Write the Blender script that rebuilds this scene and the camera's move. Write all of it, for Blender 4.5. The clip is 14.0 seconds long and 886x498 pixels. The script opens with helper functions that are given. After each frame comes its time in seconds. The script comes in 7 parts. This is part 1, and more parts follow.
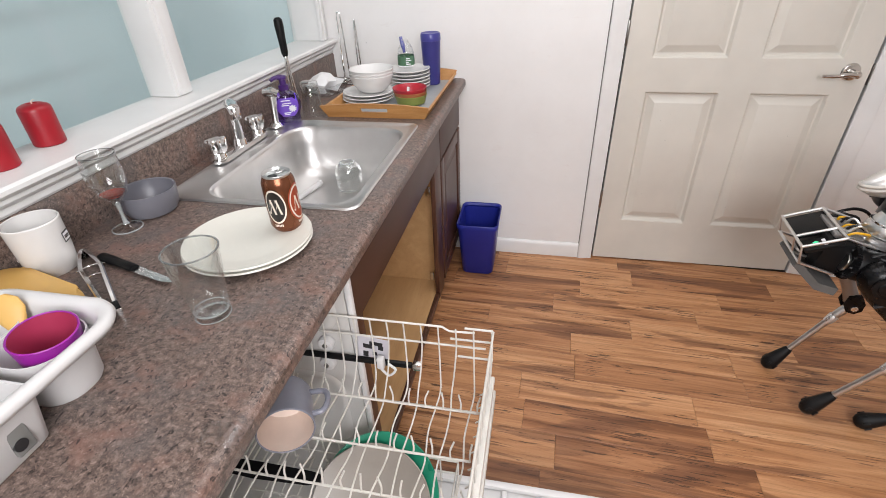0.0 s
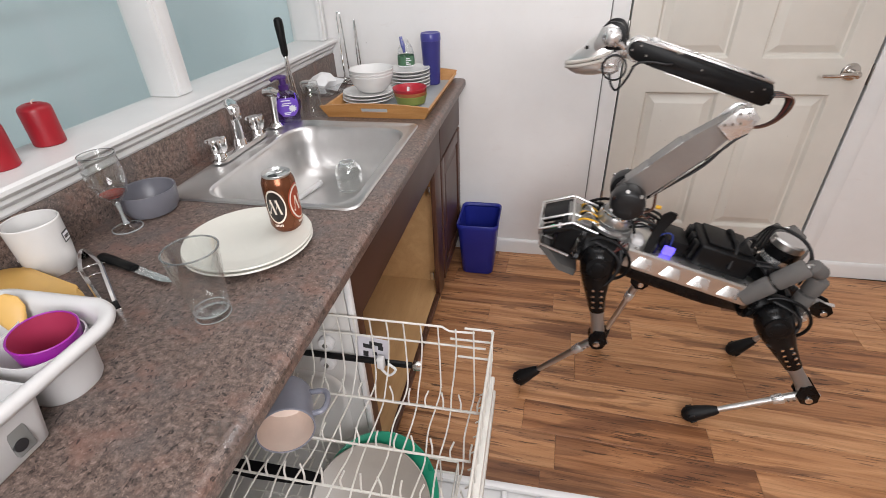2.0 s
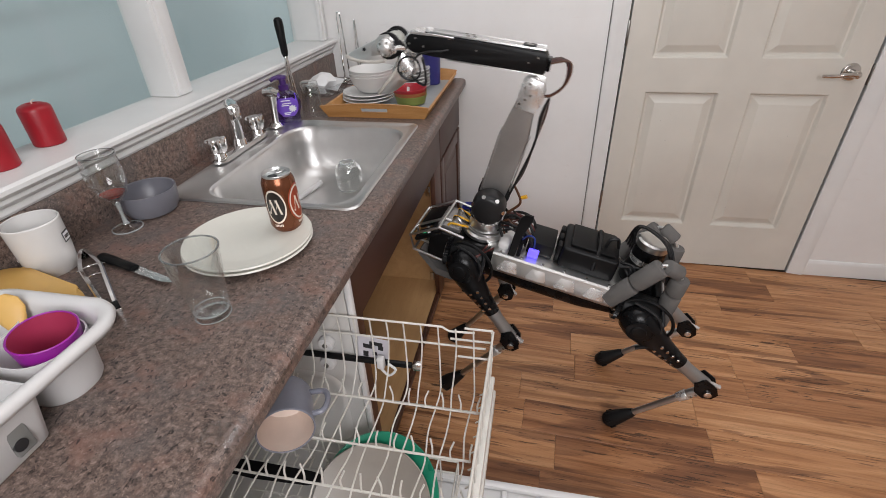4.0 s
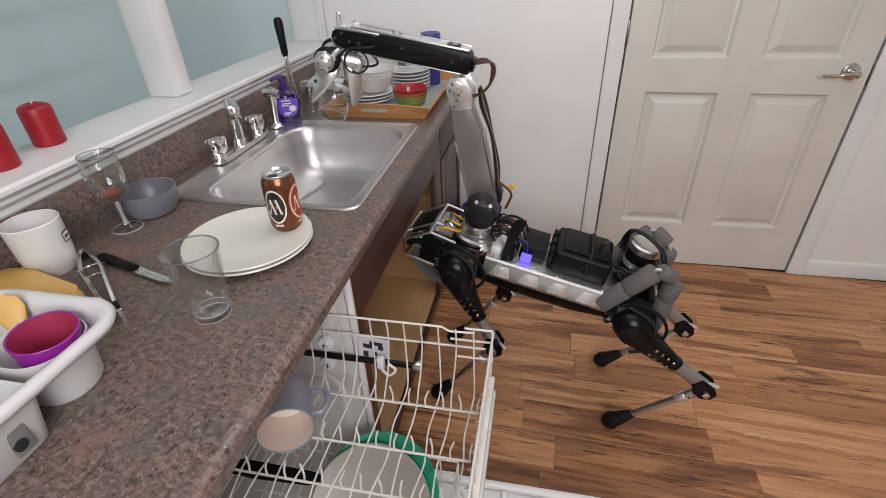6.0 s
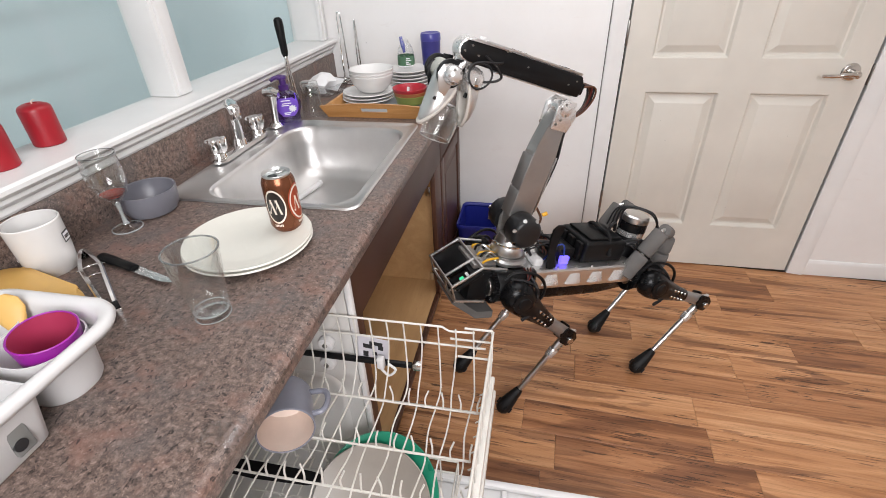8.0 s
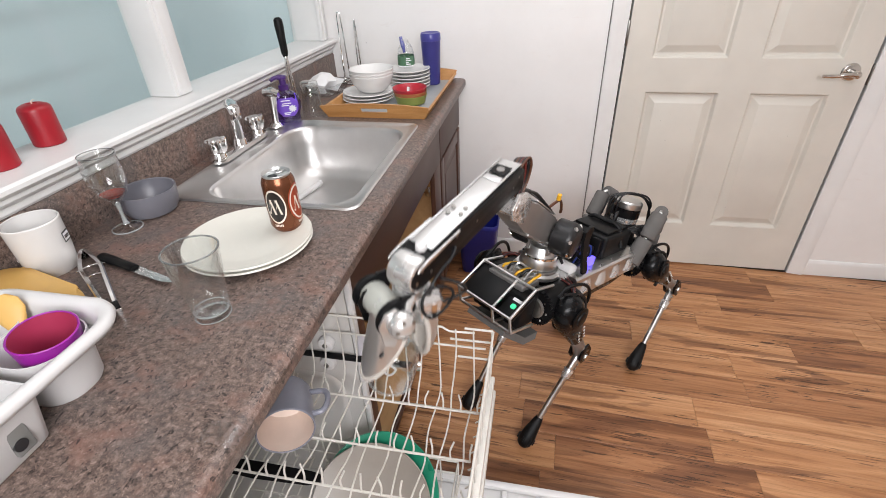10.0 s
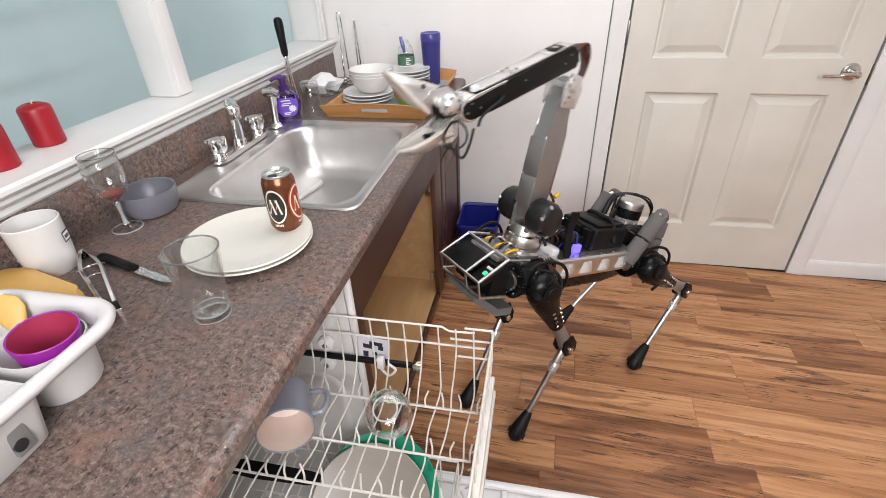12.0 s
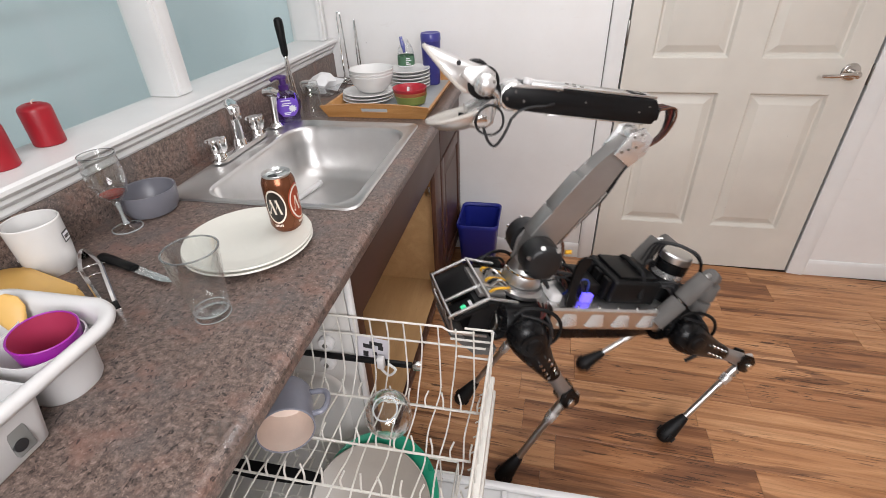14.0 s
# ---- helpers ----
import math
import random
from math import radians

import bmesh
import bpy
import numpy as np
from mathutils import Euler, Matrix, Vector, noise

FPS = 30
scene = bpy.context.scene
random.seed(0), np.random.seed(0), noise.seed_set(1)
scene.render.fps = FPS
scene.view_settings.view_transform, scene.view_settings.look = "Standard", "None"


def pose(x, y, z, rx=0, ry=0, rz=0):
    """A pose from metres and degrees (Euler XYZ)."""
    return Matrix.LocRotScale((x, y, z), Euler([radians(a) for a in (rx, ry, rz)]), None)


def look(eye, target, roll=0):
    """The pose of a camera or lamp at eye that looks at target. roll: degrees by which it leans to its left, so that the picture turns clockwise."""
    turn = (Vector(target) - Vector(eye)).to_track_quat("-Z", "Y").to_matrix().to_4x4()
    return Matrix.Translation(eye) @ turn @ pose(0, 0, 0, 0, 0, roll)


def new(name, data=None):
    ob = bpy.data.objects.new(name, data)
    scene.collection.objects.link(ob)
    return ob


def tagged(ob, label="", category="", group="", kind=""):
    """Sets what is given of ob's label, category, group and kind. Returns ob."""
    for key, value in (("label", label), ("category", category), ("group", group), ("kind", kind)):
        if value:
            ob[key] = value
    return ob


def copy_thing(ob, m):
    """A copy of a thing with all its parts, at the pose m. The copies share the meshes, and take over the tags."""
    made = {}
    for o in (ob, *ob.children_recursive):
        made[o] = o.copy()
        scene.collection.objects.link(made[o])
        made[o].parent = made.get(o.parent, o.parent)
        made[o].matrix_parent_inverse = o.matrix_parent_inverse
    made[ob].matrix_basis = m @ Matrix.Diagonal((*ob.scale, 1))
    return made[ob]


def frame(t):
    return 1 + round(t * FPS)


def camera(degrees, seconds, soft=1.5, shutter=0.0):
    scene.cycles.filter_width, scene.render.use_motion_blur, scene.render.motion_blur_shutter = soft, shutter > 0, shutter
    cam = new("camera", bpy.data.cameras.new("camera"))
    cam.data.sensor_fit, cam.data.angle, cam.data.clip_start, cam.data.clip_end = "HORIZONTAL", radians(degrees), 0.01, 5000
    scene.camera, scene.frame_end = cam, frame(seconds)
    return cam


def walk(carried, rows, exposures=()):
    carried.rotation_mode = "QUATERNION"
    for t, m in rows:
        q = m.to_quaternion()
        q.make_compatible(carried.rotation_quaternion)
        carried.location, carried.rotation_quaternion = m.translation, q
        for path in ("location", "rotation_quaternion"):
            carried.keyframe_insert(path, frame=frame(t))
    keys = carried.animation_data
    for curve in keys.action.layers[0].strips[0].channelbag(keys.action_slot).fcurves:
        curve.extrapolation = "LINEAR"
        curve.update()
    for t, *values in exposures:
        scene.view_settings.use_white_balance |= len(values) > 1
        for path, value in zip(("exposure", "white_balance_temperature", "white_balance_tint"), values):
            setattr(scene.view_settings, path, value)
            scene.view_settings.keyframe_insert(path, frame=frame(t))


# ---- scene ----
cam = camera(86.12, 14.0, soft=0.9, shutter=0.5)
EYE = look((0.9717, -2.1908, 1.4107), (0.6169, -0.5434, 0.3336), -2.23)
walk(cam, [(0.0, EYE), (14.0, EYE)], exposures=[(0.0, -0.05), (1.0, -0.08), (1.5, -0.10), (2.0, -0.20), (2.5, -0.35), (3.0, -0.50), (6.0, -0.50), (6.5, -0.32), (7.0, -0.05), (8.0, 0.0), (11.0, -0.06), (11.5, -0.30), (11.8, -0.10), (12.0, 0.05), (12.5, -0.02), (13.0, -0.05), (13.5, -0.13), (14.0, -0.14)])

# ---- world and lights ----
world = bpy.data.worlds.new("world")
scene.world = world
world.use_nodes = True
wn = world.node_tree.nodes
sky = wn.new("ShaderNodeTexSky")
sky.sky_type, sky.sun_disc, sky.sun_elevation, sky.sun_rotation = "NISHITA", False, radians(40), radians(120)
world.node_tree.links.new(sky.outputs[0], wn["Background"].inputs[0])
wn["Background"].inputs[1].default_value = 0.08


def area_lamp(name, eye, target, sx, sy, power, colour):
    data = bpy.data.lights.new(name, "AREA")
    data.shape, data.size, data.size_y, data.energy, data.color = "RECTANGLE", sx, sy, power, colour
    ob = new(name, data)
    ob.matrix_world = look(eye, target)
    return ob


WHITE = (0.985, 0.98, 1.01)
# both lamps are unseen: assumed overhead light, and a softbox inferred from cast shadows
area_lamp("ceiling_lamp_room", (1.10, -0.95, 2.42), (1.10, -0.95, 0), 1.6, 1.2, 17.5, WHITE)
area_lamp("film_softbox", (1.50, -3.35, 1.95), (0.95, -0.6, 0.75), 1.3, 1.0, 60, WHITE)

# ---- materials ----


class Nodes:
    """A small builder for one node material."""

    def __init__(self, name):
        self.m = bpy.data.materials.new(name)
        self.m.use_nodes = True
        self.t = self.m.node_tree
        self.p = self.t.nodes["Principled BSDF"]
        self.coord = self.t.nodes.new("ShaderNodeTexCoord")

    def add(self, kind, **values):
        n = self.t.nodes.new(kind)
        for k, v in values.items():
            n.inputs[k].default_value = v
        return n

    def link(self, a, b):
        self.t.links.new(a, b)

    def space(self, scale=(1, 1, 1), output="Object", offset=None):
        n = self.add("ShaderNodeMapping", Scale=scale)
        self.link(self.coord.outputs[output], n.inputs["Vector"])
        if offset is not None:
            self.link(offset, n.inputs["Location"])
        return n.outputs[0]

    def noise(self, vector, scale, detail=4.0, rough=0.55, distort=0.0):
        n = self.add("ShaderNodeTexNoise", Scale=scale, Detail=detail, Roughness=rough, Distortion=distort)
        self.link(vector, n.inputs["Vector"])
        return n.outputs[0]

    def ramp(self, value, stops):
        n = self.t.nodes.new("ShaderNodeValToRGB")
        e = n.color_ramp.elements
        while len(e) < len(stops):
            e.new(0.5)
        for el, (p, c) in zip(e, stops):
            el.position, el.color = p, (*c, 1)
        self.link(value, n.inputs[0])
        return n.outputs[0]

    def mix(self, a, b, factor, blend="MIX"):
        n = self.t.nodes.new("ShaderNodeMix")
        n.data_type, n.blend_type = "RGBA", blend
        for socket, v in ((n.inputs[0], factor), (n.inputs[6], a), (n.inputs[7], b)):
            if isinstance(v, (int, float)):
                socket.default_value = v
            elif isinstance(v, tuple):
                socket.default_value = (*v, 1)
            else:
                self.link(v, socket)
        return n.outputs[2]

    def maths(self, op, a, b):
        n = self.t.nodes.new("ShaderNodeMath")
        n.operation = op
        for socket, v in ((n.inputs[0], a), (n.inputs[1], b)):
            if isinstance(v, (int, float)):
                socket.default_value = v
            else:
                self.link(v, socket)
        return n.outputs[0]

    def bump(self, height, strength, distance=0.002):
        n = self.add("ShaderNodeBump", Strength=strength, Distance=distance)
        self.link(height, n.inputs["Height"])
        self.link(n.outputs[0], self.p.inputs["Normal"])

    def finish(self, colour=None, rough=None, metal=0.0, **more):
        for name, v in (("Base Color", colour), ("Roughness", rough), ("Metallic", metal)):
            if v is None:
                continue
            s = self.p.inputs[name]
            if isinstance(v, (int, float)):
                s.default_value = v
            elif isinstance(v, tuple):
                s.default_value = (*v, 1)
            else:
                self.link(v, s)
        for k, v in more.items():
            self.p.inputs[k.replace("_", " ")].default_value = v
        return self.m


def dim(c, k):
    return tuple(min(1.0, x * k) for x in c)


def surface(name, c, rough=0.5, metal=0.0, vary=0.12, scale=12, grain=150, bump=0.08, smear=0.12, **more):
    """A plain-coloured surface with blotches, fine grain and uneven gloss."""
    n = Nodes(name)
    v = n.space()
    big, fine = n.noise(v, scale), n.noise(v, grain, 3)
    col = n.ramp(big, [(0.3, dim(c, 1 - vary)), (0.7, dim(c, 1 + vary * 0.6))])
    col = n.mix(col, dim(c, 0.9), n.maths("MULTIPLY", fine, 0.35))
    r = n.maths("ADD", n.maths("MULTIPLY", big, smear), rough - smear / 2)
    if bump:
        n.bump(fine, bump)
    return n.finish(col, r, metal, **more)


def clear_glass(name, c=(0.955, 0.965, 0.962), rough=0.03, gloss=1.0):
    """Thin-walled glass: seen through, with gloss that grows towards its edges."""
    n = Nodes(name)
    see = n.add("ShaderNodeBsdfTransparent", Color=(*c, 1))
    shine = n.add("ShaderNodeBsdfGlossy", Color=(1, 1, 1, 1), Roughness=rough)
    w = n.add("ShaderNodeLayerWeight", Blend=0.5)
    f = n.maths("ADD", n.maths("MULTIPLY", n.maths("POWER", w.outputs["Facing"], 2.2), 0.82), 0.04)
    both = n.t.nodes.new("ShaderNodeMixShader")
    n.link(n.maths("MULTIPLY", f, gloss), both.inputs[0])
    n.link(see.outputs[0], both.inputs[1])
    n.link(shine.outputs[0], both.inputs[2])
    n.link(both.outputs[0], n.t.nodes["Material Output"].inputs[0])
    return n.m


def plaster():
    n = Nodes("plaster")
    v = n.space()
    big = n.noise(v, 2.2, 5, 0.6)
    fine = n.noise(v, 55, 6, 0.65)
    pits = n.noise(v, 24, 2, 0.5)
    scuff = n.noise(n.space((3, 3, 9)), 3.5, 6, 0.7, 0.6)
    col = n.ramp(big, [(0.25, (0.75, 0.735, 0.72)), (0.6, (0.81, 0.80, 0.79)), (0.85, (0.83, 0.825, 0.82))])
    col = n.mix(col, (0.66, 0.60, 0.56), n.ramp(scuff, [(0.60, (0, 0, 0)), (0.80, (0.35, 0.35, 0.35))]))
    col = n.mix(col, (0.33, 0.31, 0.30), n.ramp(pits, [(0.765, (0, 0, 0)), (0.80, (0.7, 0.7, 0.7))]))
    n.bump(n.maths("ADD", fine, n.maths("MULTIPLY", pits, -0.7)), 0.25, 0.0015)
    return n.finish(col, 0.62)


def painted(name, c, rough=0.4, brush=(60, 60, 6)):
    """Brushed paint on wood, with faint strokes and marks."""
    n = Nodes(name)
    strokes = n.noise(n.space(brush), 3, 4, 0.6)
    v = n.space()
    big = n.noise(v, 4, 4)
    chips = n.noise(v, 75, 2, 0.5)
    col = n.ramp(big, [(0.3, dim(c, 0.93)), (0.7, dim(c, 1.03))])
    col = n.mix(col, dim(c, 0.55), n.ramp(chips, [(0.76, (0, 0, 0)), (0.83, (0.6, 0.6, 0.6))]))
    n.bump(strokes, 0.10, 0.0012)
    return n.finish(col, n.maths("ADD", n.maths("MULTIPLY", strokes, 0.2), rough - 0.1))


def counter_laminate():
    """Mottled laminate: pink and taupe clouds, grey-blue patches, pale grit and elongated black flecks."""
    n = Nodes("counter_laminate")
    v = n.space()
    cloud = n.noise(v, 9, 6, 0.7)
    mott = n.noise(v, 95, 8, 0.82)
    grit = n.noise(v, 210, 5, 0.75)
    dots = n.noise(n.space((1, 0.62, 1)), 150, 3, 0.6, 0.4)
    specks = n.noise(n.space((0.7, 1, 1)), 85, 3, 0.6, 0.5)
    col = n.ramp(mott, [(0.36, (0.026, 0.018, 0.015)), (0.44, (0.085, 0.060, 0.050)), (0.53, (0.165, 0.119, 0.100)), (0.64, (0.300, 0.226, 0.194))])
    col = n.mix(col, (0.112, 0.104, 0.103), n.ramp(cloud, [(0.47, (0, 0, 0)), (0.66, (0.55, 0.55, 0.55))]))
    col = n.mix(col, (0.235, 0.128, 0.100), n.ramp(n.noise(n.space((1, 1.3, 1)), 12, 5, 0.65), [(0.52, (0, 0, 0)), (0.68, (0.62, 0.62, 0.62))]))
    col = n.mix(col, (0.42, 0.315, 0.268), n.ramp(grit, [(0.57, (0, 0, 0)), (0.66, (0.7, 0.7, 0.7))]))
    col = n.mix(col, (0.016, 0.012, 0.011), n.ramp(dots, [(0.620, (0, 0, 0)), (0.650, (0.85, 0.85, 0.85))]))
    col = n.mix(col, (0.020, 0.015, 0.013), n.ramp(specks, [(0.700, (0, 0, 0)), (0.720, (0.92, 0.92, 0.92))]))
    n.bump(grit, 0.05, 0.0006)
    return n.finish(col, n.maths("ADD", n.maths("MULTIPLY", mott, 0.2), 0.30), 0.0, Specular_IOR_Level=0.45)


def laminate_floor():
    """Acacia boards: a tone for each, dark heartwood patches, soft streaks and short dark figure marks."""
    n = Nodes("floor_board")
    info = n.t.nodes.new("ShaderNodeObjectInfo")
    rnd = info.outputs["Random"]
    shift = n.add("ShaderNodeCombineXYZ")
    for i, k in enumerate((37.0, 19.0, 11.0)):
        n.link(n.maths("MULTIPLY", rnd, k), shift.inputs[i])
    loc = shift.outputs[0]
    heart = n.noise(n.space((0.85, 7.5, 1), "Object", loc), 1.5, 6, 0.50, 0.9)
    streak = n.noise(n.space((0.9, 15, 1), "Object", loc), 1.7, 8, 0.60, 0.9)
    lines = n.noise(n.space((1.6, 60, 1), "Object", loc), 1.6, 5, 0.62, 0.8)
    figure = n.noise(n.space((6.5, 95, 1), "Object", loc), 1.6, 3, 0.6, 0.6)
    where = n.noise(n.space((1.8, 6, 1), "Object", loc), 2.1, 2, 0.5)
    pores = n.noise(n.space((14, 220, 1), "Object", loc), 2.0, 3, 0.6)
    pale = n.ramp(streak, [(0.34, (0.330, 0.146, 0.062)), (0.47, (0.480, 0.232, 0.104)), (0.64, (0.610, 0.332, 0.166))])
    middle = n.ramp(streak, [(0.34, (0.205, 0.082, 0.034)), (0.48, (0.350, 0.153, 0.066)), (0.64, (0.475, 0.232, 0.108))])
    dark = n.ramp(streak, [(0.34, (0.130, 0.053, 0.025)), (0.52, (0.215, 0.092, 0.044)), (0.68, (0.320, 0.149, 0.072))])
    col = n.mix(middle, pale, n.ramp(rnd, [(0.15, (0, 0, 0)), (0.30, (0.45, 0.45, 0.45)), (0.70, (1, 1, 1))]))
    tone = n.maths("ADD", heart, n.maths("MULTIPLY", rnd, -0.17))
    col = n.mix(col, dark, n.ramp(tone, [(0.480, (0, 0, 0)), (0.494, (0.6, 0.6, 0.6)), (0.62, (1, 1, 1))]))
    col = n.mix(col, n.ramp(lines, [(0.36, (0.60, 0.56, 0.53)), (0.50, (1, 1, 1)), (0.66, (1.0, 1.0, 1.0))]), 0.55, "MULTIPLY")
    marks = n.maths("MULTIPLY", n.ramp(figure, [(0.575, (0, 0, 0)), (0.62, (1, 1, 1))]), n.ramp(where, [(0.48, (0, 0, 0)), (0.58, (0.85, 0.85, 0.85))]))
    col = n.mix(col, (0.050, 0.022, 0.012), marks)
    col = n.mix(col, (0.12, 0.058, 0.030), n.ramp(pores, [(0.58, (0, 0, 0)), (0.72, (0.38, 0.38, 0.38))]))
    n.bump(n.maths("ADD", pores, figure), 0.05, 0.0006)
    return n.finish(col, n.maths("ADD", n.maths("MULTIPLY", heart, 0.16), 0.30), 0.0, Specular_IOR_Level=0.42)


def wood(name, dark, light, along=(12, 12, 1.2), scale=3.0, rough=0.45):
    n = Nodes(name)
    g = n.noise(n.space(along), scale, 6, 0.62, 0.8)
    f = n.noise(n.space(tuple(a * 9 for a in along)), scale, 3, 0.6)
    col = n.ramp(g, [(0.3, dark), (0.55, tuple((a + b) / 2 for a, b in zip(dark, light))), (0.72, light)])
    col = n.mix(col, dim(dark, 0.7), n.ramp(f, [(0.58, (0, 0, 0)), (0.75, (0.4, 0.4, 0.4))]))
    n.bump(f, 0.08, 0.0008)
    return n.finish(col, n.maths("ADD", n.maths("MULTIPLY", g, 0.2), rough - 0.1))


def brushed_steel(name, c=(0.62, 0.61, 0.60), rough=0.27, along=(4, 160, 4)):
    n = Nodes(name)
    g = n.noise(n.space(along), 4, 4, 0.6)
    b = n.noise(n.space(), 9, 4)
    r = n.maths("ADD", n.maths("MULTIPLY", g, 0.10), n.maths("MULTIPLY", b, 0.14))
    n.bump(g, 0.015, 0.0003)
    return n.finish(n.ramp(b, [(0.3, dim(c, 0.92)), (0.7, dim(c, 1.05))]), n.maths("ADD", r, rough - 0.12), 1.0)


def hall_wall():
    """Pale blue wall on the far side of the window with blurred shading painted as wide, soft grey bands, and paler
    stretches.
    """
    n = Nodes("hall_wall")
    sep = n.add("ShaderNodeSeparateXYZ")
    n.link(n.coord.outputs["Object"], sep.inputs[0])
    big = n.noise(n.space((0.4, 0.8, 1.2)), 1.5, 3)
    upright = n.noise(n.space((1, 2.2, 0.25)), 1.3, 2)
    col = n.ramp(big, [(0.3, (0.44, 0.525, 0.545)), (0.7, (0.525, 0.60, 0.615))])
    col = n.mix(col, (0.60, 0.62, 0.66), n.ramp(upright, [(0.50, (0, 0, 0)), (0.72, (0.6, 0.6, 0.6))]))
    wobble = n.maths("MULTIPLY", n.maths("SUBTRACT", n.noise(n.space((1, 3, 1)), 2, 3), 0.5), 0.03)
    # soft shading of out-of-focus boards, painted into the colour as dark bands
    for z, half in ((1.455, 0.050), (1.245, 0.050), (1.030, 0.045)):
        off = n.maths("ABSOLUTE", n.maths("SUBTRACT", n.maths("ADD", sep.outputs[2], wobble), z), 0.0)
        shade_band = n.ramp(n.maths("DIVIDE", off, half), [(0.15, (0.55, 0.55, 0.55)), (0.95, (0, 0, 0))])
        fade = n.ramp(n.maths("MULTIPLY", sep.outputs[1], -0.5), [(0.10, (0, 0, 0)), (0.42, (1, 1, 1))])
        col = n.mix(col, (0.36, 0.40, 0.41), n.maths("MULTIPLY", shade_band, fade))
    # faint glow stands in for the light that falls on this wall
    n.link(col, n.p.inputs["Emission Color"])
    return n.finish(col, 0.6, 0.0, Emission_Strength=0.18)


def glow(name, c, strength):
    n = Nodes(name)
    return n.finish(c, 0.4, 0.0, Emission_Color=(*c, 1), Emission_Strength=strength)


PLASTER = plaster()
TRIM = painted("trim_paint", (0.76, 0.755, 0.745), 0.38)
DOOR_PAINT = painted("door_paint", (0.645, 0.615, 0.555), 0.42, (50, 50, 5))
COUNTER = counter_laminate()
BOARD = laminate_floor()
CHERRY = wood("dark_cherry", (0.042, 0.016, 0.009), (0.105, 0.042, 0.024), (14, 14, 1.5), 3, 0.38)
FRONT_BROWN = surface("brown_front", (0.060, 0.025, 0.016), 0.46, 0, 0.15, 6, 120, 0.05)
PLY = wood("birch_ply", (0.47, 0.27, 0.115), (0.58, 0.36, 0.175), (8, 1.2, 8), 2.2, 0.5)
BAMBOO = wood("bamboo", (0.43, 0.20, 0.062), (0.60, 0.32, 0.12), (2, 14, 14), 3, 0.42)
SHADE_GREY = surface("shaded_inside", (0.20, 0.20, 0.19), 0.6)
GREY_LINER = surface("grey_liner", (0.34, 0.36, 0.37), 0.5)
STEEL = brushed_steel("sink_steel", (0.60, 0.59, 0.58), 0.38, (1.5, 40, 1.5))
CHROME = surface("chrome", (0.80, 0.80, 0.80), 0.07, 1.0, 0.04, 6, 90, 0.0, 0.04)
ALU = brushed_steel("machined_aluminium", (0.68, 0.68, 0.675), 0.33, (30, 30, 30))
ALU_DULL = surface("grey_arm_shell", (0.33, 0.32, 0.31), 0.36, 0.7, 0.10, 14, 240, 0.06)
SHELL = surface("polished_shell", (0.74, 0.735, 0.725), 0.27, 0.75, 0.08, 9, 60, 0.03, 0.16)
PUTTY = surface("grey_green_motor", (0.42, 0.43, 0.39), 0.45)
CARBON = surface("black_shell", (0.0045, 0.0045, 0.005), 0.27, 0.0, 0.3, 20, 220, 0.05, 0.18, Specular_IOR_Level=0.22)
BLACK = surface("black_plastic", (0.0055, 0.0055, 0.006), 0.42, 0.0, 0.3, 18, 260, 0.08, 0.2, Specular_IOR_Level=0.2)
RUBBER = surface("black_rubber", (0.005, 0.005, 0.0055), 0.55, 0.0, 0.25, 25, 320, 0.2, Specular_IOR_Level=0.3)
CABLE = surface("black_cable", (0.005, 0.005, 0.006), 0.5)
FOAM = surface("grey_foam", (0.125, 0.118, 0.112), 0.9, 0, 0.12, 20, 400, 0.4)
WHITE_PLASTIC = surface("white_plastic", (0.66, 0.65, 0.645), 0.35, 0, 0.05, 8, 160, 0.03)
TUB_WHITE = surface("white_enamel", (0.62, 0.60, 0.575), 0.30, 0, 0.08, 6, 120, 0.03)
VINYL = surface("cream_vinyl_wire", (0.65, 0.625, 0.575), 0.35, 0, 0.12, 30, 260, 0.05)
# pale half-clear colour stands in for highlights on glass edges and stem
RIM_GLASS = surface("glass_highlight", (0.62, 0.66, 0.66), 0.08, 0.0, 0.05, 8, 90, 0.0, 0.05, Alpha=0.42)
CHINA = surface("white_china", (0.70, 0.69, 0.675), 0.16, 0, 0.03, 8, 90, 0.0)
CREAM = surface("cream_glaze", (0.70, 0.685, 0.62), 0.20, 0, 0.03, 8, 90, 0.0)
GREY_GLAZE = surface("blue_grey_glaze", (0.165, 0.165, 0.19), 0.33, 0, 0.12, 12, 150, 0.04)
MUG_GREY = surface("slate_glaze", (0.22, 0.225, 0.27), 0.30, 0, 0.18, 14, 150, 0.04)
MUG_IN = surface("cream_inside", (0.74, 0.61, 0.53), 0.35)
STONE_PLATE = surface("stone_glaze", (0.36, 0.325, 0.285), 0.35, 0, 0.06)
GREEN_GLAZE = surface("green_glaze", (0.02, 0.27, 0.16), 0.28)
BLUE_BIN = surface("blue_bin_plastic", (0.014, 0.022, 0.24), 0.38, 0, 0.12, 8, 300, 0.2)
BLUE_MUG = surface("navy_tumbler", (0.035, 0.035, 0.19), 0.30, 0, 0.1)
TUMBLER_LID = surface("tumbler_lid", (0.055, 0.055, 0.26), 0.30)
BLUE_LID = surface("blue_lid", (0.09, 0.10, 0.36), 0.30)
RED_WAX = surface("red_wax", (0.31, 0.005, 0.014), 0.38, 0, 0.18, 18, 120, 0.1)
WICK = surface("wick", (0.75, 0.70, 0.6), 0.8)
PURPLE = surface("magenta_cup", (0.30, 0.016, 0.30), 0.33, 0, 0.1)
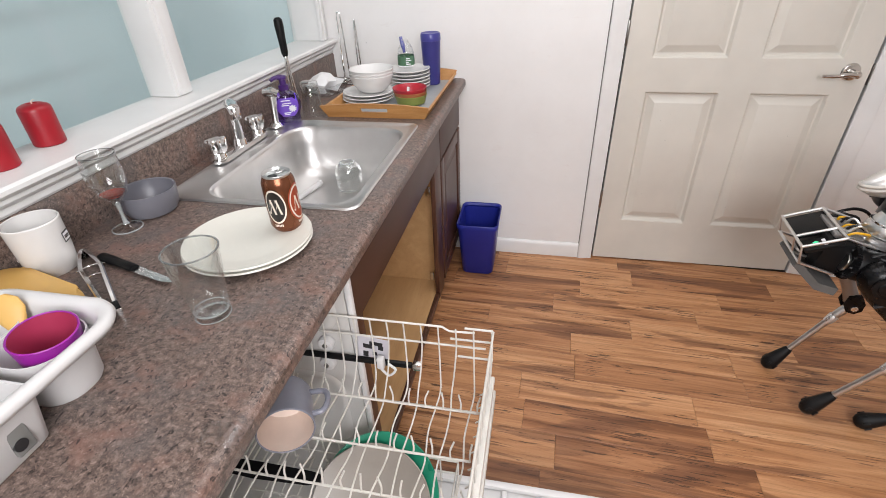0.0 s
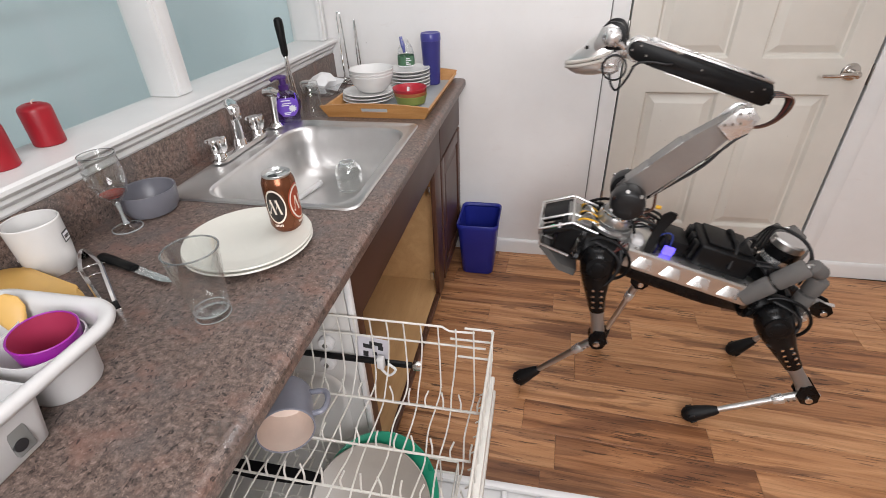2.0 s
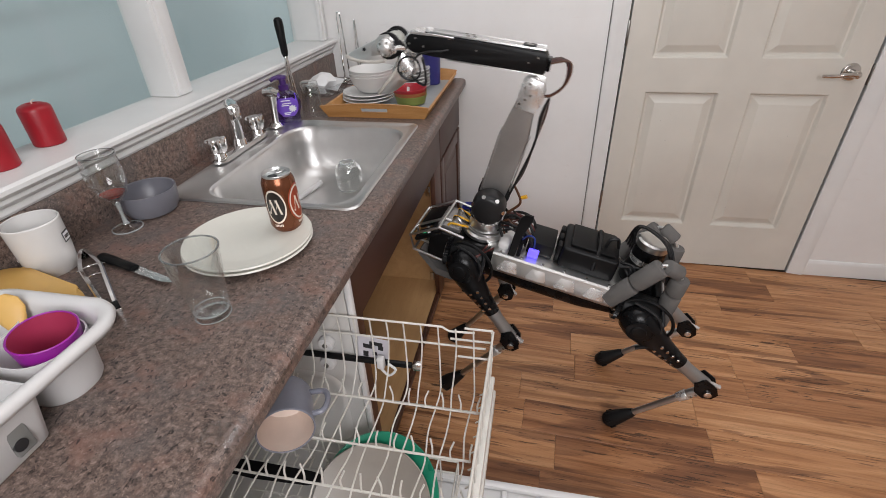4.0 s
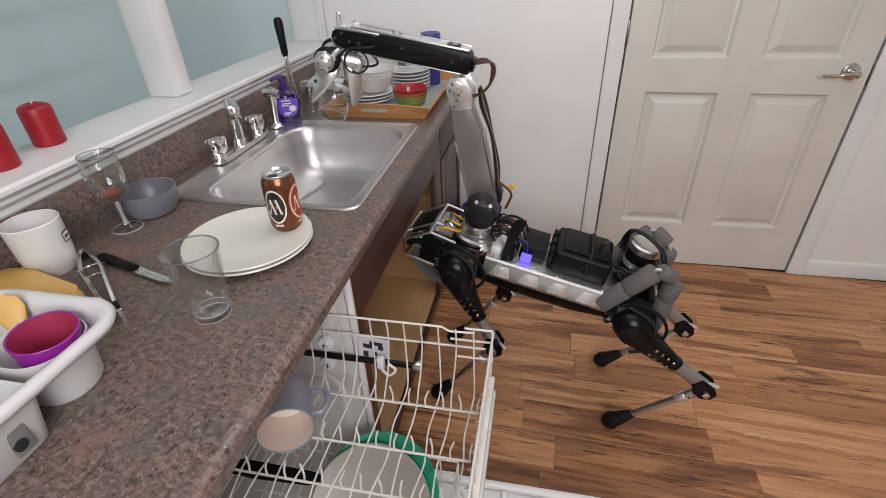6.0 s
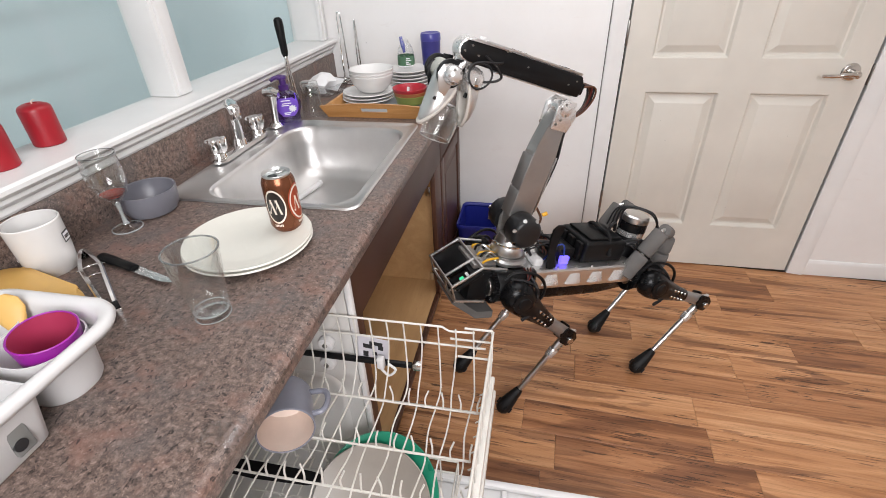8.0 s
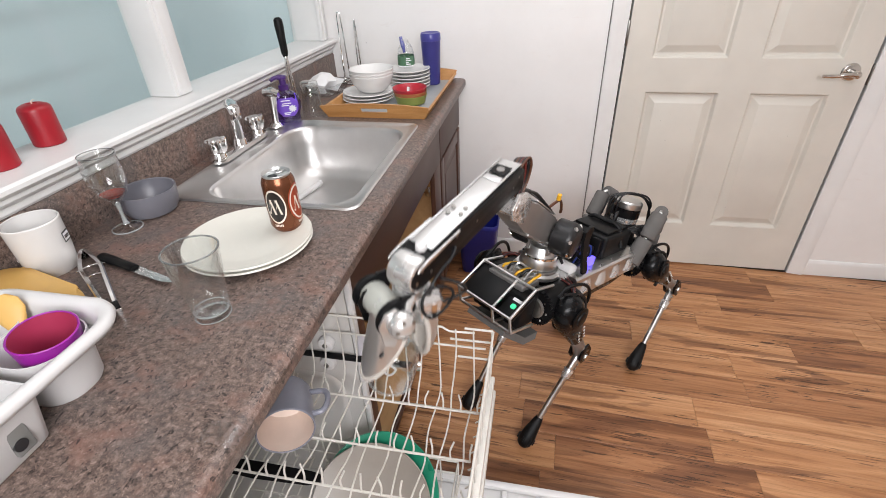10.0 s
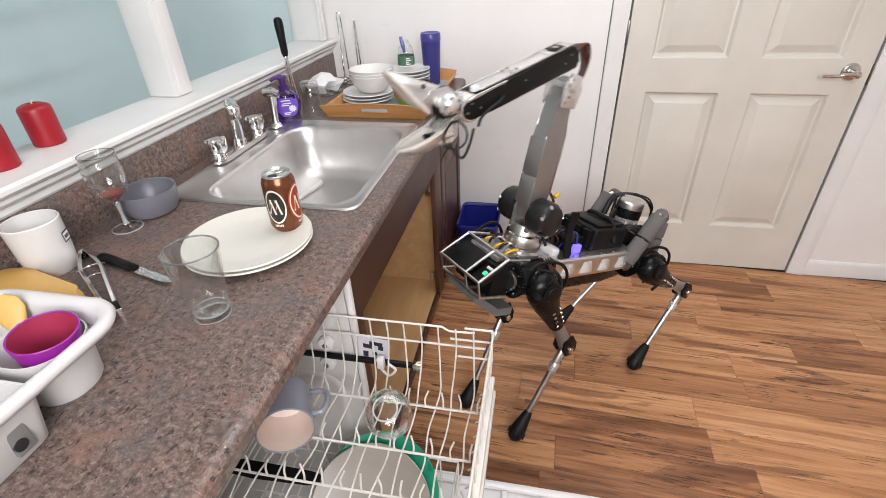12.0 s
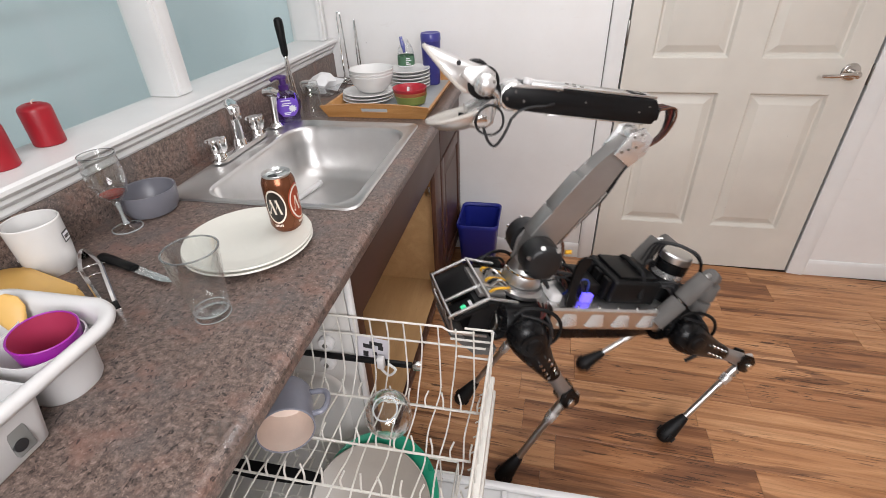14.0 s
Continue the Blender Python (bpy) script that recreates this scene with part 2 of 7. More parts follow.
PURPLE_IN = surface("magenta_cup_inside", (0.36, 0.035, 0.085), 0.36, 0, 0.15)
YELLOW = surface("mustard_plastic", (0.66, 0.40, 0.115), 0.45, 0, 0.14, 10, 160, 0.1)
RED_BOWL = surface("red_bowl", (0.40, 0.020, 0.035), 0.3)
ORANGE_BOWL = surface("orange_bowl", (0.36, 0.13, 0.05), 0.35)
GREEN_BOWL = surface("lime_bowl", (0.21, 0.25, 0.06), 0.35)
CAN_COAT = surface("can_coat", (0.21, 0.078, 0.038), 0.25, 0.7, 0.12, 10, 100, 0.0)
CAN_BLACK = surface("can_black", (0.02, 0.015, 0.013), 0.3)
CAN_CREAM = surface("can_cream", (0.78, 0.70, 0.60), 0.3)
CAN_ORANGE = surface("can_orange", (0.33, 0.055, 0.018), 0.3)
# dark half-clear colour stands in for refraction that darkens glass rims
DARK_RIM = surface("rim_refraction", (0.16, 0.17, 0.17), 0.06, 0.0, 0.05, 8, 90, 0.0, 0.05, Alpha=0.55)
JAW = surface("jaw_metal", (0.68, 0.67, 0.655), 0.30, 0.85, 0.10, 9, 60, 0.04, 0.2)
JAW_PAD = surface("jaw_pad", (0.52, 0.485, 0.44), 0.45, 0.0, 0.12, 16, 120, 0.1)
MOTOR_GREY = surface("dark_grey_motor", (0.013, 0.013, 0.014), 0.36, 0.0, 0.2, 18, 260, 0.1, 0.2, Specular_IOR_Level=0.35)
CARD = surface("lilac_white_card", (0.56, 0.54, 0.58), 0.6, 0, 0.05)
GLASS = clear_glass("clear_glass")
THIN = clear_glass("window_glass", (0.97, 0.99, 0.985), 0.02, 0.12)
THIN_PLASTIC = clear_glass("thin_clear_plastic", (0.95, 0.96, 0.965), 0.10, 0.7)
WINE = surface("red_wine", (0.26, 0.018, 0.010), 0.08, 0, 0.2)
SOAP = clear_glass("purple_soap", (0.44, 0.33, 0.74), 0.08, 0.8)
PUMP = surface("purple_pump", (0.055, 0.016, 0.13), 0.3)
LABEL_PURPLE = surface("violet_label", (0.16, 0.07, 0.50), 0.4)
LABEL_WHITE = surface("white_print", (0.80, 0.80, 0.82), 0.5)
LABEL_GREEN = surface("green_label", (0.075, 0.17, 0.095), 0.4)
PAPER = surface("white_paper", (0.80, 0.80, 0.80), 0.8, 0, 0.05, 12, 90, 0.2)
INK = surface("black_print", (0.02, 0.02, 0.022), 0.5)
BLADE = brushed_steel("knife_steel", (0.70, 0.70, 0.69), 0.22, (160, 10, 10))
HINGE = surface("pewter", (0.33, 0.32, 0.30), 0.32, 1.0)
NICKEL = surface("satin_nickel", (0.62, 0.60, 0.57), 0.22, 1.0, 0.08)
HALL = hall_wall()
RED_WIRE = surface("red_wire", (0.10, 0.012, 0.008), 0.45)
BROWN_WIRE = surface("brown_wire", (0.085, 0.028, 0.010), 0.45)
YELLOW_WIRE = surface("yellow_wire", (0.75, 0.40, 0.02), 0.45)
BLUE_WIRE = surface("blue_wire", (0.015, 0.04, 0.25), 0.45)
LED_BLUE = glow("violet_lamp", (0.13, 0.095, 1.0), 1.7)
LED_GREEN = glow("green_lamp", (0.05, 0.62, 0.30), 0.7)
CEILING_PAINT = surface("ceiling_paint", (0.78, 0.77, 0.75), 0.8, 0, 0.04, 4)

# ---- mesh helpers ----


def box(bm, x0, y0, z0, x1, y1, z1, bevel=0.0, m=None, segments=2):
    vs = [bm.verts.new((x, y, z)) for x in (x0, x1) for y in (y0, y1) for z in (z0, z1)]
    fs = [bm.faces.new([vs[i] for i in q]) for q in ((0, 1, 3, 2), (4, 6, 7, 5), (0, 4, 5, 1), (2, 3, 7, 6), (0, 2, 6, 4), (1, 5, 7, 3))]
    if bevel:
        es = list({e for f in fs for e in f.edges})
        r = bmesh.ops.bevel(bm, geom=es, offset=bevel, segments=segments, profile=0.5, affect="EDGES")
        vs = list({v for f in r["faces"] for v in f.verts} | {v for v in vs if v.is_valid})
    if m is not None:
        bmesh.ops.transform(bm, matrix=m, verts=vs)
    return bm


def lathe(bm, profile, n=32, m=None, close=False):
    """Turns (radius, height) points about z."""
    rings = []
    for r, z in profile:
        if r < 1e-6:
            rings.append([bm.verts.new((0, 0, z))])
        else:
            rings.append([bm.verts.new((r * math.cos(2 * math.pi * i / n), r * math.sin(2 * math.pi * i / n), z)) for i in range(n)])
    pairs = list(zip(rings, rings[1:])) + ([(rings[-1], rings[0])] if close else [])
    for a, b in pairs:
        for i in range(n):
            j = (i + 1) % n
            q = [a[i % len(a)], a[j % len(a)], b[j % len(b)], b[i % len(b)]]
            q = [v for k, v in enumerate(q) if v not in q[:k]]
            if len(q) > 2:
                bm.faces.new(q)
    if m is not None:
        bmesh.ops.transform(bm, matrix=m, verts=[v for r in rings for v in r])
    return bm


def axis_to(p0, p1):
    """A pose at p0 whose z axis points to p1."""
    d = Vector(p1) - Vector(p0)
    return Matrix.Translation(p0) @ d.to_track_quat("Z", "Y").to_matrix().to_4x4()


def rod(bm, p0, p1, r0, r1=None, n=16, edge=0.0):
    """A capped cylinder or cone, its rims rounded by edge."""
    r1 = r0 if r1 is None else r1
    h = (Vector(p1) - Vector(p0)).length
    e = min(edge, h / 2, r0, r1)
    if e:
        prof = [(0, 0), (r0 - e, 0), (r0 - e * 0.3, e * 0.3), (r0, e), (r1, h - e), (r1 - e * 0.3, h - e * 0.3), (r1 - e, h), (0, h)]
    else:
        prof = [(0, 0), (r0, 0), (r1, h), (0, h)]
    return lathe(bm, prof, n, axis_to(p0, p1))


def smooth_line(pts, steps=6):
    """Catmull-Rom through pts."""
    p = [Vector(q) for q in pts]
    p = [p[0] * 2 - p[1]] + p + [p[-1] * 2 - p[-2]]
    out = []
    for i in range(1, len(p) - 2):
        for k in range(steps):
            t = k / steps
            a, b, c, d = p[i - 1:i + 3]
            out.append(0.5 * ((2 * b) + (c - a) * t + (2 * a - 5 * b + 4 * c - d) * t * t + (3 * b - a - 3 * c + d) * t ** 3))
    return out + [p[-2]]


def tube(bm, pts, r, n=8, steps=6, curve=True):
    line = smooth_line(pts, steps) if curve else [Vector(q) for q in pts]
    rings = []
    side = None
    for i, q in enumerate(line):
        d = (line[min(i + 1, len(line) - 1)] - line[max(i - 1, 0)]).normalized()
        if side is None:
            side = d.orthogonal().normalized()
        side = (side - d * side.dot(d)).normalized()
        up = d.cross(side)
        rr = r[min(i * len(r) // len(line), len(r) - 1)] if isinstance(r, (list, tuple)) else r
        rings.append([bm.verts.new(q + rr * (math.cos(2 * math.pi * k / n) * side + math.sin(2 * math.pi * k / n) * up)) for k in range(n)])
    for a, b in zip(rings, rings[1:]):
        for k in range(n):
            bm.faces.new((a[k], a[(k + 1) % n], b[(k + 1) % n], b[k]))
    bm.faces.new(rings[0][::-1])
    bm.faces.new(rings[-1])
    return bm


def prism(bm, outline, h, m=None, bevel=0.0):
    """A plate with the given outline in x and y and the height h."""
    lo = [bm.verts.new((x, y, 0)) for x, y in outline]
    hi = [bm.verts.new((x, y, h)) for x, y in outline]
    fs = [bm.faces.new(lo[::-1]), bm.faces.new(hi)]
    k = len(outline)
    for i in range(k):
        fs.append(bm.faces.new((lo[i], lo[(i + 1) % k], hi[(i + 1) % k], hi[i])))
    vs = lo + hi
    if bevel:
        es = list({e for f in fs for e in f.edges})
        r = bmesh.ops.bevel(bm, geom=es, offset=bevel, segments=2, profile=0.5, affect="EDGES")
        vs = list({v for f in r["faces"] for v in f.verts} | {v for v in vs if v.is_valid})
    if m is not None:
        bmesh.ops.transform(bm, matrix=m, verts=vs)
    return bm


def rounded(x0, y0, x1, y1, r, k=6):
    """The outline of a rectangle with round corners."""
    out = []
    for cx, cy, a in ((x1 - r, y1 - r, 0), (x0 + r, y1 - r, 90), (x0 + r, y0 + r, 180), (x1 - r, y0 + r, 270)):
        for i in range(k + 1):
            w = radians(a + 90 * i / k)
            out.append((cx + r * math.cos(w), cy + r * math.sin(w)))
    return out


def loft(bm, loops, cap0=False, cap1=False):
    """Joins loops of equally many 3D points."""
    rings = [[bm.verts.new(p) for p in lp] for lp in loops]
    k = len(rings[0])
    for a, b in zip(rings, rings[1:]):
        for i in range(k):
            bm.faces.new((a[i], a[(i + 1) % k], b[(i + 1) % k], b[i]))
    if cap0:
        bm.faces.new(rings[0][::-1])
    if cap1:
        bm.faces.new(rings[-1])
    return bm


def mesh_of(name, bm, material, angle=35):
    bmesh.ops.recalc_face_normals(bm, faces=bm.faces)
    me = bpy.data.meshes.new(name)
    bm.to_mesh(me)
    bm.free()
    for p in me.polygons:
        p.use_smooth = True
    me.set_sharp_from_angle(angle=radians(angle))
    me.materials.append(material)
    return me


def part(name, bm, material, parent=None, label="", at=None, angle=35):
    ob = new(name, mesh_of(name, bm, material, angle))
    ob.parent = parent
    if at is not None:
        ob.matrix_basis = at
    return tagged(ob, label)


def thing(name, label, category, at=None, group="", kind=""):
    ob = new(name)
    ob.empty_display_size = 0.05
    if at is not None:
        ob.matrix_basis = at
    return tagged(ob, label, category, group, kind)


def fixed(name, bm, material, label="", category="", angle=35):
    return tagged(part(name, bm, material, None, "", None, angle), label, category, kind="structure")


def B(*a, **k):
    return box(bmesh.new(), *a, **k)


def L(*a, **k):
    return lathe(bmesh.new(), *a, **k)


def T(*a, **k):
    return tube(bmesh.new(), *a, **k)


def R(*a, **k):
    return rod(bmesh.new(), *a, **k)

# ---- the room ----
CT = 0.905          # top of the worktop
DX0, DX1 = 1.301, 2.219   # the door's edges
fixed("floor", B(-1.7, -4.1, -0.12, 3.9, 0.2, -0.008), surface("subfloor", (0.06, 0.035, 0.02), 0.7), "brown wood-look laminate floor of long streaked boards", "floor")


def wall_boxes(name, rows, label):
    bm = bmesh.new()
    for r in rows:
        box(bm, *r)
    return fixed(name, bm, PLASTER, label, "wall")


wall_boxes("wall_north", [(-1.7, 0, -0.1, DX0 - 0.012, 0.14, 2.5), (DX1 + 0.012, 0, -0.1, 3.9, 0.14, 2.5), (DX0 - 0.012, 0, 2.045, DX1 + 0.012, 0.14, 2.5)],
           "white plastered wall with small pits and scuffs around the door")
wall_boxes("wall_west", [(-0.13, -4.1, -0.1, 0, 0, 1.035), (-0.13, -0.05, 1.035, 0, 0, 2.12), (-0.13, -4.1, 2.12, 0, 0, 2.5), (-0.13, -4.1, 1.035, 0, -3.0, 2.12)],
           "white plastered wall behind the worktop with a long window opening")
wall_boxes("wall_east", [(3.7, -4.1, -0.1, 3.85, 0, 2.5)], "plain white plastered wall")
# south wall and ceiling run on unseen past the window to block sky light
wall_boxes("wall_south", [(-1.7, -4.1, -0.1, 3.9, -4.0, 2.5)], "plain white plastered wall")
fixed("ceiling", B(-1.7, -4.1, 2.46, 3.9, 0.2, 2.6), CEILING_PAINT, "plain white ceiling", "ceiling")
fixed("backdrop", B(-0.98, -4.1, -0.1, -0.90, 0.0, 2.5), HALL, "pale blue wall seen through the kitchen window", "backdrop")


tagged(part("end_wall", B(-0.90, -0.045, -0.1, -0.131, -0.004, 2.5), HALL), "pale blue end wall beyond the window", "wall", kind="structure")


def baseboard(name, x0, x1):
    bm = bmesh.new()
    pts = [(0, 0.0), (-0.014, 0.0), (-0.014, 0.062), (-0.010, 0.072), (-0.006, 0.078), (0, 0.080)]
    loft(bm, [[(x, y, z) for y, z in pts] for x in (x0, x1)], True, True)
    fixed(name, bm, TRIM, "white painted wooden baseboard along the wall", "baseboard")


baseboard("baseboard_1", 0.64, DX0 - 0.076)
baseboard("baseboard_2", DX1 + 0.076, 3.69)


def door_trim():
    def board(name, a, b, vertical=True):
        bm = bmesh.new()
        w = b - a
        prof = [(a, 0.0), (a, -0.016), (a + 0.12 * w, -0.019), (a + 0.45 * w, -0.017), (b - 0.16 * w, -0.011), (b - 0.05 * w, -0.011), (b, -0.007), (b, 0.0)]
        if vertical:
            loft(bm, [[(x, y, z) for x, y in prof] for z in (0.0, 2.11)], True, True)
        else:
            loft(bm, [[(x, y, z) for z, y in prof] for x in (DX0 - 0.072, DX1 + 0.072)], True, True)
        fixed(name, bm, TRIM, "white painted moulded door casing", "trim")
    # thin dark strip paints the shadow gap beside the casing
    fixed("trim_4", B(DX0 - 0.0775, -0.0012, 0.0, DX0 - 0.0742, -0.0002, 2.11), surface("gap_shade", (0.16, 0.15, 0.145), 0.9), "dark strip painted as the shadow gap along the door casing", "trim")
    board("trim_1", DX0 - 0.074, DX0 - 0.006)
    board("trim_2", DX1 + 0.074, DX1 + 0.006)
    board("trim_3", 2.175, 2.112, False)


door_trim()


def panel_door():
    """Six-panel interior door, shut in its frame."""
    d = thing("door_1", "closed cream six-panel interior door with a lever handle", "door", pose(DX0, 0, 0.008), kind="structure")
    w, h = DX1 - DX0, 2.03
    slab = bmesh.new()
    cols = [(0.108, 0.400), (w - 0.400, w - 0.108)]
    rows = [(0.225, 0.850), (0.985, 1.560), (1.685, 1.900)]
    xs = [0.003, *cols[0], *cols[1], w - 0.003]
    zs = [0.0, *rows[0], *rows[1], *rows[2], h]
    # stiles and rails
    for i, (x0, x1) in enumerate(zip(xs, xs[1:])):
        for j, (z0, z1) in enumerate(zip(zs, zs[1:])):
            if not (i % 2 == 1 and j % 2 == 1):
                box(slab, x0, 0.0, z0, x1, 0.036, z1)
    bmesh.ops.remove_doubles(slab, verts=slab.verts, dist=1e-5)
    part("slab", slab, DOOR_PAINT, d)
    for x0, x1 in cols:
        for z0, z1 in rows:
            bm = bmesh.new()
            loops = []
            for inset, y in ((0.0, 0.0015), (0.003, 0.0025), (0.011, 0.0165), (0.019, 0.0175), (0.046, 0.0060), (0.050, 0.0048)):
                loops.append([(x0 + inset, y, z0 + inset), (x1 - inset, y, z0 + inset), (x1 - inset, y, z1 - inset), (x0 + inset, y, z1 - inset)])
            loft(bm, loops, False, True)
            part("door_panel", bm, DOOR_PAINT, d, angle=20)
    for z in (0.337, 1.082, 1.82):
        bm = bmesh.new()
        rod(bm, (-0.003, -0.007, z - 0.048), (-0.003, -0.007, z + 0.048), 0.0065, n=12, edge=0.002)
        for k in (-0.018, 0.018):
            rod(bm, (-0.003, -0.007, z + k - 0.0008), (-0.003, -0.007, z + k + 0.0008), 0.0069, n=12)
        part("hinge", bm, HINGE, d, "pewter hinge barrel")
    hx, hz = w - 0.070, 0.937
    rose = bmesh.new()
    rod(rose, (hx, 0.0, hz), (hx, -0.010, hz), 0.034, 0.031, 28, 0.003)
    rod(rose, (hx, -0.008, hz), (hx, -0.050, hz), 0.012, 0.011, 20)
    rod(rose, (hx, -0.048, hz), (hx, -0.060, hz), 0.015, 0.013, 20, 0.002)
    part("rose", rose, NICKEL, d, "satin nickel round rose")
    lever = T([(hx, -0.054, hz), (hx - 0.03, -0.056, hz + 0.001), (hx - 0.07, -0.054, hz - 0.006), (hx - 0.115, -0.050, hz - 0.006)], [0.0095, 0.0085, 0.007, 0.006], 12)
    part("lever", lever, NICKEL, d, "satin nickel lever handle")
    part("strike_plate", B(w + 0.001, -0.002, hz - 0.05, w + 0.008, 0.010, hz + 0.03, bevel=0.001), HINGE, d, "dark latch plate")


panel_door()


def window():
    w = thing("window_1", "long white-framed window with a deep sill and a post", "window", kind="structure")
    sill = bmesh.new()
    pts = [(-0.13, 1.036), (0.0, 1.036), (0.0, 1.012), (0.016, 1.012), (0.020, 1.018), (0.020, 1.030), (0.028, 1.034), (0.034, 1.041), (0.034, 1.049), (0.042, 1.053), (0.048, 1.060),
           (0.048, 1.068), (0.042, 1.073), (-0.13, 1.073)]
    loft(sill, [[(x, y, z) for x, z in pts] for y in (-3.0, -0.003)], True, True)
    part("window_sill", sill, TRIM, w, "white painted sill with a moulded front edge", angle=25)
    # lining at the corner and over the head
    part("window_jamb", B(-0.13, -0.072, 1.074, -0.003, -0.052, 2.10, bevel=0.002), TRIM, w)
    bm = bmesh.new()
    box(bm, 0.0005, -0.086, 1.074, 0.018, -0.030, 2.11, bevel=0.004)
    box(bm, 0.0005, -0.066, 1.076, 0.023, -0.050, 2.10, bevel=0.003)
    part("casing", bm, TRIM, w)
    part("window_head", B(-0.13, -2.995, 2.102, -0.002, -0.052, 2.119, bevel=0.002), TRIM, w)
    bm = bmesh.new()
    box(bm, -0.125, -0.998, 1.074, -0.035, -0.928, 2.10, bevel=0.003)
    box(bm, -0.050, -0.985, 1.076, -0.028, -0.942, 2.10, bevel=0.003)
    part("post", bm, TRIM, w, "white painted window post")
    for y0, y1 in ((-2.98, -0.999), (-0.927, -0.074)):
        g = part("pane", B(-0.118, y0, 1.075, -0.114, y1, 2.10), THIN, w, "clear glass pane")
        g.visible_shadow = False


window()

# ---- worktop and cabinets ----
SX0, SX1, SY0, SY1 = 0.066, 0.580, -1.292, -0.660     # sink rim


def worktop():
    c = thing("worktop", "mottled brown-grey laminate worktop with a low upstand", "worktop")
    bm = bmesh.new()
    hx0, hx1, hy0, hy1 = SX0 + 0.03, SX1 - 0.02, SY0 + 0.02, SY1 - 0.03
    Y0 = -2.75
    f = 0.615

    def slab(x0, y0, x1, y1):
        box(bm, x0, y0, CT - 0.030, x1, y1, CT)
    slab(0.002, Y0, f, hy0)
    slab(0.002, hy1, f, -0.002)
    slab(0.002, hy0, hx0, hy1)
    slab(hx1, hy0, f, hy1)
    bmesh.ops.remove_doubles(bm, verts=bm.verts, dist=1e-5)
    # rolled front edge
    prof = [(f - 0.0005, CT), (f + 0.008, CT), (f + 0.015, CT - 0.0035), (f + 0.0195, CT - 0.010), (f + 0.020, CT - 0.030), (f + 0.018, CT - 0.034), (f - 0.0005, CT - 0.034)]
    loft(bm, [[(x, y, z) for x, z in prof] for y in (Y0, -0.002)], True, True)
    part("top", bm, COUNTER, c, angle=30)
    up = bmesh.new()
    prof = [(0.002, CT), (0.020, CT), (0.020, CT + 0.100), (0.017, CT + 0.106), (0.002, CT + 0.106)]
    loft(up, [[(x, y, z) for x, z in prof] for y in (Y0, -0.002)], True, True)
    part("upstand", up, COUNTER, c)


worktop()


def kitchen_sink():
    s = thing("kitchen_sink", "drop-in stainless steel single-bowl sink in the worktop", "sink")
    k = 8
    z = CT + 0.004
    rim = bmesh.new()
    bx0, bx1, by0, by1 = SX0 + 0.085, SX1 - 0.028, SY0 + 0.026, SY1 - 0.052

    def ring(x0, y0, x1, y1, r, zz):
        return [(x, y, zz) for x, y in rounded(x0, y0, x1, y1, r, k)]
    loops = [ring(SX0, SY0, SX1, SY1, 0.035, CT + 0.0012), ring(SX0 + 0.003, SY0 + 0.003, SX1 - 0.003, SY1 - 0.003, 0.033, z + 0.001),
             ring(SX0 + 0.009, SY0 + 0.009, SX1 - 0.009, SY1 - 0.009, 0.030, z + 0.001), ring(SX0 + 0.013, SY0 + 0.013, SX1 - 0.013, SY1 - 0.013, 0.028, z - 0.002),
             ring(bx0, by0, bx1, by1, 0.075, z - 0.003)]
    loft(rim, loops)
    part("rim", rim, STEEL, s, angle=50)
    bowl = bmesh.new()
    prof = [(0.0, -0.003), (0.004, -0.006), (0.007, -0.012), (0.012, -0.06), (0.020, -0.120), (0.030, -0.148), (0.048, -0.166), (0.075, -0.175), (0.150, -0.179), (0.19, -0.181)]
    loops = []
    for inset, dz in prof:
        r = max(0.075 - inset * 0.15, 0.055)
        loops.append(ring(bx0 + inset, by0 + inset, bx1 - inset, by1 - inset, min(r, (bx1 - bx0) / 2 - inset - 0.002), z + dz))
    loft(bowl, loops, False, True)
    part("bowl", bowl, STEEL, s, angle=60)
    cx, cy = (bx0 + bx1) / 2 - 0.03, (by0 + by1) / 2
    part("drain", L([(0.0, 0.0), (0.030, 0.0), (0.034, 0.003), (0.044, 0.004), (0.046, 0.001)], 28, pose(cx, cy, z - 0.1805)), CHROME, s, "chrome drain ring")


kitchen_sink()


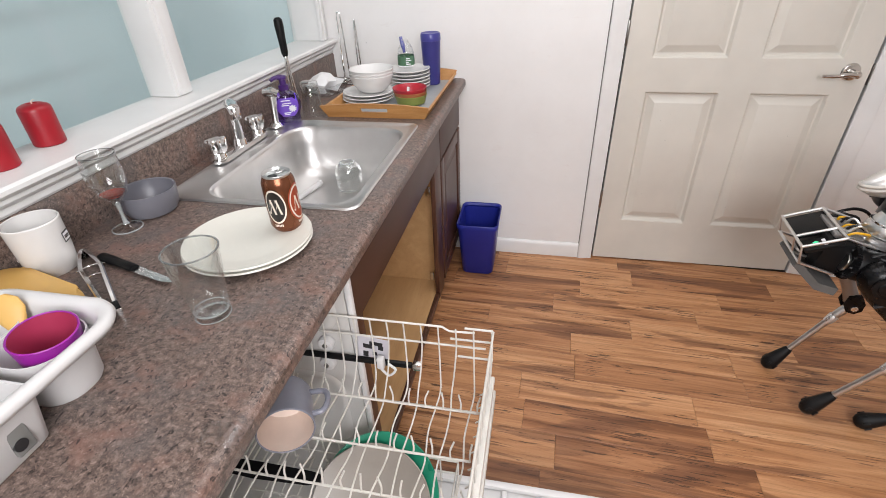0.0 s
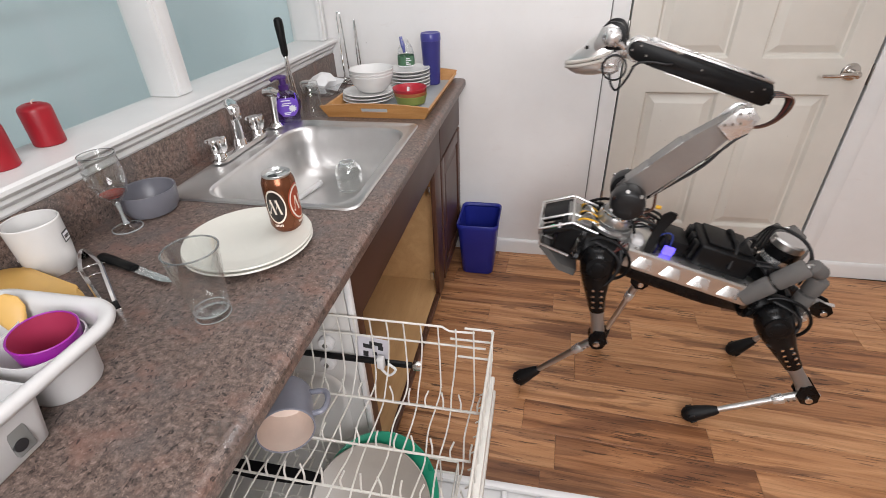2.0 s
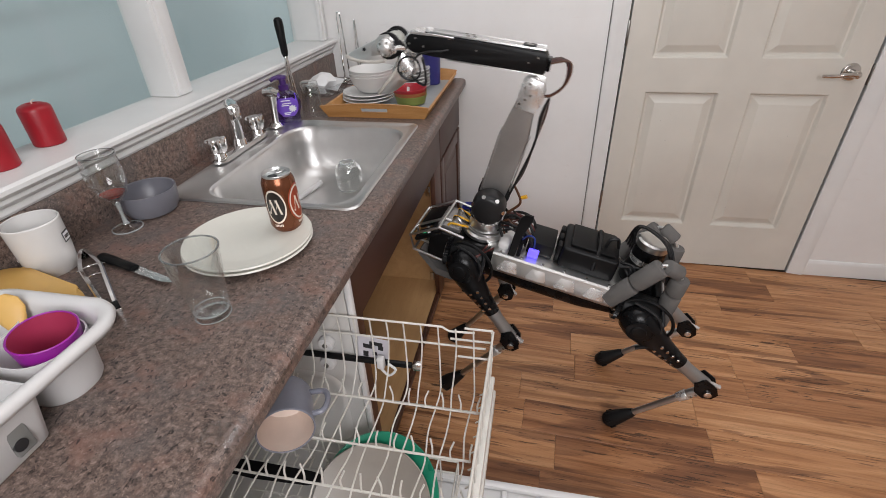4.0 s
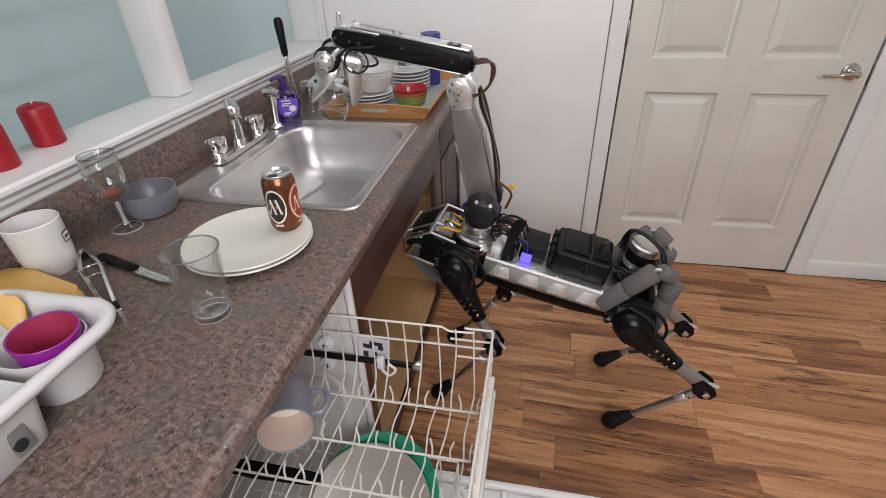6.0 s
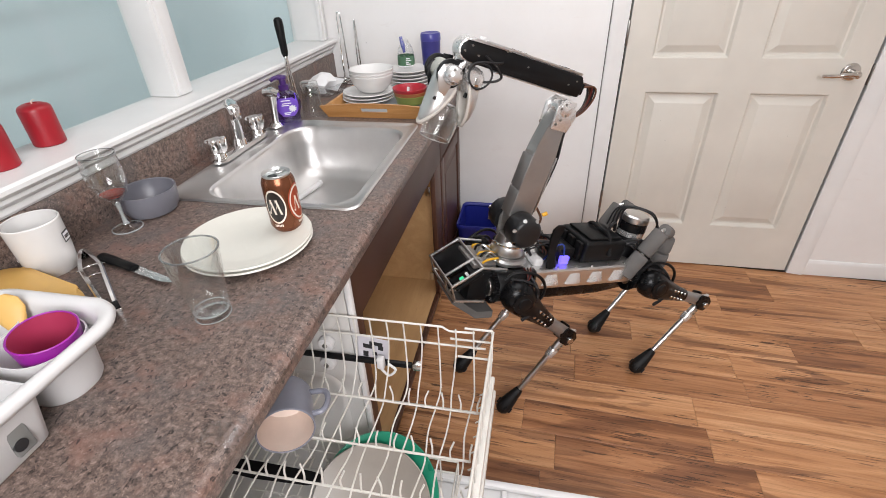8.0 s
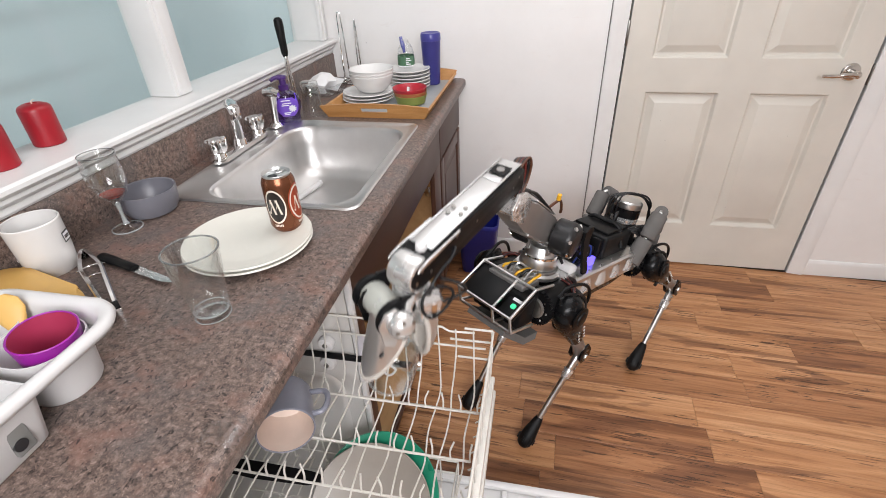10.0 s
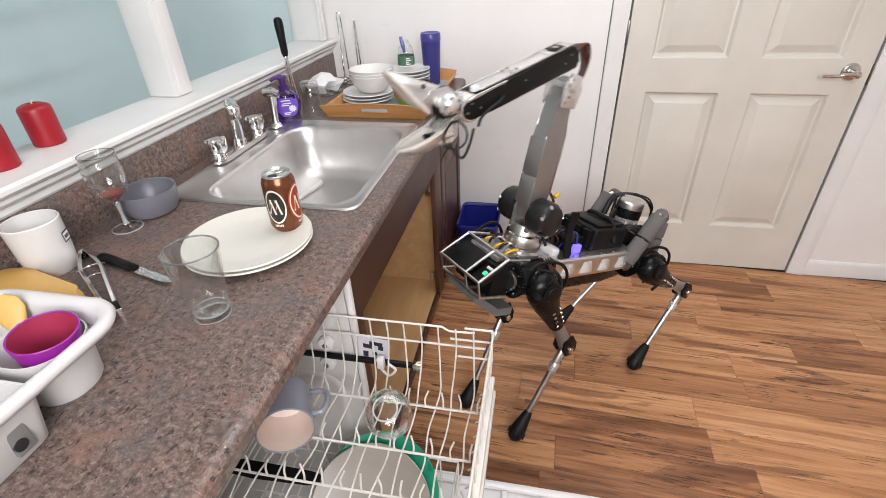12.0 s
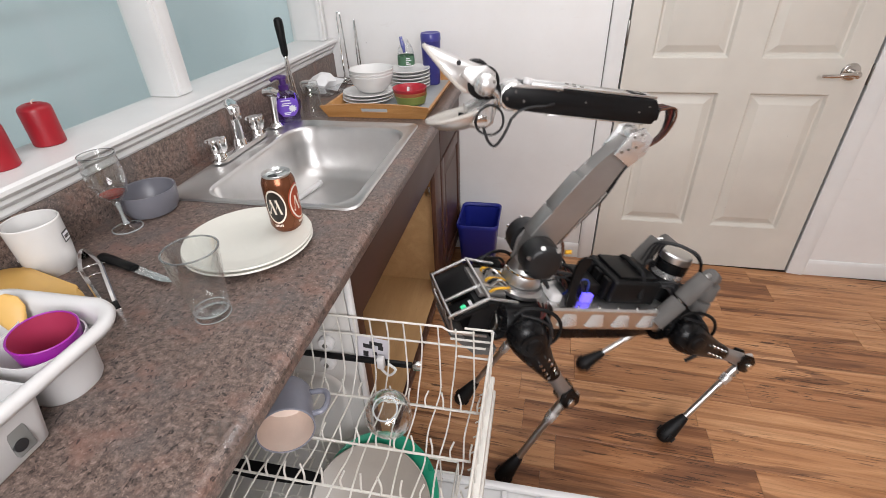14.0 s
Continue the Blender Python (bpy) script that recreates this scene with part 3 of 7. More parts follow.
def faucet():
    f = thing("faucet", "chrome two-handle faucet with a short spout", "faucet", pose(0.085, -0.950, CT + 0.005))
    bm = bmesh.new()
    prism(bm, rounded(-0.026, -0.135, 0.026, 0.135, 0.024, 6), 0.014, None, 0.003)
    part("base_plate", bm, CHROME, f)
    sp = bmesh.new()
    rod(sp, (0, 0, 0.012), (0, 0, 0.034), 0.024, 0.020, 24, 0.003)
    rod(sp, (0, 0, 0.030), (0.002, 0, 0.115), 0.019, 0.0165, 24)
    tube(sp, [(0.002, 0, 0.110), (0.007, -0.006, 0.132), (0.028, -0.030, 0.139), (0.054, -0.060, 0.137)], [0.0170, 0.0180, 0.0175, 0.0165], 18)
    rod(sp, (0.053, -0.058, 0.143), (0.056, -0.062, 0.110), 0.0155, 0.0150, 18, 0.003)
    part("spout", sp, CHROME, f)
    for y in (-0.105, 0.105):
        h = bmesh.new()
        rod(h, (0, y, 0.012), (0, y, 0.026), 0.021, 0.018, 24, 0.002)
        rings = []
        for zz, r in ((0.026, 0.018), (0.032, 0.0245), (0.046, 0.027), (0.064, 0.0275), (0.069, 0.0245), (0.070, 0.018)):
            rings.append([((r + (0.0022 if i % 4 < 2 else -0.0022)) * math.cos(math.tau * i / 32), y + (r + (0.0022 if i % 4 < 2 else -0.0022)) * math.sin(math.tau * i / 32), zz) for i in range(32)])
        loft(h, rings, True, True)
        part("tap_handle", h, CHROME, f, "fluted chrome tap knob")
    part("lift_rod", R((-0.022, 0.012, 0.012), (-0.022, 0.012, 0.050), 0.003, n=10), CHROME, f)
    kn = R((-0.022, 0.012, 0.046), (-0.022, 0.012, 0.056), 0.007, 0.008, 14, 0.002)
    part("lift_knob", kn, CHROME, f)


faucet()


def sprayer():
    s = thing("side_sprayer", "chrome pull-out side sprayer beside the faucet", "sprayer", pose(0.096, -0.742, CT + 0.005))
    part("collar", L([(0, 0), (0.026, 0), (0.026, 0.004), (0.020, 0.010), (0.017, 0.016), (0, 0.016)], 24), CHROME, s)
    bm = bmesh.new()
    lathe(bm, [(0, 0.014), (0.012, 0.014), (0.011, 0.05), (0.014, 0.085), (0.017, 0.105), (0, 0.110)], 20, pose(0, 0, 0, 0, 4, 0))
    tube(bm, [(-0.018, 0, 0.112), (0.008, 0, 0.116), (0.034, 0, 0.108)], [0.013, 0.015, 0.014], 14)
    part("spray_head", bm, CHROME, s)


sprayer()


def sink_cabinet():
    c = thing("sink_cabinet", "doorless base cabinet under the sink with a bare plywood inside", "cabinet")
    y0, y1 = -1.445, -0.475
    part("side_panel", B(0.02, y0, 0.0, 0.585, y0 + 0.016, 0.868), PLY, c)
    part("side_panel", B(0.02, y1 - 0.016, 0.0, 0.585, y1 - 0.001, 0.868), PLY, c)
    part("back_panel", B(0.004, y0, 0.10, 0.018, y1, 0.868), PLY, c)
    part("bottom_board", B(0.02, y0 + 0.018, 0.112, 0.585, y1 - 0.018, 0.128), PLY, c)
    part("toe_board", B(0.530, y0, 0.0, 0.545, y1, 0.100), CHERRY, c, "dark stained toe board")
    part("false_front", B(0.588, y0 + 0.004, 0.700, 0.606, y1 - 0.004, 0.866, bevel=0.003), FRONT_BROWN, c, "dark brown false drawer front")
    st = bmesh.new()
    box(st, 0.586, y1 - 0.110, 0.100, 0.604, y1 - 0.002, 0.698, bevel=0.002)
    part("stile", st, CHERRY, c, "dark cherry face-frame stile")
    part("stile", B(0.586, y0 + 0.002, 0.100, 0.604, y0 + 0.050, 0.698, bevel=0.002), CHERRY, c, "dark cherry face-frame stile")
    part("bottom_rail", B(0.586, y0 + 0.052, 0.100, 0.602, y1 - 0.112, 0.130, bevel=0.002), CHERRY, c, "dark cherry bottom rail")
    for z in (0.62, 0.22):
        hg = B(0.566, y1 - 0.116, z - 0.02, 0.584, y1 - 0.111, z + 0.02, bevel=0.001)
        part("hinge_plate", hg, NICKEL, c, "small steel hinge plate")


sink_cabinet()


def base_cabinet():
    c = thing("base_cabinet", "dark cherry base cabinet with a drawer and a raised-panel door", "cabinet")
    y0, y1 = -0.474, -0.004
    bm = bmesh.new()
    box(bm, 0.02, y0, 0.10, 0.586, y1, 0.868)
    part("body", bm, CHERRY, c)
    part("toe_board", B(0.500, y0, 0.0, 0.545, y1, 0.099), CHERRY, c)
    part("drawer_front", B(0.588, y0 + 0.006, 0.700, 0.606, y1 - 0.02, 0.866, bevel=0.004), FRONT_BROWN, c, "dark brown drawer front")
    d = bmesh.new()
    a, b, z0, z1, w = y0 + 0.008, y1 - 0.02, 0.122, 0.690, 0.055
    box(d, 0.588, a, z0, 0.607, a + w, z1, bevel=0.003)
    box(d, 0.588, b - w, z0, 0.607, b, z1, bevel=0.003)
    box(d, 0.588, a + w, z0, 0.6065, b - w, z0 + w, bevel=0.003)
    box(d, 0.588, a + w, z1 - w, 0.6065, b - w, z1, bevel=0.003)
    dr = part("cabinet_door", d, CHERRY, c)
    p = bmesh.new()
    loops = []
    for inset, x in ((0.0, 0.596), (0.012, 0.597), (0.035, 0.605), (0.040, 0.605)):
        loops.append([(x, a + w + inset, z0 + w + inset), (x, b - w - inset, z0 + w + inset), (x, b - w - inset, z1 - w - inset), (x, a + w + inset, z1 - w - inset)])
    loft(p, loops, True, True)
    part("raised_panel", p, CHERRY, dr, angle=15)


base_cabinet()

# ---- dishwasher ----
WY0, WY1 = -2.065, -1.455


def dishwasher():
    d = thing("dishwasher", "open white built-in dishwasher with its door folded down", "dishwasher")
    t = 0.030
    for name, r in (("tub_back", (0.03, WY0, 0.10, 0.05, WY1, 0.86)), ("tub_side", (0.0505, WY0, 0.10, 0.600, WY0 + t, 0.86)), ("tub_side", (0.0505, WY1 - 0.012, 0.10, 0.600, WY1, 0.86)),
                    ("tub_floor", (0.0505, WY0 + t + 0.0005, 0.10, 0.600, WY1 - 0.0125, 0.14)), ("tub_roof", (0.0505, WY0 + t + 0.0005, 0.84, 0.600, WY1 - 0.0125, 0.86))):
        part(name, B(*r), TUB_WHITE, d, "white enamelled tub panel")
    fr = bmesh.new()
    box(fr, 0.601, WY1 - 0.013, 0.12, 0.616, WY1 + 0.003, 0.862, bevel=0.005)
    box(fr, 0.601, WY0 - 0.004, 0.12, 0.622, WY0 + 0.034, 0.862, bevel=0.006)
    box(fr, 0.601, WY0 + 0.034, 0.850, 0.614, WY1 - 0.034, 0.862, bevel=0.004)
    part("front_rim", fr, WHITE_PLASTIC, d, "moulded white front rim")
    # pressed oval panels of the side wall, each a raised ring round a hollow
    for x0, x1, z0, z1 in ((0.445, 0.575, 0.690, 0.835), (0.250, 0.415, 0.690, 0.835), (0.300, 0.560, 0.300, 0.560)):
        rib = bmesh.new()
        rows = []
        for inset, lift in ((0.0, 0.0), (0.006, 0.0045), (0.014, 0.0060), (0.024, 0.0035), (0.036, 0.0008), (0.044, 0.0004)):
            rows.append([(x, WY1 - 0.0122 - lift, z) for x, z in rounded(x0 + inset, z0 + inset, x1 - inset, z1 - inset, max(0.012, 0.058 - inset), 8)])
        loft(rib, rows, False, True)
        part("tub_recess", rib, TUB_WHITE, d, "pressed oval panel", angle=60)
    # door
    dr = bmesh.new()
    box(dr, 0.606, WY0 + 0.01, 0.130, 1.330, WY1 + 0.012, 0.182, bevel=0.010)
    door = part("door", dr, WHITE_PLASTIC, d, "white dishwasher door lying open")
    lip = bmesh.new()
    box(lip, 0.640, WY1 - 0.012, 0.183, 1.310, WY1 + 0.008, 0.199, bevel=0.005)
    box(lip, 0.640, WY0 + 0.014, 0.183, 1.310, WY0 + 0.034, 0.199, bevel=0.005)
    box(lip, 1.290, WY0 + 0.036, 0.183, 1.310, WY1 - 0.014, 0.199, bevel=0.005)
    for x in (0.95, 1.05, 1.15):
        box(lip, x, WY1 - 0.040, 0.183, x + 0.014, WY1 - 0.013, 0.193, bevel=0.003)
    part("door_liner", lip, WHITE_PLASTIC, door)
    lv = R((1.0, -1.70, 0.183), (1.0, -1.70, 0.200), 0.05, 0.045, 28, 0.004)
    part("detergent_cup", lv, GREY_LINER, door, "round grey detergent cup")
    # spray arm under the upper rack and its feed pipe
    arm = bmesh.new()
    loft(arm, [[(x, -1.722 - w, z), (x, -1.722 + w, z), (x, -1.722 + 0.7 * w, z + 0.010), (x, -1.722 - 0.7 * w, z + 0.010)] for x, w, z in ((0.360, 0.008, 0.553), (0.385, 0.014, 0.552), (0.480, 0.018, 0.550), (0.590, 0.014, 0.552), (0.615, 0.008, 0.553))], True, True)
    part("spray_arm", arm, BLACK, d, "black spray arm")
    part("feed_pipe", T([(0.0505, -1.722, 0.545), (0.300, -1.722, 0.545), (0.460, -1.722, 0.546), (0.480, -1.722, 0.549)], 0.008, 10, 3), GREY_LINER, d, "grey feed pipe")
    # slides for the upper rack
    for y in (WY1 - 0.026, WY0 + 0.044):
        sl = bmesh.new()
        box(sl, 0.10, y - 0.005, 0.628, 0.740, y + 0.005, 0.642, bevel=0.003)
        r = part("rack_slide", sl, BLACK, d, "black upper rack slide")
        part("slide_end", B(0.741, y - 0.007, 0.625, 0.762, y + 0.007, 0.645, bevel=0.003), CHROME, r, "chrome end cap")
    for x, z in ((0.542, 0.668), (0.535, 0.606)):
        w = bmesh.new()
        rod(w, (x, WY1 - 0.0135, z), (x, WY1 - 0.030, z), 0.019, 0.018, 22, 0.003)
        o = part("roller", w, WHITE_PLASTIC, d, "white plastic rack roller")
        part("axle", R((x, WY1 - 0.0302, z), (x, WY1 - 0.033, z), 0.006, n=12), HINGE, o)


dishwasher()


def dish_rack(name, label, x0, x1, y0, y1, zb, zt, step, tine_rows, tine_h):
    """A vinyl-coated wire rack: floor wires that run up the sides, rails and rows of tines."""
    rk = thing(name, label, "dish rack")
    w = 0.0019
    n = int((x1 - x0) / step)
    for i in range(n + 1):
        x = x0 + (x1 - x0) * i / n
        jog = 0.006 * (1 if i % 2 else -1)
        pts = [(x, y1, zt), (x + 0.001, y1 - 0.001, zt - 0.05), (x + jog * 0.6, y1 - 0.012, zb + 0.045), (x + jog, y1 - 0.032, zb + 0.012), (x + jog * 0.3, y1 - 0.07, zb), (x, y1 - 0.13, zb + 0.006),
               (x + jog, y1 - 0.19, zb - 0.004), (x, (y0 + y1) / 2, zb + 0.006), (x - jog, y0 + 0.19, zb - 0.003), (x, y0 + 0.12, zb + 0.006), (x, y0 + 0.06, zb), (x, y0 + 0.012, zb + 0.05), (x, y0, zt)]
        part("wire", T(pts, w, 6, 3), VINYL, rk)
    rails = [[(x0, y1 + 0.004, zt), (x0 + (x1 - x0) * 0.80, y1 + 0.004, zt), (x0 + (x1 - x0) * 0.83, y1 + 0.004, zt - 0.010), (x1 - 0.035, y1 + 0.006, zt - 0.010)],
             [(x1 - 0.055, y1 + 0.004, zt + 0.002), (x1 + 0.002, y1 + 0.004, zt + 0.002)],
             [(x0, y1 + 0.003, zt - 0.048), (x1 - 0.012, y1 + 0.003, zt - 0.048)],
             [(x1 - 0.085, y1 + 0.004, zt - 0.030), (x1 + 0.002, y1 + 0.004, zt - 0.030)],
             [(x1 - 0.070, y1 + 0.001, zt - 0.075), (x1 + 0.004, y1 + 0.001, zt - 0.075)],
             [(x0, y0 - 0.004, zt), (x1, y0 - 0.004, zt)], [(x0, y0 - 0.003, zt - 0.048), (x1, y0 - 0.003, zt - 0.048)],
             [(x1 + 0.003, y0 - 0.002, zt), (x1 + 0.003, y1 + 0.004, zt)], [(x0 - 0.003, y0, zt), (x0 - 0.003, y1, zt)],
             [(x0, y1 - 0.06, zb - 0.004), (x1, y1 - 0.06, zb - 0.004)], [(x0, y0 + 0.07, zb - 0.004), (x1, y0 + 0.07, zb - 0.004)]]
    for r in rails:
        part("rail", T(r, 0.0024, 8, 1, False), VINYL, rk)
    # front: two vertical wires at the corners, thick face bar
    for z0, z1, xo in ((zt - 0.105, zt - 0.088, 0.004), (zt - 0.150, zt - 0.128, 0.007)):
        part("face_bar", B(x1 - 0.002 + xo * 0, y0 + 0.01, z0, x1 + 0.008 + xo, y1 - 0.03, z1, bevel=0.003), VINYL, rk, "flat white front bar")
    for i in range(15):
        y = y0 + (y1 - y0) * (i + 0.5) / 15
        part("front_wire", T([(x1 + 0.003, y, zt), (x1 + 0.003, y, zt - 0.06), (x1 - 0.002, y + 0.004, zb + 0.02), (x1 - 0.02, y, zb)], w, 6, 3), VINYL, rk)
    for y in tine_rows:
        part("tine_rail", T([(x0, y, zb + 0.004), (x1 - 0.02, y, zb + 0.004)], 0.0025, 8, 1, False), VINYL, rk)
        for i in range(n):
            x = x0 + (x1 - x0) * (i + 0.5) / n
            lean = 0.006 * math.sin(i * 1.7 + y * 40)
            part("tine", T([(x, y, zb + 0.002), (x + lean * 0.3, y + 0.003, zb + tine_h * 0.55), (x - lean, y + 0.010, zb + tine_h)], 0.0020, 6, 3), VINYL, rk)
    return rk


dish_rack("upper_dish_rack", "cream vinyl-coated wire dish rack pulled out of the dishwasher", 0.400, 0.912, -2.010, -1.484, 0.590, 0.757, 0.036, (-1.552, -1.662, -1.752, -1.86), 0.042)


def lower_rack():
    rk = thing("lower_dish_rack", "cream wire lower dish rack under the upper one", "dish rack")
    x0, x1, y0, y1, zb, zt = 0.30, 0.84, -2.0, -1.50, 0.235, 0.335
    for i in range(13):
        x = x0 + (x1 - x0) * i / 12
        part("wire", T([(x, y1, zt), (x, y1 - 0.005, zb + 0.02), (x, y1 - 0.03, zb), (x, y0 + 0.03, zb), (x, y0, zt)], 0.0025, 6, 3), VINYL, rk)
    for z in (zt, zb + 0.05):
        part("rail", T([(x0, y0, z), (x1, y0, z), (x1, y1, z), (x0, y1, z), (x0, y0, z)], 0.003, 8, 1, False), VINYL, rk)
    for y in (-1.9, -1.75, -1.6):
        part("rail", T([(x0, y, zb), (x1, y, zb)], 0.003, 8, 1, False), VINYL, rk)


lower_rack()

# ---- things in the dishwasher ----


def plate_profile(r, h=0.020, t=0.005):
    return [(0, 0.004), (r * 0.55, 0.004), (r * 0.60, 0.0), (r * 0.64, 0.002), (r * 0.72, h * 0.40), (r * 0.985, h), (r, h + t * 0.4), (r * 0.985, h + t), (r * 0.70, h * 0.45 + t), (r * 0.60, t + 0.004), (0, t + 0.004)]


def racked_plate(label, material, r, at):
    p = tagged(part("dinner_plate", L(plate_profile(r), 48), material), label, "plate", "plates in the dishwasher")
    p.matrix_basis = at


racked_plate("stone-grey dinner plate standing in the lower dish rack", STONE_PLATE, 0.135, pose(0.675, -1.660, 0.365, 38, -4, 8))
racked_plate("green dinner plate leaning behind a grey one in the lower rack", GREEN_GLAZE, 0.135, pose(0.685, -1.628, 0.365, 36, -4, 8))


def mug(name, label, r, h, at, out, inner, handle_angle, taper=1.0):
    m = thing(name, label, "mug", at)
    t = 0.0035
    part("cup", L([(0, 0), (r * taper * 0.9, 0), (r * taper * 0.97, 0.004), (r * (taper + 1) / 2, h * 0.4), (r, h - 0.002), (r - t / 2, h), (r - t, h - 0.002)], 40), out, m)
    part("inside", L([(r - t, h - 0.0025), (r * (taper + 1) / 2 - t, h * 0.4), (r * taper * 0.95 - t, 0.010), (r * taper * 0.7, 0.006), (0, 0.006)], 40), inner, m)
    a = radians(handle_angle)
    c, s = math.cos(a), math.sin(a)
    pts = [(r * 0.96, h * 0.82), (r + 0.018, h * 0.84), (r + 0.030, h * 0.62), (r + 0.026, h * 0.36), (r * 0.97, h * 0.22)]
    part("handle", T([(q * c, q * s, z) for q, z in pts], 0.0055, 10, 5), out, m)
    return m


mug("coffee_mug", "slate grey mug with cream inside lying in the rack", 0.052, 0.098, axis_to((0.522, -1.636, 0.677), (0.572, -1.723, 0.688)), MUG_GREY, MUG_IN, 10)


def rack_clip():
    c = thing("rack_clip", "small white plastic clip on the wire rack", "clip")
    part("clip_body", B(0.664, -1.500, 0.6300, 0.680, -1.484, 0.6600, bevel=0.003), WHITE_PLASTIC, c)
    part("clip_arm", T([(0.668, -1.492, 0.6290), (0.690, -1.500, 0.6160), (0.706, -1.498, 0.6340), (0.690, -1.494, 0.6440)], 0.003, 8, 4), WHITE_PLASTIC, c)


rack_clip()


def marker_card():
    """A printed card of black squares behind the far side of the rack."""
    c = thing("marker_card", "white card printed with black squares behind the wire rack", "card", pose(0.650, -1.4745, 0.662, 0, 6, 0))
    part("card", B(-0.034, -0.001, -0.036, 0.036, 0.001, 0.036), CARD, c, "white card")
    for x, z, w, h in ((-0.022, 0.004, 0.020, 0.012), (-0.008, 0.016, 0.030, 0.010), (0.012, 0.004, 0.012, 0.012), (-0.022, -0.022, 0.012, 0.016), (0.000, -0.014, 0.010, 0.010)):
        part("black_square", B(x, -0.0016, z, x + w, -0.0011, z + h), INK, c, "black printed square")


marker_card()

# ---- things on the worktop ----


def serving_tray():
    t = thing("serving_tray", "bamboo serving tray with flared sides and cut-out handles", "tray", pose(0.405, -0.330, CT))
    w, d, h, f = 0.168, 0.262, 0.046, 0.020
    part("tray_floor", B(-w, -d, 0.001, w, d, 0.008, bevel=0.002), GREY_LINER, t, "grey lined tray floor")
    for sx in (-1, 1):
        bm = bmesh.new()
        loft(bm, [[(sx * w, y, 0.0), (sx * (w + 0.012), y, 0.0), (sx * (w + f + 0.010), y * (1 + f / d), h * 0.72), (sx * (w + f), y * (1 + f / d), h * 0.72)] for y in (-d - 0.002, d + 0.002)], True, True)
        part("long_side", bm, BAMBOO, t)
    for sy in (-1, 1):
        bm = bmesh.new()
        # two uprights, a lower and an upper bar round the grip hole

        def board(x0, x1, z0, z1, arch=0.0):
            n = 10
            lo, hi, lo2, hi2 = [], [], [], []
            for i in range(n + 1):
                x = x0 + (x1 - x0) * i / n
                top = z1 + arch * (1 - (2 * i / n - 1) ** 2)
                for lst, zz, o in ((lo, z0, 0.0), (hi, top, 0.0), (lo2, z0, 0.010), (hi2, top, 0.010)):
                    k = zz / h * f
                    lst.append(bm.verts.new((x * (1 + 0.12 * zz / h), sy * (d + 0.003 + k + o), zz)))
            for i in range(n):
                bm.faces.new((lo[i], lo[i + 1], hi[i + 1], hi[i]))
                bm.faces.new((lo2[i], hi2[i], hi2[i + 1], lo2[i + 1]))
                bm.faces.new((hi[i], hi[i + 1], hi2[i + 1], hi2[i]))
                bm.faces.new((lo[i], lo2[i], lo2[i + 1], lo[i + 1]))
            for i in (0, n):
                bm.faces.new((lo[i], hi[i], hi2[i], lo2[i]))
        W = w + 0.010
        board(-W, W, 0.0, 0.022)
        board(-W, -0.046, 0.0222, 0.037)
        board(0.046, W, 0.0222, 0.037)
        board(-W, W, 0.0372, 0.043, 0.012)
        part("end_board", bm, BAMBOO, t)


serving_tray()
TZ = CT + 0.0085      # on the tray floor


def dish(name, label, category, profile, material, x, y, z, group="", tilt=0, turn=0):
    o = tagged(part(name, L(profile, 48), material), label, category, group)
    o.matrix_basis = pose(x, y, z, tilt, 0, turn)
    return o


def deep_bowl(r, h, t=0.004, foot=0.55):
    return [(0, 0.003), (r * foot * 0.85, 0.003), (r * foot * 0.9, 0), (r * foot, 0.001), (r * (foot + 0.14), h * 0.16), (r * 0.90, h * 0.55), (r * 0.985, h * 0.93), (r, h), (r - t / 2, h + 0.001), (r - t, h - 0.001),
            (r * 0.90 - t, h * 0.55), (r * (foot + 0.10) - t, h * 0.17), (r * foot * 0.5, 0.007), (0, 0.006)]


for i in range(3):
    dish("white_plate", "white china plate in a stack on the tray", "plate", plate_profile(0.100, 0.012, 0.004), CHINA, 0.318 + 0.002 * i, -0.415, TZ + 0.001 + 0.012 * i, "plates under the bowls")
for i in range(3):
    dish("white_bowl", "white china bowl nested in a stack on plates", "bowl", deep_bowl(0.084, 0.062), CHINA, 0.335 + 0.001 * i, -0.405, TZ + 0.0345 + 0.0105 * i, "stacked white bowls")
for i in range(6):
    dish("white_side_plate", "white china side plate in a stack on the tray", "plate", plate_profile(0.088, 0.013, 0.004), CHINA, 0.432 + 0.0015 * (i % 2), -0.225 + 0.001 * i, TZ + 0.001 + 0.0128 * i, "stacked side plates")
dish("lime_bowl", "lime green plastic bowl under a stack of coloured bowls", "bowl", deep_bowl(0.062, 0.034, 0.003, 0.72), GREEN_BOWL, 0.496, -0.448, TZ + 0.001, "coloured bowls")
dish("orange_bowl", "orange-brown bowl nested in the green bowl", "bowl", deep_bowl(0.063, 0.034, 0.003, 0.72), ORANGE_BOWL, 0.495, -0.449, TZ + 0.0140, "coloured bowls")
dish("red_bowl", "red bowl on top of the coloured bowls", "bowl", deep_bowl(0.064, 0.034, 0.003, 0.72), RED_BOWL, 0.494, -0.450, TZ + 0.0270, "coloured bowls")


def bag_clip():
    o = part("bag_clip", B(-0.004, -0.004, 0, 0.004, 0.010, 0.030, bevel=0.002), WHITE_PLASTIC)
    tagged(o, "small white plastic clip standing in the red bowl", "clip")
    o.matrix_basis = pose(0.489, -0.462, TZ + 0.0345, -20, 0, 0)


bag_clip()


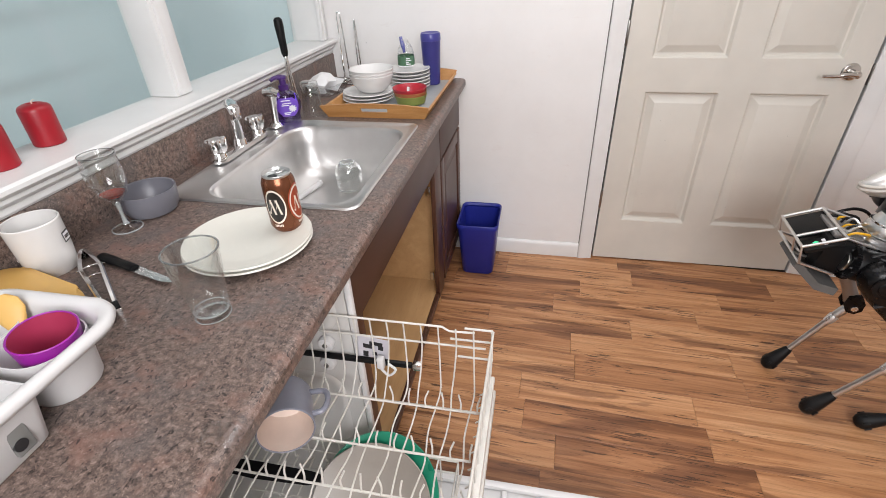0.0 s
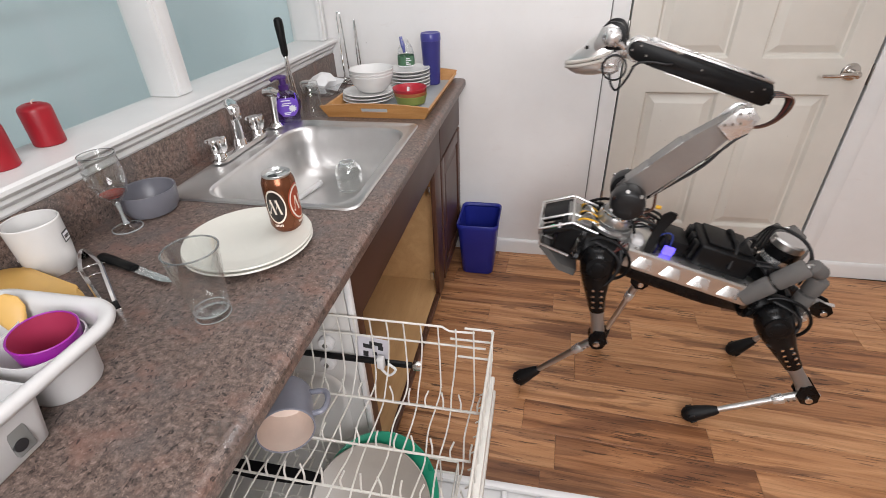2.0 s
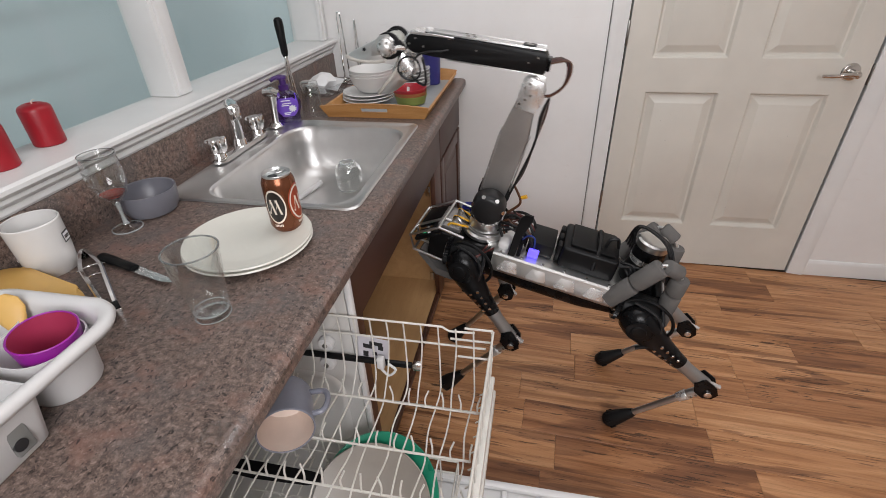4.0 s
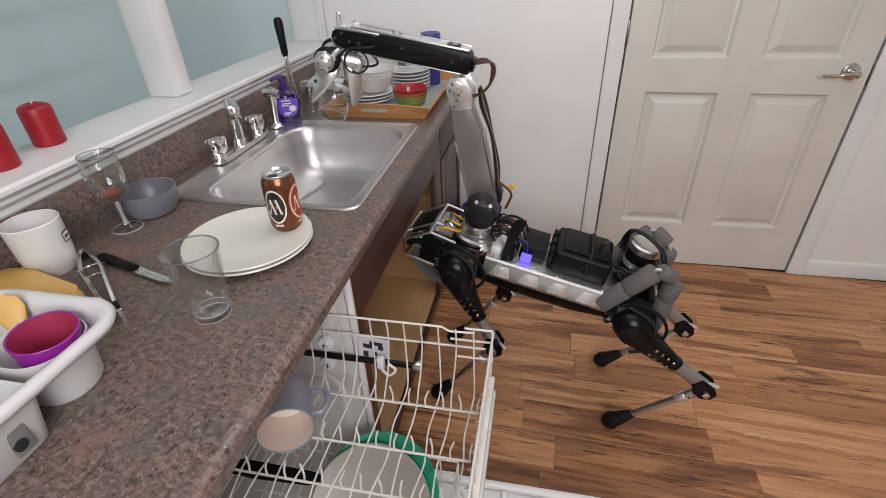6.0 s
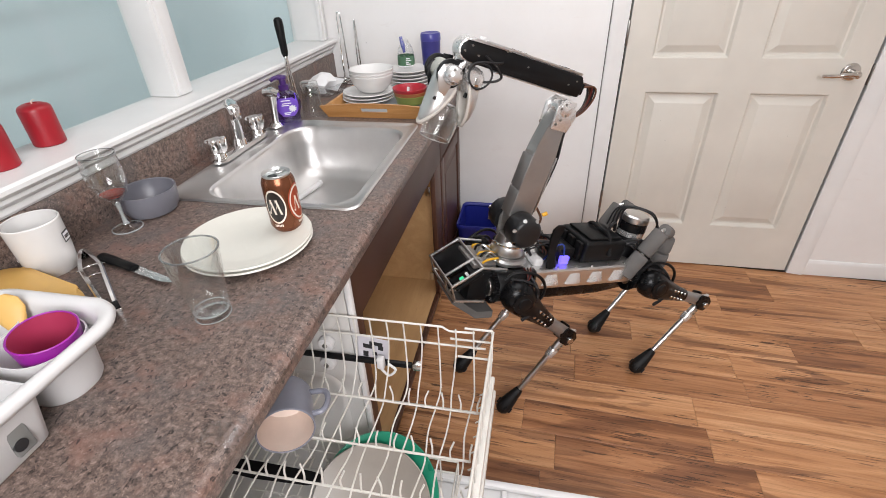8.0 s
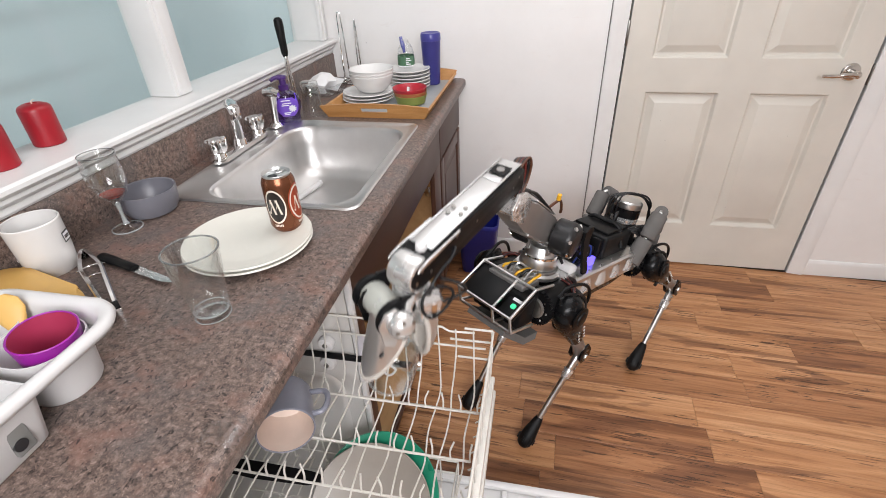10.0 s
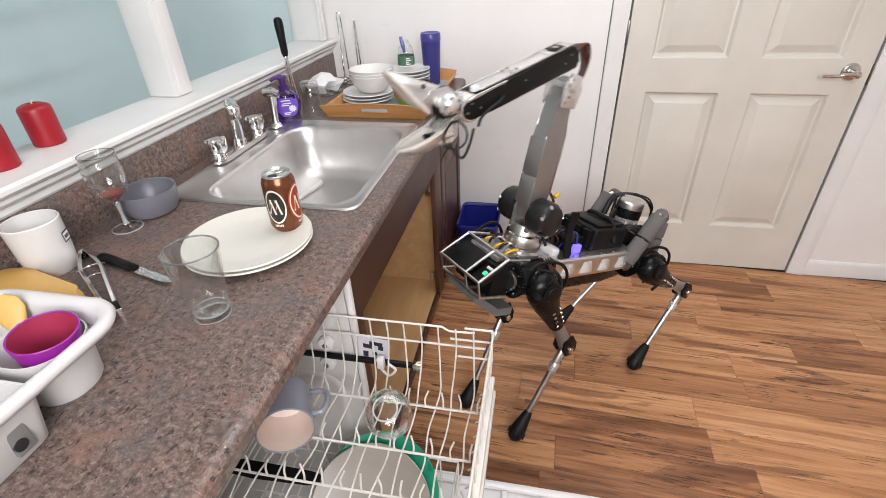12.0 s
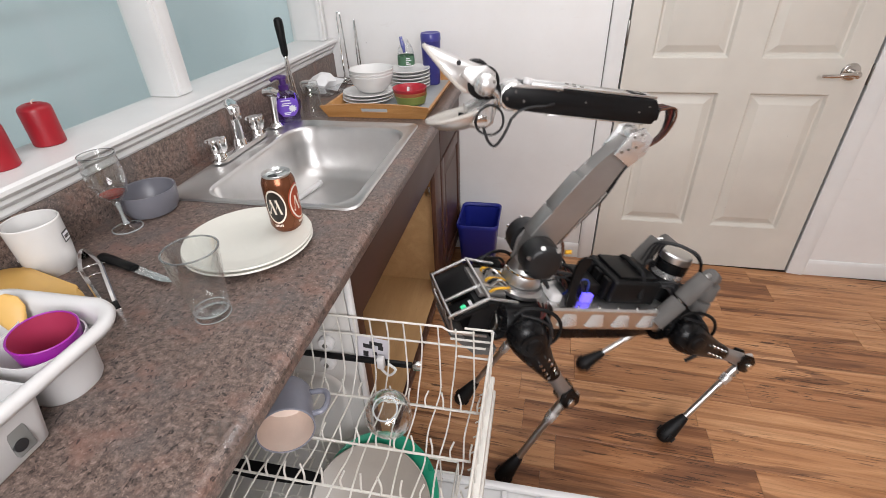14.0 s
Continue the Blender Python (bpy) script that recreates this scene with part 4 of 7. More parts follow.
def travel_tumbler():
    t = thing("travel_tumbler", "navy blue travel tumbler with a lighter blue lid", "tumbler", pose(0.512, -0.140, TZ))
    part("cup", L([(0, 0), (0.031, 0), (0.034, 0.003), (0.036, 0.06), (0.040, 0.165), (0.040, 0.172), (0, 0.172)], 40), BLUE_MUG, t)
    part("lid", L([(0, 0.1725), (0.041, 0.1725), (0.0415, 0.178), (0.041, 0.196), (0.038, 0.202), (0.034, 0.199), (0, 0.196)], 40), TUMBLER_LID, t, "lighter blue plastic lid")


travel_tumbler()


def water_bottle():
    b = thing("water_bottle", "clear plastic water bottle with a dark green label", "bottle", pose(0.424, -0.218, TZ + 0.0825))
    part("bottle_body", L([(0, 0.001), (0.027, 0.001), (0.032, 0.005), (0.0335, 0.03), (0.0325, 0.050), (0.0335, 0.056), (0.030, 0.072), (0.021, 0.088), (0.0135, 0.096), (0.0130, 0.104)], 36), THIN_PLASTIC, b, "clear bottle")
    part("bottle_label", L([(0.0342, 0.012), (0.0346, 0.030), (0.0336, 0.047)], 36), LABEL_GREEN, b, "dark green label")
    part("label_band", L([(0.0345, 0.0085), (0.0344, 0.0118)], 36), LABEL_WHITE, b, "white band under the label")
    wb = bmesh.new()
    for z, u, o in ((0.037, 0.016, 0.0), (0.030, 0.022, 0.002), (0.022, 0.012, -0.004), (0.016, 0.018, 0.001)):
        box(wb, 0.0340, o - u / 2, z, 0.0356, o + u / 2, z + 0.0036)
    part("label_print", wb, LABEL_WHITE, b, "pale unreadable print", pose(0, 0, 0, 0, 0, -62))
    part("blue_strip", T([(-0.004, -0.004, 0.058), (-0.008, -0.004, 0.080), (-0.013, -0.002, 0.100), (-0.017, 0.0, 0.116)], [0.006, 0.0085, 0.008, 0.006], 8), BLUE_LID, b, "blue strip in the neck")
    part("neck_ring", L([(0.0130, 0.1042), (0.0148, 0.1042), (0.0148, 0.1065), (0.0130, 0.1065)], 24, close=True), WHITE_PLASTIC, b, "white neck ring")


water_bottle()


def rolled_towel():
    o = part("folded_cloth", B(-0.075, -0.02, 0, 0.075, 0.02, 0.030, bevel=0.010, segments=3), surface("yellow_cloth", (0.62, 0.48, 0.16), 0.9, 0, 0.12, 20, 200, 0.4))
    tagged(o, "folded yellow cloth behind the stacked dishes", "cloth")
    o.matrix_basis = pose(0.355, -0.090, TZ + 0.0, 0, 0, 4)


rolled_towel()


def towel_holder():
    h = thing("paper_towel_holder", "empty chrome wire paper towel holder in the corner", "holder", pose(0.135, -0.085, CT))
    ring = [(0.060 * math.cos(math.tau * i / 24), 0.060 * math.sin(math.tau * i / 24), 0.004) for i in range(25)]
    part("base_ring", T(ring, 0.0035, 8, 2), CHROME, h)
    part("cross_wire", T([(-0.06, 0, 0.004), (0, 0, 0.006), (0.06, 0, 0.004)], 0.003, 8, 4), CHROME, h)
    part("loop", T([(-0.040, 0.0, 0.004), (-0.041, 0.0, 0.15), (-0.040, 0.0, 0.270), (-0.034, 0.0, 0.282), (-0.026, 0.0, 0.270), (-0.020, 0.0, 0.15), (-0.014, 0.0, 0.006)], 0.003, 8, 6), CHROME, h)
    part("arm", T([(0.040, 0.018, 0.004), (0.034, 0.018, 0.12), (0.030, 0.018, 0.235), (0.026, 0.018, 0.240), (0.024, 0.016, 0.12), (0.026, 0.016, 0.006)], 0.003, 8, 6), CHROME, h)


towel_holder()


def napkin_box():
    n = thing("napkin_dish", "clear plastic dish holding folded white paper", "dish", pose(0.100, -0.290, CT + 0.0005, 0, 0, -18))
    bm = bmesh.new()

    def ring(a, b, z):
        return [(x, y, z) for x, y in rounded(-a, -b, a, b, min(a, b) * 0.45, 5)]
    loft(bm, [ring(0.044, 0.060, 0.0), ring(0.050, 0.066, 0.004), ring(0.060, 0.078, 0.040), ring(0.064, 0.082, 0.041), ring(0.064, 0.082, 0.0425), ring(0.058, 0.076, 0.0425), ring(0.047, 0.063, 0.006)], True, True)
    part("dish_shell", bm, THIN_PLASTIC, n, "clear plastic shell")

    def sheet(name, rows, label):
        pb = bmesh.new()
        grid = [[pb.verts.new(q) for q in r] for r in rows]
        for a, b in zip(grid, grid[1:]):
            for i in range(len(a) - 1):
                pb.faces.new((a[i], a[i + 1], b[i + 1], b[i]))
        bmesh.ops.recalc_face_normals(pb, faces=pb.faces[:])
        bmesh.ops.solidify(pb, geom=pb.faces[:], thickness=0.0012)
        part(name, pb, PAPER, n, label, angle=12)
    sheet("folded_paper", [[(-0.050, -0.060, 0.010), (-0.010, -0.064, 0.012), (0.036, -0.058, 0.014)], [(-0.056, -0.070, 0.040), (-0.012, -0.076, 0.052), (0.040, -0.064, 0.044)],
                           [(-0.050, -0.030, 0.068), (-0.008, -0.022, 0.082), (0.030, -0.028, 0.056)], [(-0.044, 0.020, 0.078), (-0.004, 0.030, 0.074), (0.034, 0.024, 0.048)]], "crumpled white paper")
    sheet("paper_flap", [[(-0.040, 0.010, 0.012), (0.046, 0.000, 0.012)], [(-0.042, 0.040, 0.030), (0.044, 0.036, 0.034)], [(-0.036, 0.066, 0.050), (0.040, 0.062, 0.046)]], "folded paper flap")


napkin_box()


def drinking_glass(name, label, profile, at, category="glass"):
    return_ = tagged(part(name, L(profile, 48), GLASS, angle=50), label, category)
    return_.matrix_basis = at
    return return_


def tumbler_profile(r0, r1, h, t=0.0022, base=0.012):
    return [(0, 0), (r0 * 0.93, 0), (r0, 0.002), (r0 + (r1 - r0) * 0.5, h * 0.5), (r1, h - 0.001), (r1 - t / 2, h), (r1 - t, h - 0.001), (r0 + (r1 - r0) * 0.5 - t, h * 0.5), (r0 - t * 1.2, base + 0.003), (r0 * 0.8, base), (0, base)]


def pint_glass():
    g = thing("pint_glass", "clear empty pint glass on the worktop", "glass", pose(0.463, -1.668, CT))
    r0, r1, h = 0.0295, 0.0425, 0.129
    part("wall", L([(r0, 0.012), ((r0 + r1) / 2, h * 0.55), (r1, h - 0.002), (r1 - 0.0022, h - 0.002), ((r0 + r1) / 2 - 0.0024, h * 0.55), (r0 - 0.003, 0.0145)], 48), GLASS, g, angle=60)
    part("rim", L([(r1 - 0.0028, h - 0.0019), (r1 + 0.0003, h - 0.0019), (r1 + 0.0004, h - 0.0006), (r1 - 0.001, h + 0.0004), (r1 - 0.0026, h - 0.0006)], 48, close=True), DARK_RIM, g, "rounded glass rim")
    part("base", L([(0, 0), (r0 * 0.92, 0), (r0 - 0.0002, 0.002), (r0, 0.0119), (r0 - 0.003, 0.0125), (r0 * 0.6, 0.010), (0, 0.0095)], 48), GLASS, g, "thick glass base", angle=60)
    part("base_ring", L([(r0 - 0.0035, 0.0127), (r0 - 0.0008, 0.0122), (r0 - 0.001, 0.0142), (r0 - 0.0035, 0.0142)], 48, close=True), RIM_GLASS, g, "ring painted as a highlight over the base")
    part("foot_ring", L([(r0 * 0.90, -0.0), (r0 + 0.0002, 0.0012), (r0 + 0.0002, 0.0028), (r0 * 0.94, 0.0022)], 48, close=True), RIM_GLASS, g, "ring painted as a highlight on the foot")


pint_glass()
drinking_glass("water_glass", "clear water glass upside down behind the sink", tumbler_profile(0.030, 0.041, 0.116), pose(0.160, -0.580, CT + 0.1165, 180, 0, 0))


def soap_bottle():
    s = thing("soap_bottle", "purple liquid hand soap pump bottle with a flower label", "soap bottle", pose(0.118, -0.682, CT + 0.006, 0, 0, 28) @ Matrix.Diagonal((1.15, 1.15, 1.04, 1)))

    def ring(a, b, z, k=32):
        return [(a * math.cos(math.tau * i / k), b * math.sin(math.tau * i / k), z) for i in range(k)]
    bm = bmesh.new()
    loft(bm, [ring(*q) for q in ((0.031, 0.020, 0.0), (0.034, 0.022, 0.005), (0.033, 0.022, 0.02), (0.039, 0.025, 0.05), (0.041, 0.026, 0.066), (0.036, 0.024, 0.084), (0.022, 0.017, 0.098), (0.014, 0.014, 0.104))], True, True)
    part("bottle_body", bm, SOAP, s, "translucent purple bottle")
    lb = bmesh.new()
    k = 14

    def arc(z, a, b, w):
        return [(a * math.sin(radians(-w + 2 * w * i / k)), -b * math.cos(radians(-w + 2 * w * i / k)), z) for i in range(k + 1)]
    rows = [[lb.verts.new(p) for p in arc(z, a + 0.0006, b + 0.0006, w)] for z, a, b, w in ((0.022, 0.033, 0.022, 30), (0.035, 0.036, 0.0235, 48), (0.055, 0.0398, 0.0254, 54), (0.068, 0.041, 0.026, 50), (0.082, 0.0368, 0.0244, 30))]
    for a, b in zip(rows, rows[1:]):
        for i in range(k):
            lb.faces.new((a[i], a[i + 1], b[i + 1], b[i]))
    part("bottle_label", lb, LABEL_PURPLE, s, "violet label")
    fl = bmesh.new()
    for i in range(9):
        box(fl, -0.0022, 0, 0, 0.0022, 0.0006, 0.011, m=pose(0.014, -0.0262, 0.048) @ pose(0, 0, 0, 0, 40 * i, 0))
    rod(fl, (0.014, -0.0262, 0.048), (0.014, -0.0275, 0.048), 0.004, n=12)
    part("flower_print", fl, LABEL_WHITE, s, "white daisy print")
    wr = bmesh.new()
    for z, a, b in ((0.073, -0.016, 0.010), (0.064, -0.013, 0.013), (0.058, -0.016, 0.006), (0.034, -0.012, 0.008), (0.029, -0.010, 0.004)):
        box(wr, a, -0.0275, z, b, -0.0268, z + 0.0028)
    part("label_print", wr, LABEL_WHITE, s, "small white print")
    pm = bmesh.new()
    lathe(pm, [(0, 0.104), (0.015, 0.104), (0.0155, 0.118), (0.010, 0.120), (0.0095, 0.135), (0.013, 0.137), (0.0125, 0.146), (0, 0.148)], 24)
    tube(pm, [(0, 0, 0.142), (-0.018, -0.010, 0.144), (-0.032, -0.018, 0.138)], [0.008, 0.006, 0.005], 10)
    part("pump", pm, PUMP, s, "dark purple pump top")


soap_bottle()


def whisk():
    w = thing("balloon_whisk", "balloon whisk with a black handle leaning on the upstand", "whisk", axis_to((0.082, -0.556, CT + 0.006), (0.070, -0.544, CT + 0.31)))
    for i in range(3):
        a = math.pi * i / 3 + 0.5
        c, s = math.cos(a), math.sin(a)
        part("wire_loop", T([(0.006 * c, 0.006 * s, 0.178), (0.008 * c, 0.008 * s, 0.13), (0.014 * c, 0.014 * s, 0.06), (0.022 * c, 0.022 * s, 0.025), (0.012 * c, 0.012 * s, 0.004), (0, 0, 0.001), (-0.012 * c, -0.012 * s, 0.004), (-0.022 * c, -0.022 * s, 0.025), (-0.014 * c, -0.014 * s, 0.06), (-0.008 * c, -0.008 * s, 0.13), (-0.006 * c, -0.006 * s, 0.178)], 0.0014, 6, 5), CHROME, w)
    part("ferrule", R((0, 0, 0.165), (0, 0, 0.190), 0.007, 0.008, 16, 0.001), CHROME, w)
    part("handle", L([(0, 0.188), (0.008, 0.188), (0.012, 0.20), (0.0135, 0.25), (0.0158, 0.29), (0.0145, 0.306), (0.008, 0.313), (0, 0.314)], 20), BLACK, w, "black plastic handle")
    part("end_rivet", R((0.0, -0.010, 0.298), (0.0, -0.0165, 0.298), 0.0055, n=14), CHROME, w)


whisk()


def grey_bowl():
    b = dish("grey_bowl", "matte blue-grey stoneware bowl by the upstand", "bowl", [(0, 0.002), (0.040, 0.0), (0.050, 0.003), (0.058, 0.018), (0.061, 0.055), (0.0605, 0.057), (0.057, 0.056), (0.054, 0.02), (0.045, 0.008), (0, 0.006)], GREY_GLAZE, 0.093, -1.345, CT)
    b.scale = (1.04, 1.04, 1.0)


grey_bowl()


def wine_glass():
    w = thing("wine_glass", "stemmed wine glass holding a little red wine", "wine glass", pose(0.094, -1.430, CT))
    prof = [(0, 0), (0.030, 0), (0.0315, 0.0015), (0.029, 0.003), (0.012, 0.007), (0.0075, 0.014), (0.0058, 0.04), (0.0080, 0.062), (0.014, 0.071), (0.029, 0.086), (0.0365, 0.113), (0.0378, 0.131), (0.0345, 0.172), (0.0337, 0.1725),
            (0.0332, 0.172), (0.0362, 0.131), (0.0349, 0.113), (0.0275, 0.088), (0.013, 0.0745), (0, 0.072)]
    part("glass_body", L(prof, 48), GLASS, w, angle=60)
    part("rim", L([(0.0330, 0.1720), (0.0345, 0.1720), (0.0345, 0.1731), (0.0330, 0.1731)], 48, close=True), DARK_RIM, w, "thin glass rim")
    part("foot_edge", L([(0.0295, 0.0004), (0.0318, 0.0008), (0.0316, 0.0024), (0.0295, 0.0030)], 48, close=True), RIM_GLASS, w, "glass foot edge")
    part("stem_core", L([(0, 0.008), (0.0075, 0.012), (0.0045, 0.020), (0.0036, 0.04), (0.0055, 0.060), (0, 0.068)], 20), RIM_GLASS, w, "solid glass stem")
    part("wine", L([(0, 0.0722), (0.0128, 0.0747), (0.0215, 0.0820), (0.0250, 0.0862), (0, 0.0862)], 40), WINE, w, "dark red wine")


wine_glass()


def white_mug():
    m = mug("coffee_mug", "plain white mug with small black print", 0.0465, 0.107, pose(0.0685, -1.592, CT), CHINA, CHINA, 200, 0.90)
    bm = bmesh.new()
    for k, (a, z0, z1, w) in enumerate(((-10, 0.058, 0.078, 0.010),)):
        box(bm, 0.0455, -w, z0, 0.0463, w, z1)
    part("print_frame", bm, INK, m, "small black framed mark", pose(0, 0, 0, 0, 0, 24))
    bi = B(0.0462, -0.0085, 0.0605, 0.0468, 0.0085, 0.0755)
    part("print_field", bi, LABEL_WHITE, m, "white field", pose(0, 0, 0, 0, 0, 24))
    bt = bmesh.new()
    for i in range(4):
        box(bt, 0.0466, -0.0065 + i * 0.0034, 0.065, 0.0472, -0.0043 + i * 0.0034, 0.071)
    part("print_bars", bt, INK, m, "black bars of print", pose(0, 0, 0, 0, 0, 24))


white_mug()


def dinner_plates():
    for i in range(2):
        dish("cream_plate", "cream glazed dinner plate stacked on the worktop", "plate", plate_profile(0.127, 0.013, 0.0045), CREAM, 0.413 - 0.001 * i, -1.462 + 0.002 * i, CT + 0.0005 + 0.0075 * i, "cream plates")


dinner_plates()


def soda_can():
    c = thing("soda_can", "opened brown and orange soda can standing on a plate", "can", pose(0.469, -1.400, CT + 0.018))
    part("can_body", L([(0, 0.005), (0.018, 0.007), (0.024, 0.001), (0.026, 0.0), (0.0285, 0.004), (0.033, 0.013), (0.033, 0.103), (0.0315, 0.108), (0.0275, 0.117)], 48), CAN_COAT, c)
    top = L([(0.0274, 0.1165), (0.0280, 0.1205), (0.0270, 0.1222), (0.0262, 0.1205), (0.0245, 0.1165), (0.022, 0.1172), (0, 0.1172)], 48)
    tp = part("can_top", top, ALU, c, "bare aluminium top")
    hole = bmesh.new()
    lathe(hole, [(0, 0.1176), (0.010, 0.1176)], 20, pose(-0.003, -0.010, 0) @ Matrix.Diagonal((1, 0.85, 1, 1)))
    part("mouth", hole, CAN_BLACK, tp, "open mouth")
    part("tab", T([(0.0, 0.004, 0.1185), (0.007, 0.009, 0.120), (0.004, 0.018, 0.1205), (-0.005, 0.016, 0.1205), (-0.006, 0.007, 0.119), (0.0, 0.004, 0.1185)], 0.0016, 8, 3), ALU, tp)

    def oval(a0, z0, wa, wz, r, material, name, label):
        bm = bmesh.new()
        rings = [[bm.verts.new((r * math.cos(radians(a0)), r * math.sin(radians(a0)), z0))]]
        for s in (0.35, 0.7, 1.0):
            rings.append([bm.verts.new((r * math.cos(radians(a0 + wa * s * math.cos(math.tau * i / 32))), r * math.sin(radians(a0 + wa * s * math.cos(math.tau * i / 32))), z0 + wz * s * math.sin(math.tau * i / 32))) for i in range(32)])
        for i in range(32):
            bm.faces.new((rings[0][0], rings[1][i], rings[1][(i + 1) % 32]))
        for a, b in zip(rings[1:], rings[2:]):
            for i in range(32):
                bm.faces.new((a[i], b[i], b[(i + 1) % 32], a[(i + 1) % 32]))
        part(name, bm, material, c, label)

    def band(z0, z1, r, material, name, label):
        part(name, L([(r, z0), (r, z1)], 48), material, c, label)
    for a, first in ((-88, True), (2, False), (92, True), (182, False)):
        oval(a, 0.060, 43, 0.041, 0.03325, CAN_ORANGE if not first else CAN_COAT, "badge", "round badge rim")
        oval(a, 0.060, 38, 0.037, 0.03340, CAN_CREAM, "badge_ring", "cream badge ring")
        oval(a, 0.060, 33, 0.033, 0.03355, CAN_BLACK if first else CAN_ORANGE, "badge_field", "badge field")
        for k, (da, lean) in enumerate(((-17, 12), (-7, -12), (3, 12), (13, -12))):
            bm = bmesh.new()
            q = []
            for s, dz in ((-1, -0.016), (1, -0.016), (1, 0.016), (-1, 0.016)):
                w = radians(a + da + s * 3.6 + lean * dz / 0.032)
                q.append(bm.verts.new((0.0337 * math.cos(w), 0.0337 * math.sin(w), 0.060 + dz)))
            bm.faces.new(q)
            part("badge_bar", bm, CAN_CREAM, c, "cream logo bar")
    for a in (-88, 2, 92, 182):
        bm = bmesh.new()
        for i in range(6):
            w0, w1 = radians(a - 16 + i * 5.4), radians(a - 12.5 + i * 5.4)
            bm.faces.new([bm.verts.new((0.0333 * math.cos(w), 0.0333 * math.sin(w), z)) for w, z in ((w0, 0.0155), (w1, 0.0155), (w1, 0.021), (w0, 0.021))])
        part("small_print", bm, CAN_CREAM, c, "row of small cream print")


soda_can()


def paring_knife():
    k = thing("paring_knife", "small paring knife with a black handle and a steel blade", "knife", pose(0.236, -1.578, CT, 0, 0, -15.5))
    h = bmesh.new()
    loft(h, [[(x, w * math.cos(math.tau * i / 12), 0.008 + t * math.sin(math.tau * i / 12)) for i in range(12)] for x, w, t in ((-0.105, 0.006, 0.004), (-0.100, 0.0105, 0.007), (-0.07, 0.011, 0.008), (-0.035, 0.009, 0.0075), (-0.005, 0.010, 0.008), (0.004, 0.009, 0.007))], True, True)
    part("handle", h, BLACK, k, "black plastic handle")
    b = bmesh.new()
    prism(b, [(0.002, -0.009), (0.085, -0.009), (0.112, -0.001), (0.090, 0.007), (0.002, 0.009)], 0.0014, pose(0, 0, 0.007))
    part("blade", b, BLADE, k, "steel blade")


paring_knife()


def food_tongs():
    p = thing("locking_tongs", "small stainless steel tongs lying on the worktop", "tongs", pose(0.203, -1.628, CT, 0, 0, -36.5))
    for s in (-1, 1):
        bm = bmesh.new()
        pts = [(0.128, s * 0.009, 0.010), (0.08, s * 0.011, 0.010), (0.0, s * 0.015, 0.010), (-0.050, s * 0.017, 0.010), (-0.105, s * 0.010, 0.010), (-0.126, s * 0.005, 0.010), (-0.131, s * 0.0012, 0.010)]
        line = smooth_line(pts, 6)
        rows = []
        for i, q in enumerate(line):
            d = (line[min(i + 1, len(line) - 1)] - line[max(i - 1, 0)]).normalized()
            nrm = Vector((-d.y, d.x, 0)) * s
            rows.append([bm.verts.new(q + nrm * a + Vector((0, 0, b))) for a, b in ((0, -0.0095), (0.0050, -0.008), (0.0050, 0.009), (0, 0.011), (-0.0022, 0.009), (-0.0022, -0.008))])
        for a, b in zip(rows, rows[1:]):
            for i in range(6):
                bm.faces.new((a[i], a[(i + 1) % 6], b[(i + 1) % 6], b[i]))
        bm.faces.new(rows[0])
        bm.faces.new(rows[-1][::-1])
        part("tong_arm", bm, CHROME, p)
    for x, w in ((-0.050, 0.023), (-0.012, 0.012)):
        part("cross_wire", T([(x, -w, 0.016), (x + 0.002, 0, 0.021), (x, w, 0.016)], 0.0016, 8, 4), CHROME, p)
    part("hinge_pin", R((0.122, -0.012, 0.011), (0.122, 0.012, 0.011), 0.006, n=14), NICKEL, p)
    part("scored_end", B(0.108, -0.012, 0.0195, 0.134, 0.012, 0.0215, bevel=0.0005), BLACK, p, "dark stamped end")


food_tongs()


def cutting_mat():
    bm = bmesh.new()
    prism(bm, rounded(-0.125, -0.075, 0.125, 0.075, 0.05, 8), 0.030, None, 0.010)
    o = tagged(part("sponge_block", bm, YELLOW, angle=60), "thick mustard yellow sponge block on the worktop", "sponge")
    o.matrix_basis = pose(0.115, -1.722, CT + 0.001, 0, 0, -14)


cutting_mat()


